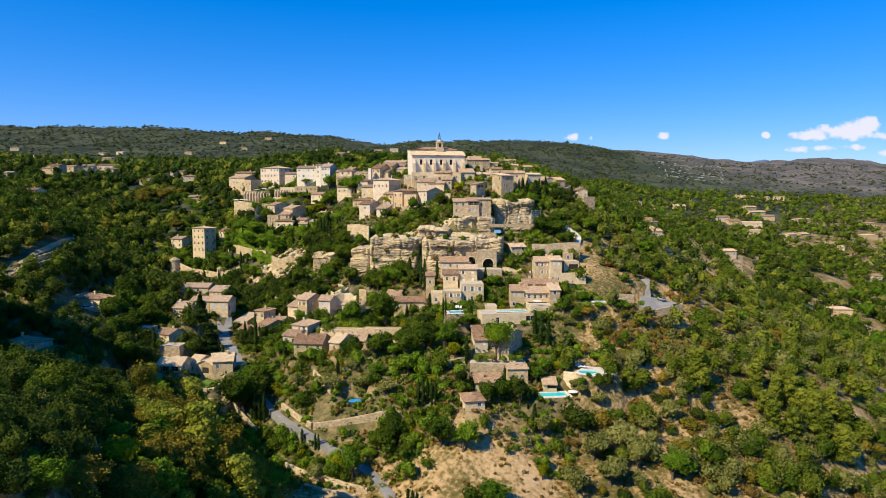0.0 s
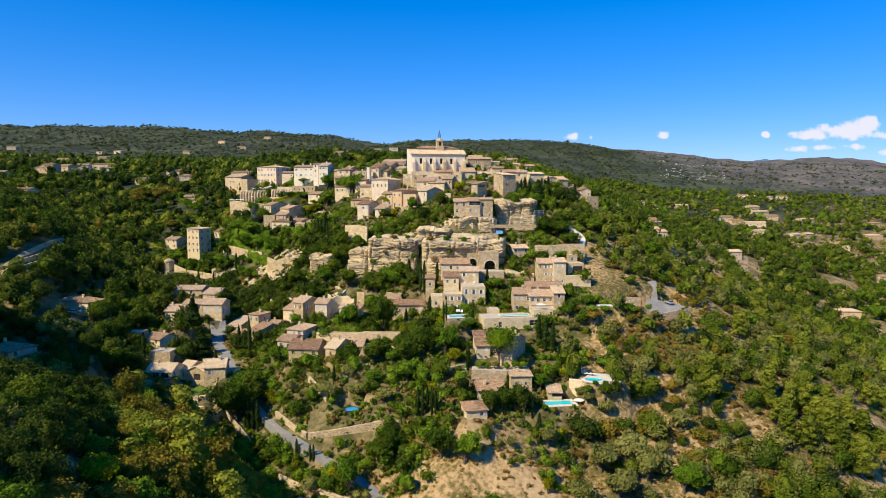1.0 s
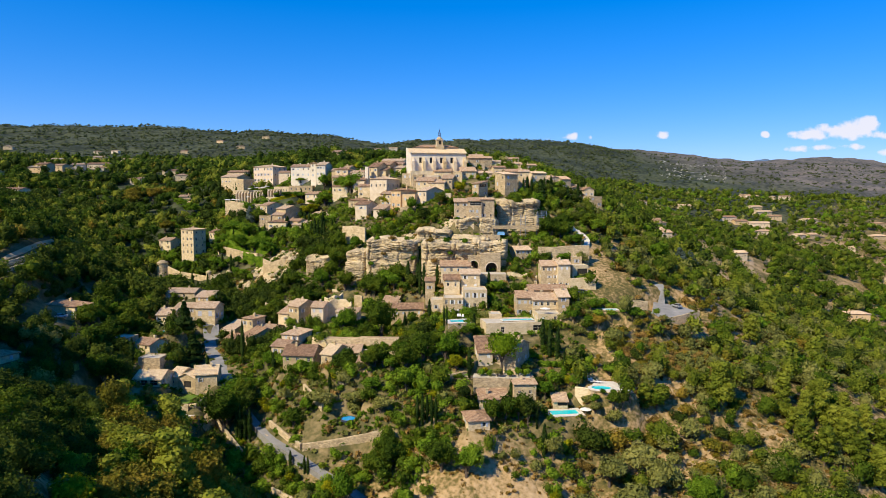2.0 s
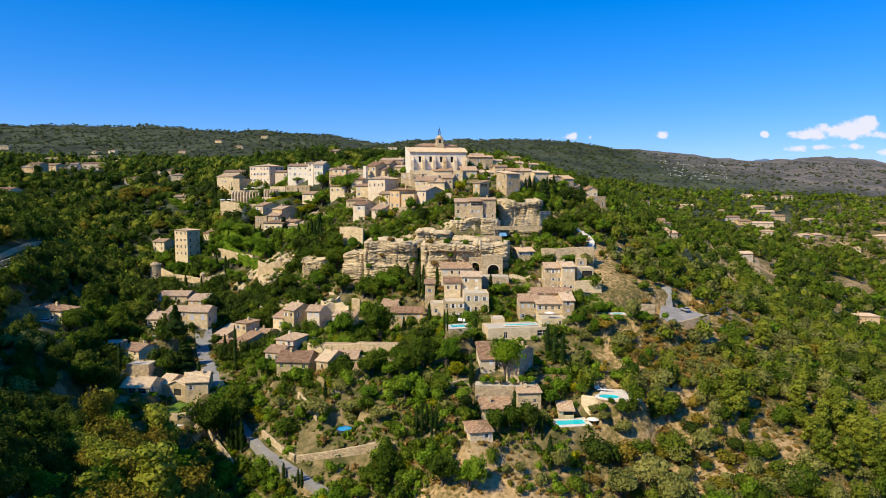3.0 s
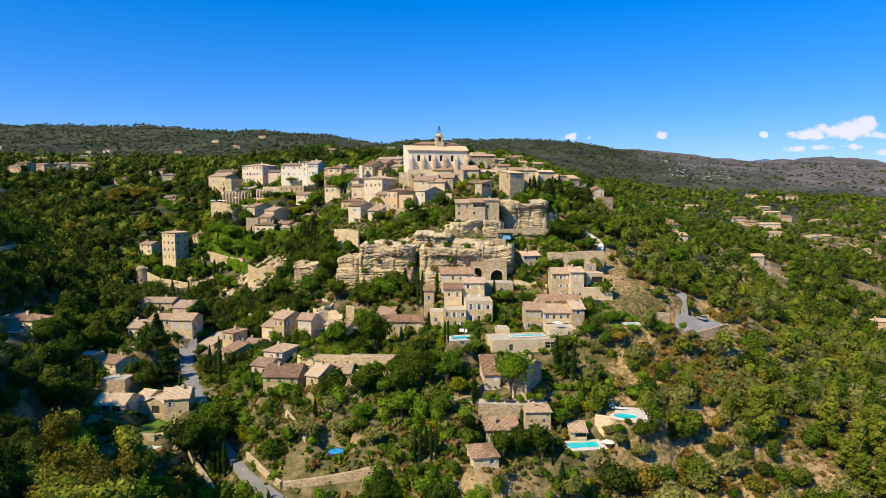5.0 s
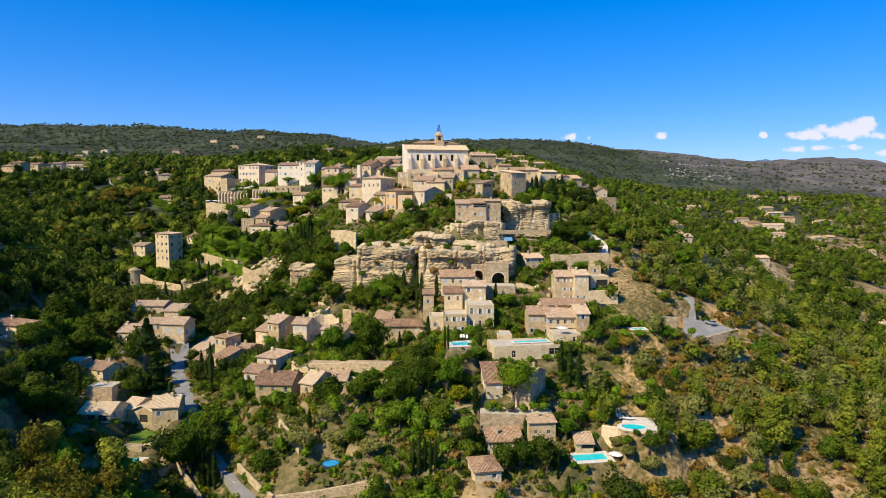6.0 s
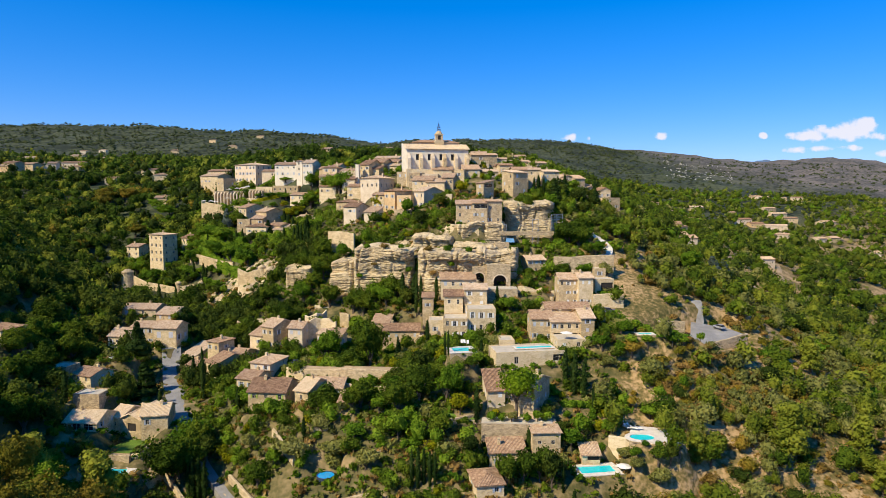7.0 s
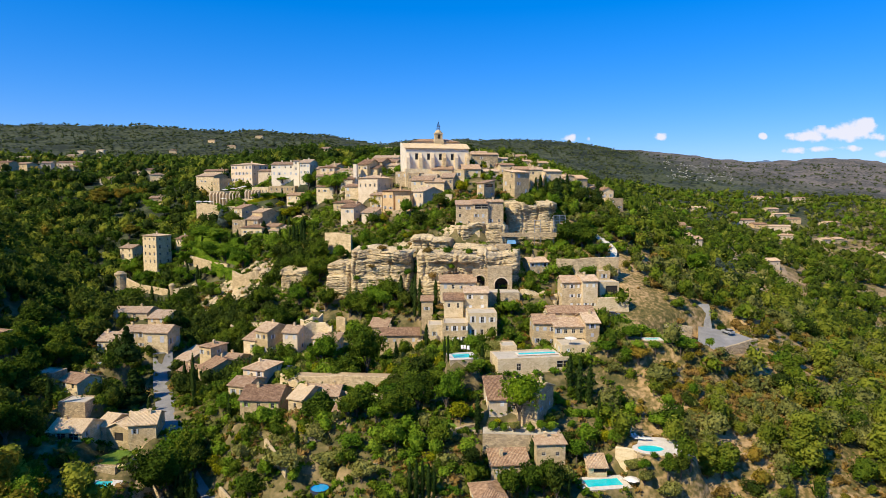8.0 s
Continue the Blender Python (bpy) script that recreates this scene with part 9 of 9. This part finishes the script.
ribbon("drive", ((52.8, 292.0, 78.6), (58.6, 292.0, 79.7), (62.5, 296.0, 81.4), (63.7, 302.0, 84.0), (60.8, 308.0, 85.1), (56.2, 312.0, 84.9)), 4, PAVING, "white paved drive curving up under trees", "drive", 0.6)
ribbon("drive", ((86.6, 264.0, 56.1), (87.2, 269.0, 58.7), (88.2, 274.0, 60.6)), 3.6, ASPHALT, "asphalt lane leading off the lay-by", "drive", 0.6)
for a, b, r in ((52, 288, 4), (57, 287, 4), (62, 290, 4), (63, 296, 4), (59, 302, 4), (53, 284, 4), (57, 282, 4), (61, 286, 4)):
    CLEAR.append((a, b, r))
ribbon("drive", ((-15.3, 236.0, 50.6), (-11.2, 234.0, 50.3), (-9.3, 238.0, 50.5)), 4, GRAVEL, "pale gravel court", "drive", 0.6)
ribbon("drive", ((35.7, 236.0, 48.4), (40.7, 237.0, 49.1), (49.0, 241.0, 51.6)), 3.2, GRAVEL, "pale gravel drive beside the house", "drive", 0.6)
car(91.4, 261.5, 55.36, 110, SILVER, "silver car parked at the lay-by")
car(-47.1, 253.5, 45.58, 10, NAVY, "dark blue car parked by the ruined wall")
car(54.5, 261.5, 60.97, 5, NAVY, "dark car parked under a high wall")
car(-134.7, 236.5, 56.24, 20, SILVER, "pale car parked on a wooded terrace")
# vaults under the rock and the scaffold
arch_wall(10.2, 279.0, 67.2, 5.2, 6.6, 0.7, 4.2, 4.6)
arch_wall(15.2, 277.0, 67.2, 8.4, 7.6, 2.4, 7.0, 4.0)
slab("terrace", ((11.0, 271.5), (25.5, 271.5), (25.5, 278.0), (15.4, 278.0), (15.4, 279.6), (11.0, 279.6)), 67.2, GRAVEL, "pale gravel terrace before the vaults", "terrace", 8.0)
scaffold(22.6, 303.0, 80.9, 1, 3)
scaffold(35.0, 303.0, 80.9, 1, 4)
scaffold(42.5, 304.0, 80.8, 2, 5)
solid("platform", Shape().box(0, 0, 0, 21.4, 3.0, 0.5).box(0, 0.0, 0.5, 21.4, 0.12, 1.6), RUBBLE, "long balcony platform under the rock", "platform", m=pose(21.9, 302.5, 83.6))
for a, b, r in ((-92, 216, 4), (-88, 198, 4), (-7.1, 175.0, 3), (0.9, 170.5, 6), (10.5, 171.5, 6), (18.1, 168.5, 6), (24.3, 168.0, 5), (13.2, 165.5, 6), (2.5, 165.5, 6), (-3.9, 178.0, 3), (-33.0, 195.0, 5), (-25.6, 193.5, 5), (-20.3, 193.5, 4), (-38.1, 198.5, 4), (-40.7, 197.5, 3), (76, 384, 4), (74, 377, 4), (72, 370, 4), (71, 363, 4), (69, 356, 4), (67, 349, 4), (79, 384, 4), (77, 377, 4), (76, 370, 4)):
    CLEAR.append((a, b, r))
for a, b, r in ((74, 363, 4), (72, 356, 4), (70, 349, 4), (83, 384, 4), (81, 377, 4), (79, 370, 4), (77, 363, 4), (75, 356, 4), (73, 349, 4), (86, 384, 4), (84, 377, 4), (82, 370, 4), (80, 363, 4), (78, 356, 4), (77, 349, 4), (89, 384, 4), (87, 377, 4), (85, 370, 4), (84, 363, 4), (82, 356, 4), (80, 349, 4), (92, 384, 4), (90, 377, 4), (88, 370, 4)):
    CLEAR.append((a, b, r))
for a, b, r in ((86, 363, 4), (84, 356, 4), (82, 349, 4), (-111, 424, 4), (-108, 417, 4), (-106, 410, 4), (-104, 403, 4), (-107, 424, 4), (-105, 417, 4), (-103, 410, 4), (-101, 403, 4), (-103, 424, 4), (-101, 417, 4), (-99, 410, 4), (-97, 403, 4), (-100, 424, 4), (-98, 417, 4), (-96, 410, 4), (-94, 403, 4), (-96, 424, 4), (-95, 417, 4), (-93, 410, 4), (-91, 403, 4), (-93, 424, 4)):
    CLEAR.append((a, b, r))
for a, b, r in ((-91, 417, 4), (-89, 410, 4), (-87, 403, 4), (-89, 424, 4), (-88, 417, 4), (-86, 410, 4), (-84, 403, 4), (-86, 424, 4), (-84, 417, 4), (-82, 410, 4), (-81, 403, 4), (-82, 424, 4), (-81, 417, 4), (-79, 410, 4), (-77, 403, 4)):
    CLEAR.append((a, b, r))

# ---- woods and scrub: what nobody could count ----
CELLS = {}


def keep_clear(x, y, r):
    CELLS.setdefault((int(x // 12), int(y // 12)), []).append((x, y, r))


def blocked(x, y, slack):
    for dx in (-1, 0, 1):
        for dy in (-1, 0, 1):
            for a, b, r in CELLS.get((int(x // 12) + dx, int(y // 12) + dy), ()):
                if (x - a) ** 2 + (y - b) ** 2 < (r + slack) ** 2:
                    return True
    return False


for x, y, r in CLEAR:
    keep_clear(x, y, r)
for x, y, r in PLANTED:
    keep_clear(x, y, r * 0.55)


def scatter(n, chance, stretch, seed, slack):
    """Random places in a stretch of the plan (u0, u1, y0, y1; u is x / y), thinned by chance(x, y) and kept off what is built."""
    rng = np.random.RandomState(seed)
    u0, u1, y0, y1 = stretch
    y = np.sqrt(rng.uniform(y0 ** 2, y1 ** 2, n))
    x = rng.uniform(u0, u1, n) * y
    keep = rng.uniform(0, 1, n) < chance(x, y)
    return [(a, b) for a, b in zip(x[keep], y[keep]) if not blocked(a, b, slack)]


def forest(name, mat, label, places, height, radius, seed, lobes=4, per=13, size=1.1, spread=(0.6, 1.25), rings=2, sides=5, sink=0.3):
    """Many crowns joined into one mesh."""
    if not len(places):
        return
    rng = np.random.RandomState(seed)
    n, size = max(6, int(lobes * per * 2.6)), size * (0.80 if lobes > 1 else 1.0)
    rings, sides = (rings, sides) if lobes == 1 else (2, 5) if lobes == 2 else (3, 5) if lobes == 3 else (3, 6) if lobes < 7 else (5, 8)
    kinds = [shell_arrays(seed + k, height, radius, height * 0.02, n, size, lobes + 4, rings, sides) for k in range(6)]
    p = np.array(places)
    z = land(p[:, 0], p[:, 1])
    vs, fs, n = [], [], 0
    for (x, y), g in zip(places, z):
        v, f = kinds[rng.randint(6)]
        a, s, w, d = rng.uniform(0, 6.28), spread[0] + (spread[1] - spread[0]) * rng.uniform() ** 1.4, rng.uniform(0.85, 1.3), rng.uniform(0.75, 1.1)
        ca, sa, tall = math.cos(a) * s, math.sin(a) * s, s * rng.uniform(0.8, 1.2)
        vs.append(np.stack([x + v[:, 0] * ca * w - v[:, 1] * sa * d, y + v[:, 0] * sa * w + v[:, 1] * ca * d, g - sink + v[:, 2] * tall], -1))
        fs.append(f + n)
        n += len(v)
    solid(name, arrays_mesh(name, np.concatenate(vs), np.concatenate(fs), mat, True), None, label, "woodland", "stuff")


def sort_out(places, seed, *shares):
    """Deals the places out by patches of the plan, so that each kind grows in groves; shares add up to 1."""
    if not len(places):
        return [[] for k in shares]
    rng = np.random.RandomState(seed)
    p = np.array(places)
    rank = waves(p[:, 0], p[:, 1], 60, seed + 1) * 0.5 + waves(p[:, 0], p[:, 1], 17, seed + 2) * 0.4 + rng.normal(0, 0.55, len(p))
    order = np.argsort(np.argsort(rank)) / len(p)
    bounds = np.concatenate([[0], np.cumsum(shares)])
    return [[tuple(q) for q in p[(order >= a) & (order < b)]] for a, b in zip(bounds[:-1], bounds[1:])]


def western(x, y):
    u = x / y
    return (u < -0.36 + 0.0012 * np.maximum(0, 215 - y) - np.where(y > 330, 0.10, 0.0)) * np.where(y < 340, 0.95, 0.6)


wood = scatter(6800, western, (-0.80, -0.15, 85, 480), 11, 0.3)
near, behind = [p for p in wood if p[1] < 215], [p for p in wood if p[1] >= 215]
sunny = [p for p in near if p[0] > -0.50 * p[1] and p[1] < 190]
near = [p for p in near if not (p[0] > -0.50 * p[1] and p[1] < 190)]
holms, oaks, olives = sort_out(near, 71, 0.70, 0.20, 0.10)
greens, pines, turning = sort_out(sunny, 78, 0.32, 0.22, 0.46)
forest("near_leafy_wood", OAK, "green trees on the sunny side of the near wood", greens, 6.6, 3.4, 66, 8, 36, 0.46, (0.6, 1.6))
forest("near_yellowish_wood", PINE, "yellow-green trees on the sunny side of the near wood", pines, 6.8, 3.4, 67, 8, 36, 0.46, (0.6, 1.6))
forest("near_turning_wood", AUTUMN, "trees turning orange on the sunny side of the near wood", turning, 6.6, 3.4, 68, 8, 36, 0.46, (0.7, 1.6))
forest("near_oak_wood", HOLM, "dense dark holm oak wood on the near valley side", holms, 7.0, 3.5, 25, 8, 32, 0.50, (0.5, 1.1))
forest("near_green_wood", OAK, "green oaks in the near valley wood", oaks, 6.6, 3.3, 26, 8, 32, 0.50, (0.5, 1.15))
forest("near_olive_wood", OLIVE, "grey-green trees in the near valley wood", olives, 5.4, 2.9, 27, 8, 32, 0.48, (0.5, 1.3))
gully, behind = [p for p in behind if p[1] < 335 and p[0] > -175], [p for p in behind if not (p[1] < 335 and p[0] > -175)]
holms, oaks, pines = sort_out(gully, 70, 0.66, 0.24, 0.10)
forest("gully_holms", HOLM, "dark holm oaks in the shaded gully", holms, 7.0, 3.5, 17, 4, 13, 0.85, (0.5, 1.4))
forest("gully_oaks", OAK, "green oaks in the shaded gully", oaks, 6.6, 3.3, 18, 4, 13, 0.85, (0.5, 1.4))
forest("gully_pines", PINE, "yellow-green pines in the shaded gully", pines, 6.4, 3.0, 19, 4, 13, 0.85, (0.5, 1.4))
holms, olives, oaks, pines, turning = sort_out(behind, 72, 0.22, 0.10, 0.34, 0.29, 0.05)
forest("oak_wood", HOLM, "dense dark holm oak wood on the valley side", holms, 7.0, 3.5, 21, 4, 12, 0.9, (0.5, 1.5))
forest("mixed_wood", OAK, "green oaks in the valley wood", oaks, 6.8, 3.4, 22, 4, 12, 0.9, (0.5, 1.5))
forest("pine_wood", PINE, "yellow-green trees in the valley wood", pines, 6.4, 3.1, 24, 4, 12, 0.9, (0.5, 1.4))
forest("olive_wood", OLIVE, "grey-green trees in the valley wood", olives, 5.2, 2.9, 23, 4, 12, 0.9, (0.5, 1.3))
forest("turning_wood", AUTUMN, "trees turning orange in the valley wood", turning, 6.0, 3.2, 29, 4, 12, 0.9, (0.5, 1.3))
# crowns on the added, unseen rise, which soften the edge of its shade
shady = scatter(760, lambda x, y: 0.9 * (y < 330), (-1.35, -0.80, 60, 330), 16, 0.3)
forest("valley_side_wood", HOLM, "dark evergreen wood on the added unseen valley side", shady, 5.5, 4.6, 28, 2, 4, 2.0, (0.7, 1.4))


# gardens and slopes between the houses
def between(x, y):
    u = x / y
    crest = (u > -0.14) & (u < 0.13) & (y > 322)
    field = (u > 0.00) & (u < 0.20) & (y < 192)
    return 0.95 * ((u > -0.41) & (u < 0.22)) * np.where(crest, 0.30, 1.0) * np.where(field, 0.25, 1.0)


gardens = scatter(17000, between, (-0.42, 0.23, 172, 440), 12, 0.0)
hollow, gardens = [p for p in gardens if p[0] < -52 and 250 < p[1] < 332], [p for p in gardens if not (p[0] < -52 and 250 < p[1] < 332)]
holms, oaks, hedges = sort_out(hollow, 69, 0.52, 0.28, 0.20)
forest("hollow_holms", HOLM, "dark holm oaks in the hollow below the ramparts", holms, 5.4, 2.7, 14, 4, 14, 0.62, (0.5, 1.4))
forest("hollow_oaks", OAK, "green oaks in the hollow below the ramparts", oaks, 4.8, 2.4, 15, 4, 14, 0.62, (0.5, 1.35))
forest("hollow_bushes", GREEN, "bright green bushes in the hollow below the ramparts", hedges, 2.2, 1.8, 16, 2, 12, 0.55)
herbs, shrubs, bushes, oaks, hedges, trees, limes = sort_out(gardens, 73, 0.12, 0.12, 0.20, 0.23, 0.14, 0.16, 0.03)
forest("garden_oaks", OAK, "dark green garden trees between the houses", oaks, 5.0, 2.5, 31, 4, 14, 0.62, (0.5, 1.35))
forest("garden_trees", GREEN, "bright green garden trees and shrubs between the houses", trees, 4.5, 2.3, 32, 4, 14, 0.62, (0.5, 1.35))
forest("garden_limes", LIME, "yellow-green garden trees between the houses", limes, 3.4, 1.9, 37, 4, 13, 0.55, (0.5, 1.2))
forest("garden_shrubs", OLIVE, "grey-green garden shrubs and olives between the houses", shrubs, 2.8, 2.0, 33, 3, 14, 0.5, (0.5, 1.3))
forest("garden_bushes", OAK, "low dark green bushes between the houses", bushes, 2.0, 1.7, 34, 2, 12, 0.55)
forest("garden_hedges", GREEN, "low bright green bushes between the houses", hedges, 1.8, 1.6, 35, 2, 12, 0.55)
forest("garden_herbs", SCRUB, "dry herbs and low scrub between the houses", herbs, 1.1, 1.4, 36, 2, 8, 0.6)


# low plants right up to the walls
cover = scatter(15000, lambda x, y: 0.9 * ((y > 186) | (x < -4)), (-0.52, 0.21, 172, 345), 19, -1.9)
dry, olives, oaks, greens = sort_out(cover, 77, 0.20, 0.25, 0.30, 0.25)
for name, mat, label, places in (("dry_herbs", SCRUB, "dry herbs and seed heads in the gardens", dry), ("lavender_clumps", OLIVE, "grey-green lavender and herb clumps in the gardens", olives),
                                 ("ivy_clumps", OAK, "dark green low bushes and ivy in the gardens", oaks), ("green_herbs", GREEN, "bright green low plants in the gardens", greens)):
    forest(name, mat, label, places, 1.2, 1.0, len(name) + 30, 1, 7, 0.6, (0.5, 1.7), 2, 4, 0.15)


# scrub and young trees on the eastern slope
def eastern(x, y):
    u = x / y
    inside = (u > 0.19) | ((y < 182) & (u > -0.12))
    bare = waves(x, y, 34, 3) + 0.6 * waves(x, y, 13, 4)
    return inside * np.where(y > 222, np.clip(0.86 + 0.7 * bare, 0.35, 1.0), np.where(y > 188, np.clip(0.68 + 0.9 * bare, 0.18, 1.0), np.clip(0.46 + 0.9 * bare, 0.10, 0.92))) * np.where((y < 192) & (u < 0.20), 0.3, 1.0)


grown = scatter(420, lambda x, y: (x > 0.19 * y) * np.clip(0.5 + 0.8 * waves(x, y, 45, 31), 0.05, 1.0), (0.19, 0.84, 150, 420), 23, 1.5)
dark_ones, green_ones, pine_ones, brown_ones = sort_out(grown, 79, 0.36, 0.20, 0.30, 0.14)
for x, y in grown:
    keep_clear(x, y, 2.6)
forest("slope_holms", HOLM, "full-grown dark holm oaks on the valley slope", dark_ones, 7.5, 4.2, 91, 8, 26, 0.6, (0.6, 1.3))
forest("slope_oaks", OAK, "full-grown green oaks on the valley slope", green_ones, 7.5, 4.0, 92, 8, 26, 0.6, (0.6, 1.3))
forest("slope_pines", PINE, "full-grown yellow-green pines on the valley slope", pine_ones, 8.5, 3.8, 93, 8, 26, 0.6, (0.6, 1.3))
forest("slope_turning_trees", AUTUMN, "brown and orange trees on the valley slope", brown_ones, 5.5, 3.4, 94, 8, 24, 0.6, (0.6, 1.3))
slope = scatter(8600, eastern, (-0.12, 0.84, 110, 345), 13, 0.3)
dry, turning, olives, oaks, pines, greens = sort_out(slope, 74, 0.25, 0.11, 0.33, 0.14, 0.14, 0.03)
for name, mat, label, places, h, r, most in (
        ("olive_scrub", OLIVE, "grey-green olive and oleaster trees on dry grass", olives, 4.4, 2.6, 1.7),
        ("oak_scrub", OAK, "dark green kermes oaks on dry grass", oaks, 4.6, 2.7, 1.75),
        ("green_scrub", GREEN, "fresh green bushes and small trees on dry grass", greens, 4.0, 2.4, 1.6),
        ("turning_scrub", AUTUMN, "bushes turning brown on dry grass", turning, 3.6, 2.3, 1.5),
        ("pine_scrub", PINE, "yellow-green young pines and broom", pines, 5.4, 2.5, 1.8),
        ("dry_scrub", SCRUB, "brown dry scrub and grass clumps", dry, 2.3, 2.0, 1.4)):
    forest("near_" + name, mat, label, [p for p in places if p[1] < 225], h, r, len(name) + 40, 5, 24, 0.5, (0.35, most))
    forest(name, mat, label.replace("on dry grass", "on the valley slope"), [p for p in places if p[1] >= 225], h, r, len(name) + 45, 4, 11, 0.72, (0.35, most), 2, 4)


# a brown thicket below the lay-by
thicket = scatter(900, lambda x, y: (y < 231 + 0.13 * (x - 50)) * np.clip((x - 54) / 8, 0.12, 0.95), (0.20, 0.47, 214, 245), 41, -2.6)
brown, tan, grey = sort_out(thicket, 80, 0.22, 0.33, 0.45)
forest("brown_thicket", AUTUMN, "dense brown and olive shrubs below the lay-by", brown, 2.7, 1.8, 81, 4, 14, 0.5, (0.5, 1.3))
forest("tan_thicket", SCRUB, "dry tan shrubs below the lay-by", tan, 2.2, 1.7, 82, 4, 14, 0.5, (0.5, 1.3))
forest("grey_thicket", OLIVE, "grey-green shrubs below the lay-by", grey, 2.6, 1.8, 83, 4, 14, 0.5, (0.5, 1.3))


# dry tufts on the open fields
tufts = scatter(5200, lambda x, y: 0.9 * np.clip(0.55 + 0.7 * waves(x, y, 12, 33), 0.08, 1.0), (-0.14, 0.62, 118, 215), 24, -3.0)
forest("dry_grass_tufts", SCRUB, "dry straw-coloured grass tufts on bare soil", tufts, 0.55, 0.6, 95, 1, 5, 0.5, (0.5, 1.7), 2, 4, 0.1)


# the plateau and the far valley
def plateau(x, y):
    u = x / y
    town = (u > -0.30) & (u < 0.20) & (y < 440)
    fields = (u > 0.15) & (waves(x, y, 110, 8) > 0.55)
    return np.where(town, 0.0, np.where(fields, 0.12, 0.95))


mid = scatter(8000, plateau, (-0.76, 0.82, 330, 620), 14, 0.6) + scatter(8500, plateau, (-0.76, 0.82, 620, 1080), 17, 0.6)
west, east = [p for p in mid if p[0] < -0.1 * p[1]], [p for p in mid if p[0] >= -0.1 * p[1]]
turning, holms, oaks, pines = sort_out(west, 75, 0.06, 0.28, 0.42, 0.24)
olives, holms_e, oaks_e, greens, pines_e = sort_out(east, 76, 0.12, 0.34, 0.42, 0.06, 0.06)
for name, mat, label, places, h, r in (
        ("plateau_holms", HOLM, "dark holm oak woods on the plateau", holms, 7.6, 4.2),
        ("plateau_oaks", OAK, "oak woods on the plateau", oaks, 7.4, 4.1),
        ("plateau_pines", PINE, "yellow-green trees on the plateau", pines, 6.8, 3.8),
        ("plateau_thicket", AUTUMN, "brownish thickets on the plateau", turning, 5.6, 3.6),
        ("valley_oaks", OAK, "oaks among the distant fields", oaks_e, 7.2, 4.1),
        ("valley_trees", GREEN, "green trees among the distant fields", greens, 7.2, 4.0),
        ("valley_holms", HOLM, "dark evergreens among the distant fields", holms_e, 7.4, 4.0),
        ("valley_pines", PINE, "yellow-green trees among the distant fields", pines_e, 6.6, 3.7),
        ("valley_olives", OLIVE, "grey-green orchards among the distant fields", olives, 5.2, 3.4)):
    forest(name, mat, label, [p for p in places if p[1] < 560], h, r, len(name) + 50, 3, 9, 1.05, (0.5, 1.55), 2, 4, 0.5)
    forest("far_" + name, mat, label.replace("distant", "far"), [p for p in places if p[1] >= 560], h * 1.1, r * 1.25, len(name) + 90, 2, 3, 1.8, (0.5, 1.6), 2, 4, 0.7)
ridges = scatter(19000, lambda x, y: np.clip(0.8 + 0.5 * waves(x, y, 260, 9), 0.15, 1) * np.where(x > 0.3 * y, 0.3, 1.0), (-0.76, 0.82, 1060, 2300), 15, 1.0)
forest("ridge_woods", GARRIGUE, "dark evergreen scrub covering the far ridges", ridges, 5.6, 4.8, 61, 1, 3, 2.2, (0.4, 1.5), 2, 4, 0.8)

# pale boulders strewn over the eastern ridge
stones = scatter(900, lambda x, y: np.clip(0.3 + waves(x, y, 110, 21), 0, 1), (0.335, 0.440, 1350, 1900), 22, 0.0)
forest("boulders", SCREE, "pale limestone boulders strewn on the far hillside", stones, 2.2, 2.4, 62, 1, 1, 1.0, (0.4, 1.5), 2, 6, 0.3)

# mountain in haze-painted blue at the world's end, in the gap of the ridges
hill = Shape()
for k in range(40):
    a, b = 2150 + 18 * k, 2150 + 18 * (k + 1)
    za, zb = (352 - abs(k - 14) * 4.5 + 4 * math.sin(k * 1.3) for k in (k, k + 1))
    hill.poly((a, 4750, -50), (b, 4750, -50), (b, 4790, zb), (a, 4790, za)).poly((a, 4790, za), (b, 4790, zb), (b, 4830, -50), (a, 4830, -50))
solid("backdrop", hill, HAZY, "distant mountain range on the horizon with haze painted in blue", "mountain", "structure")
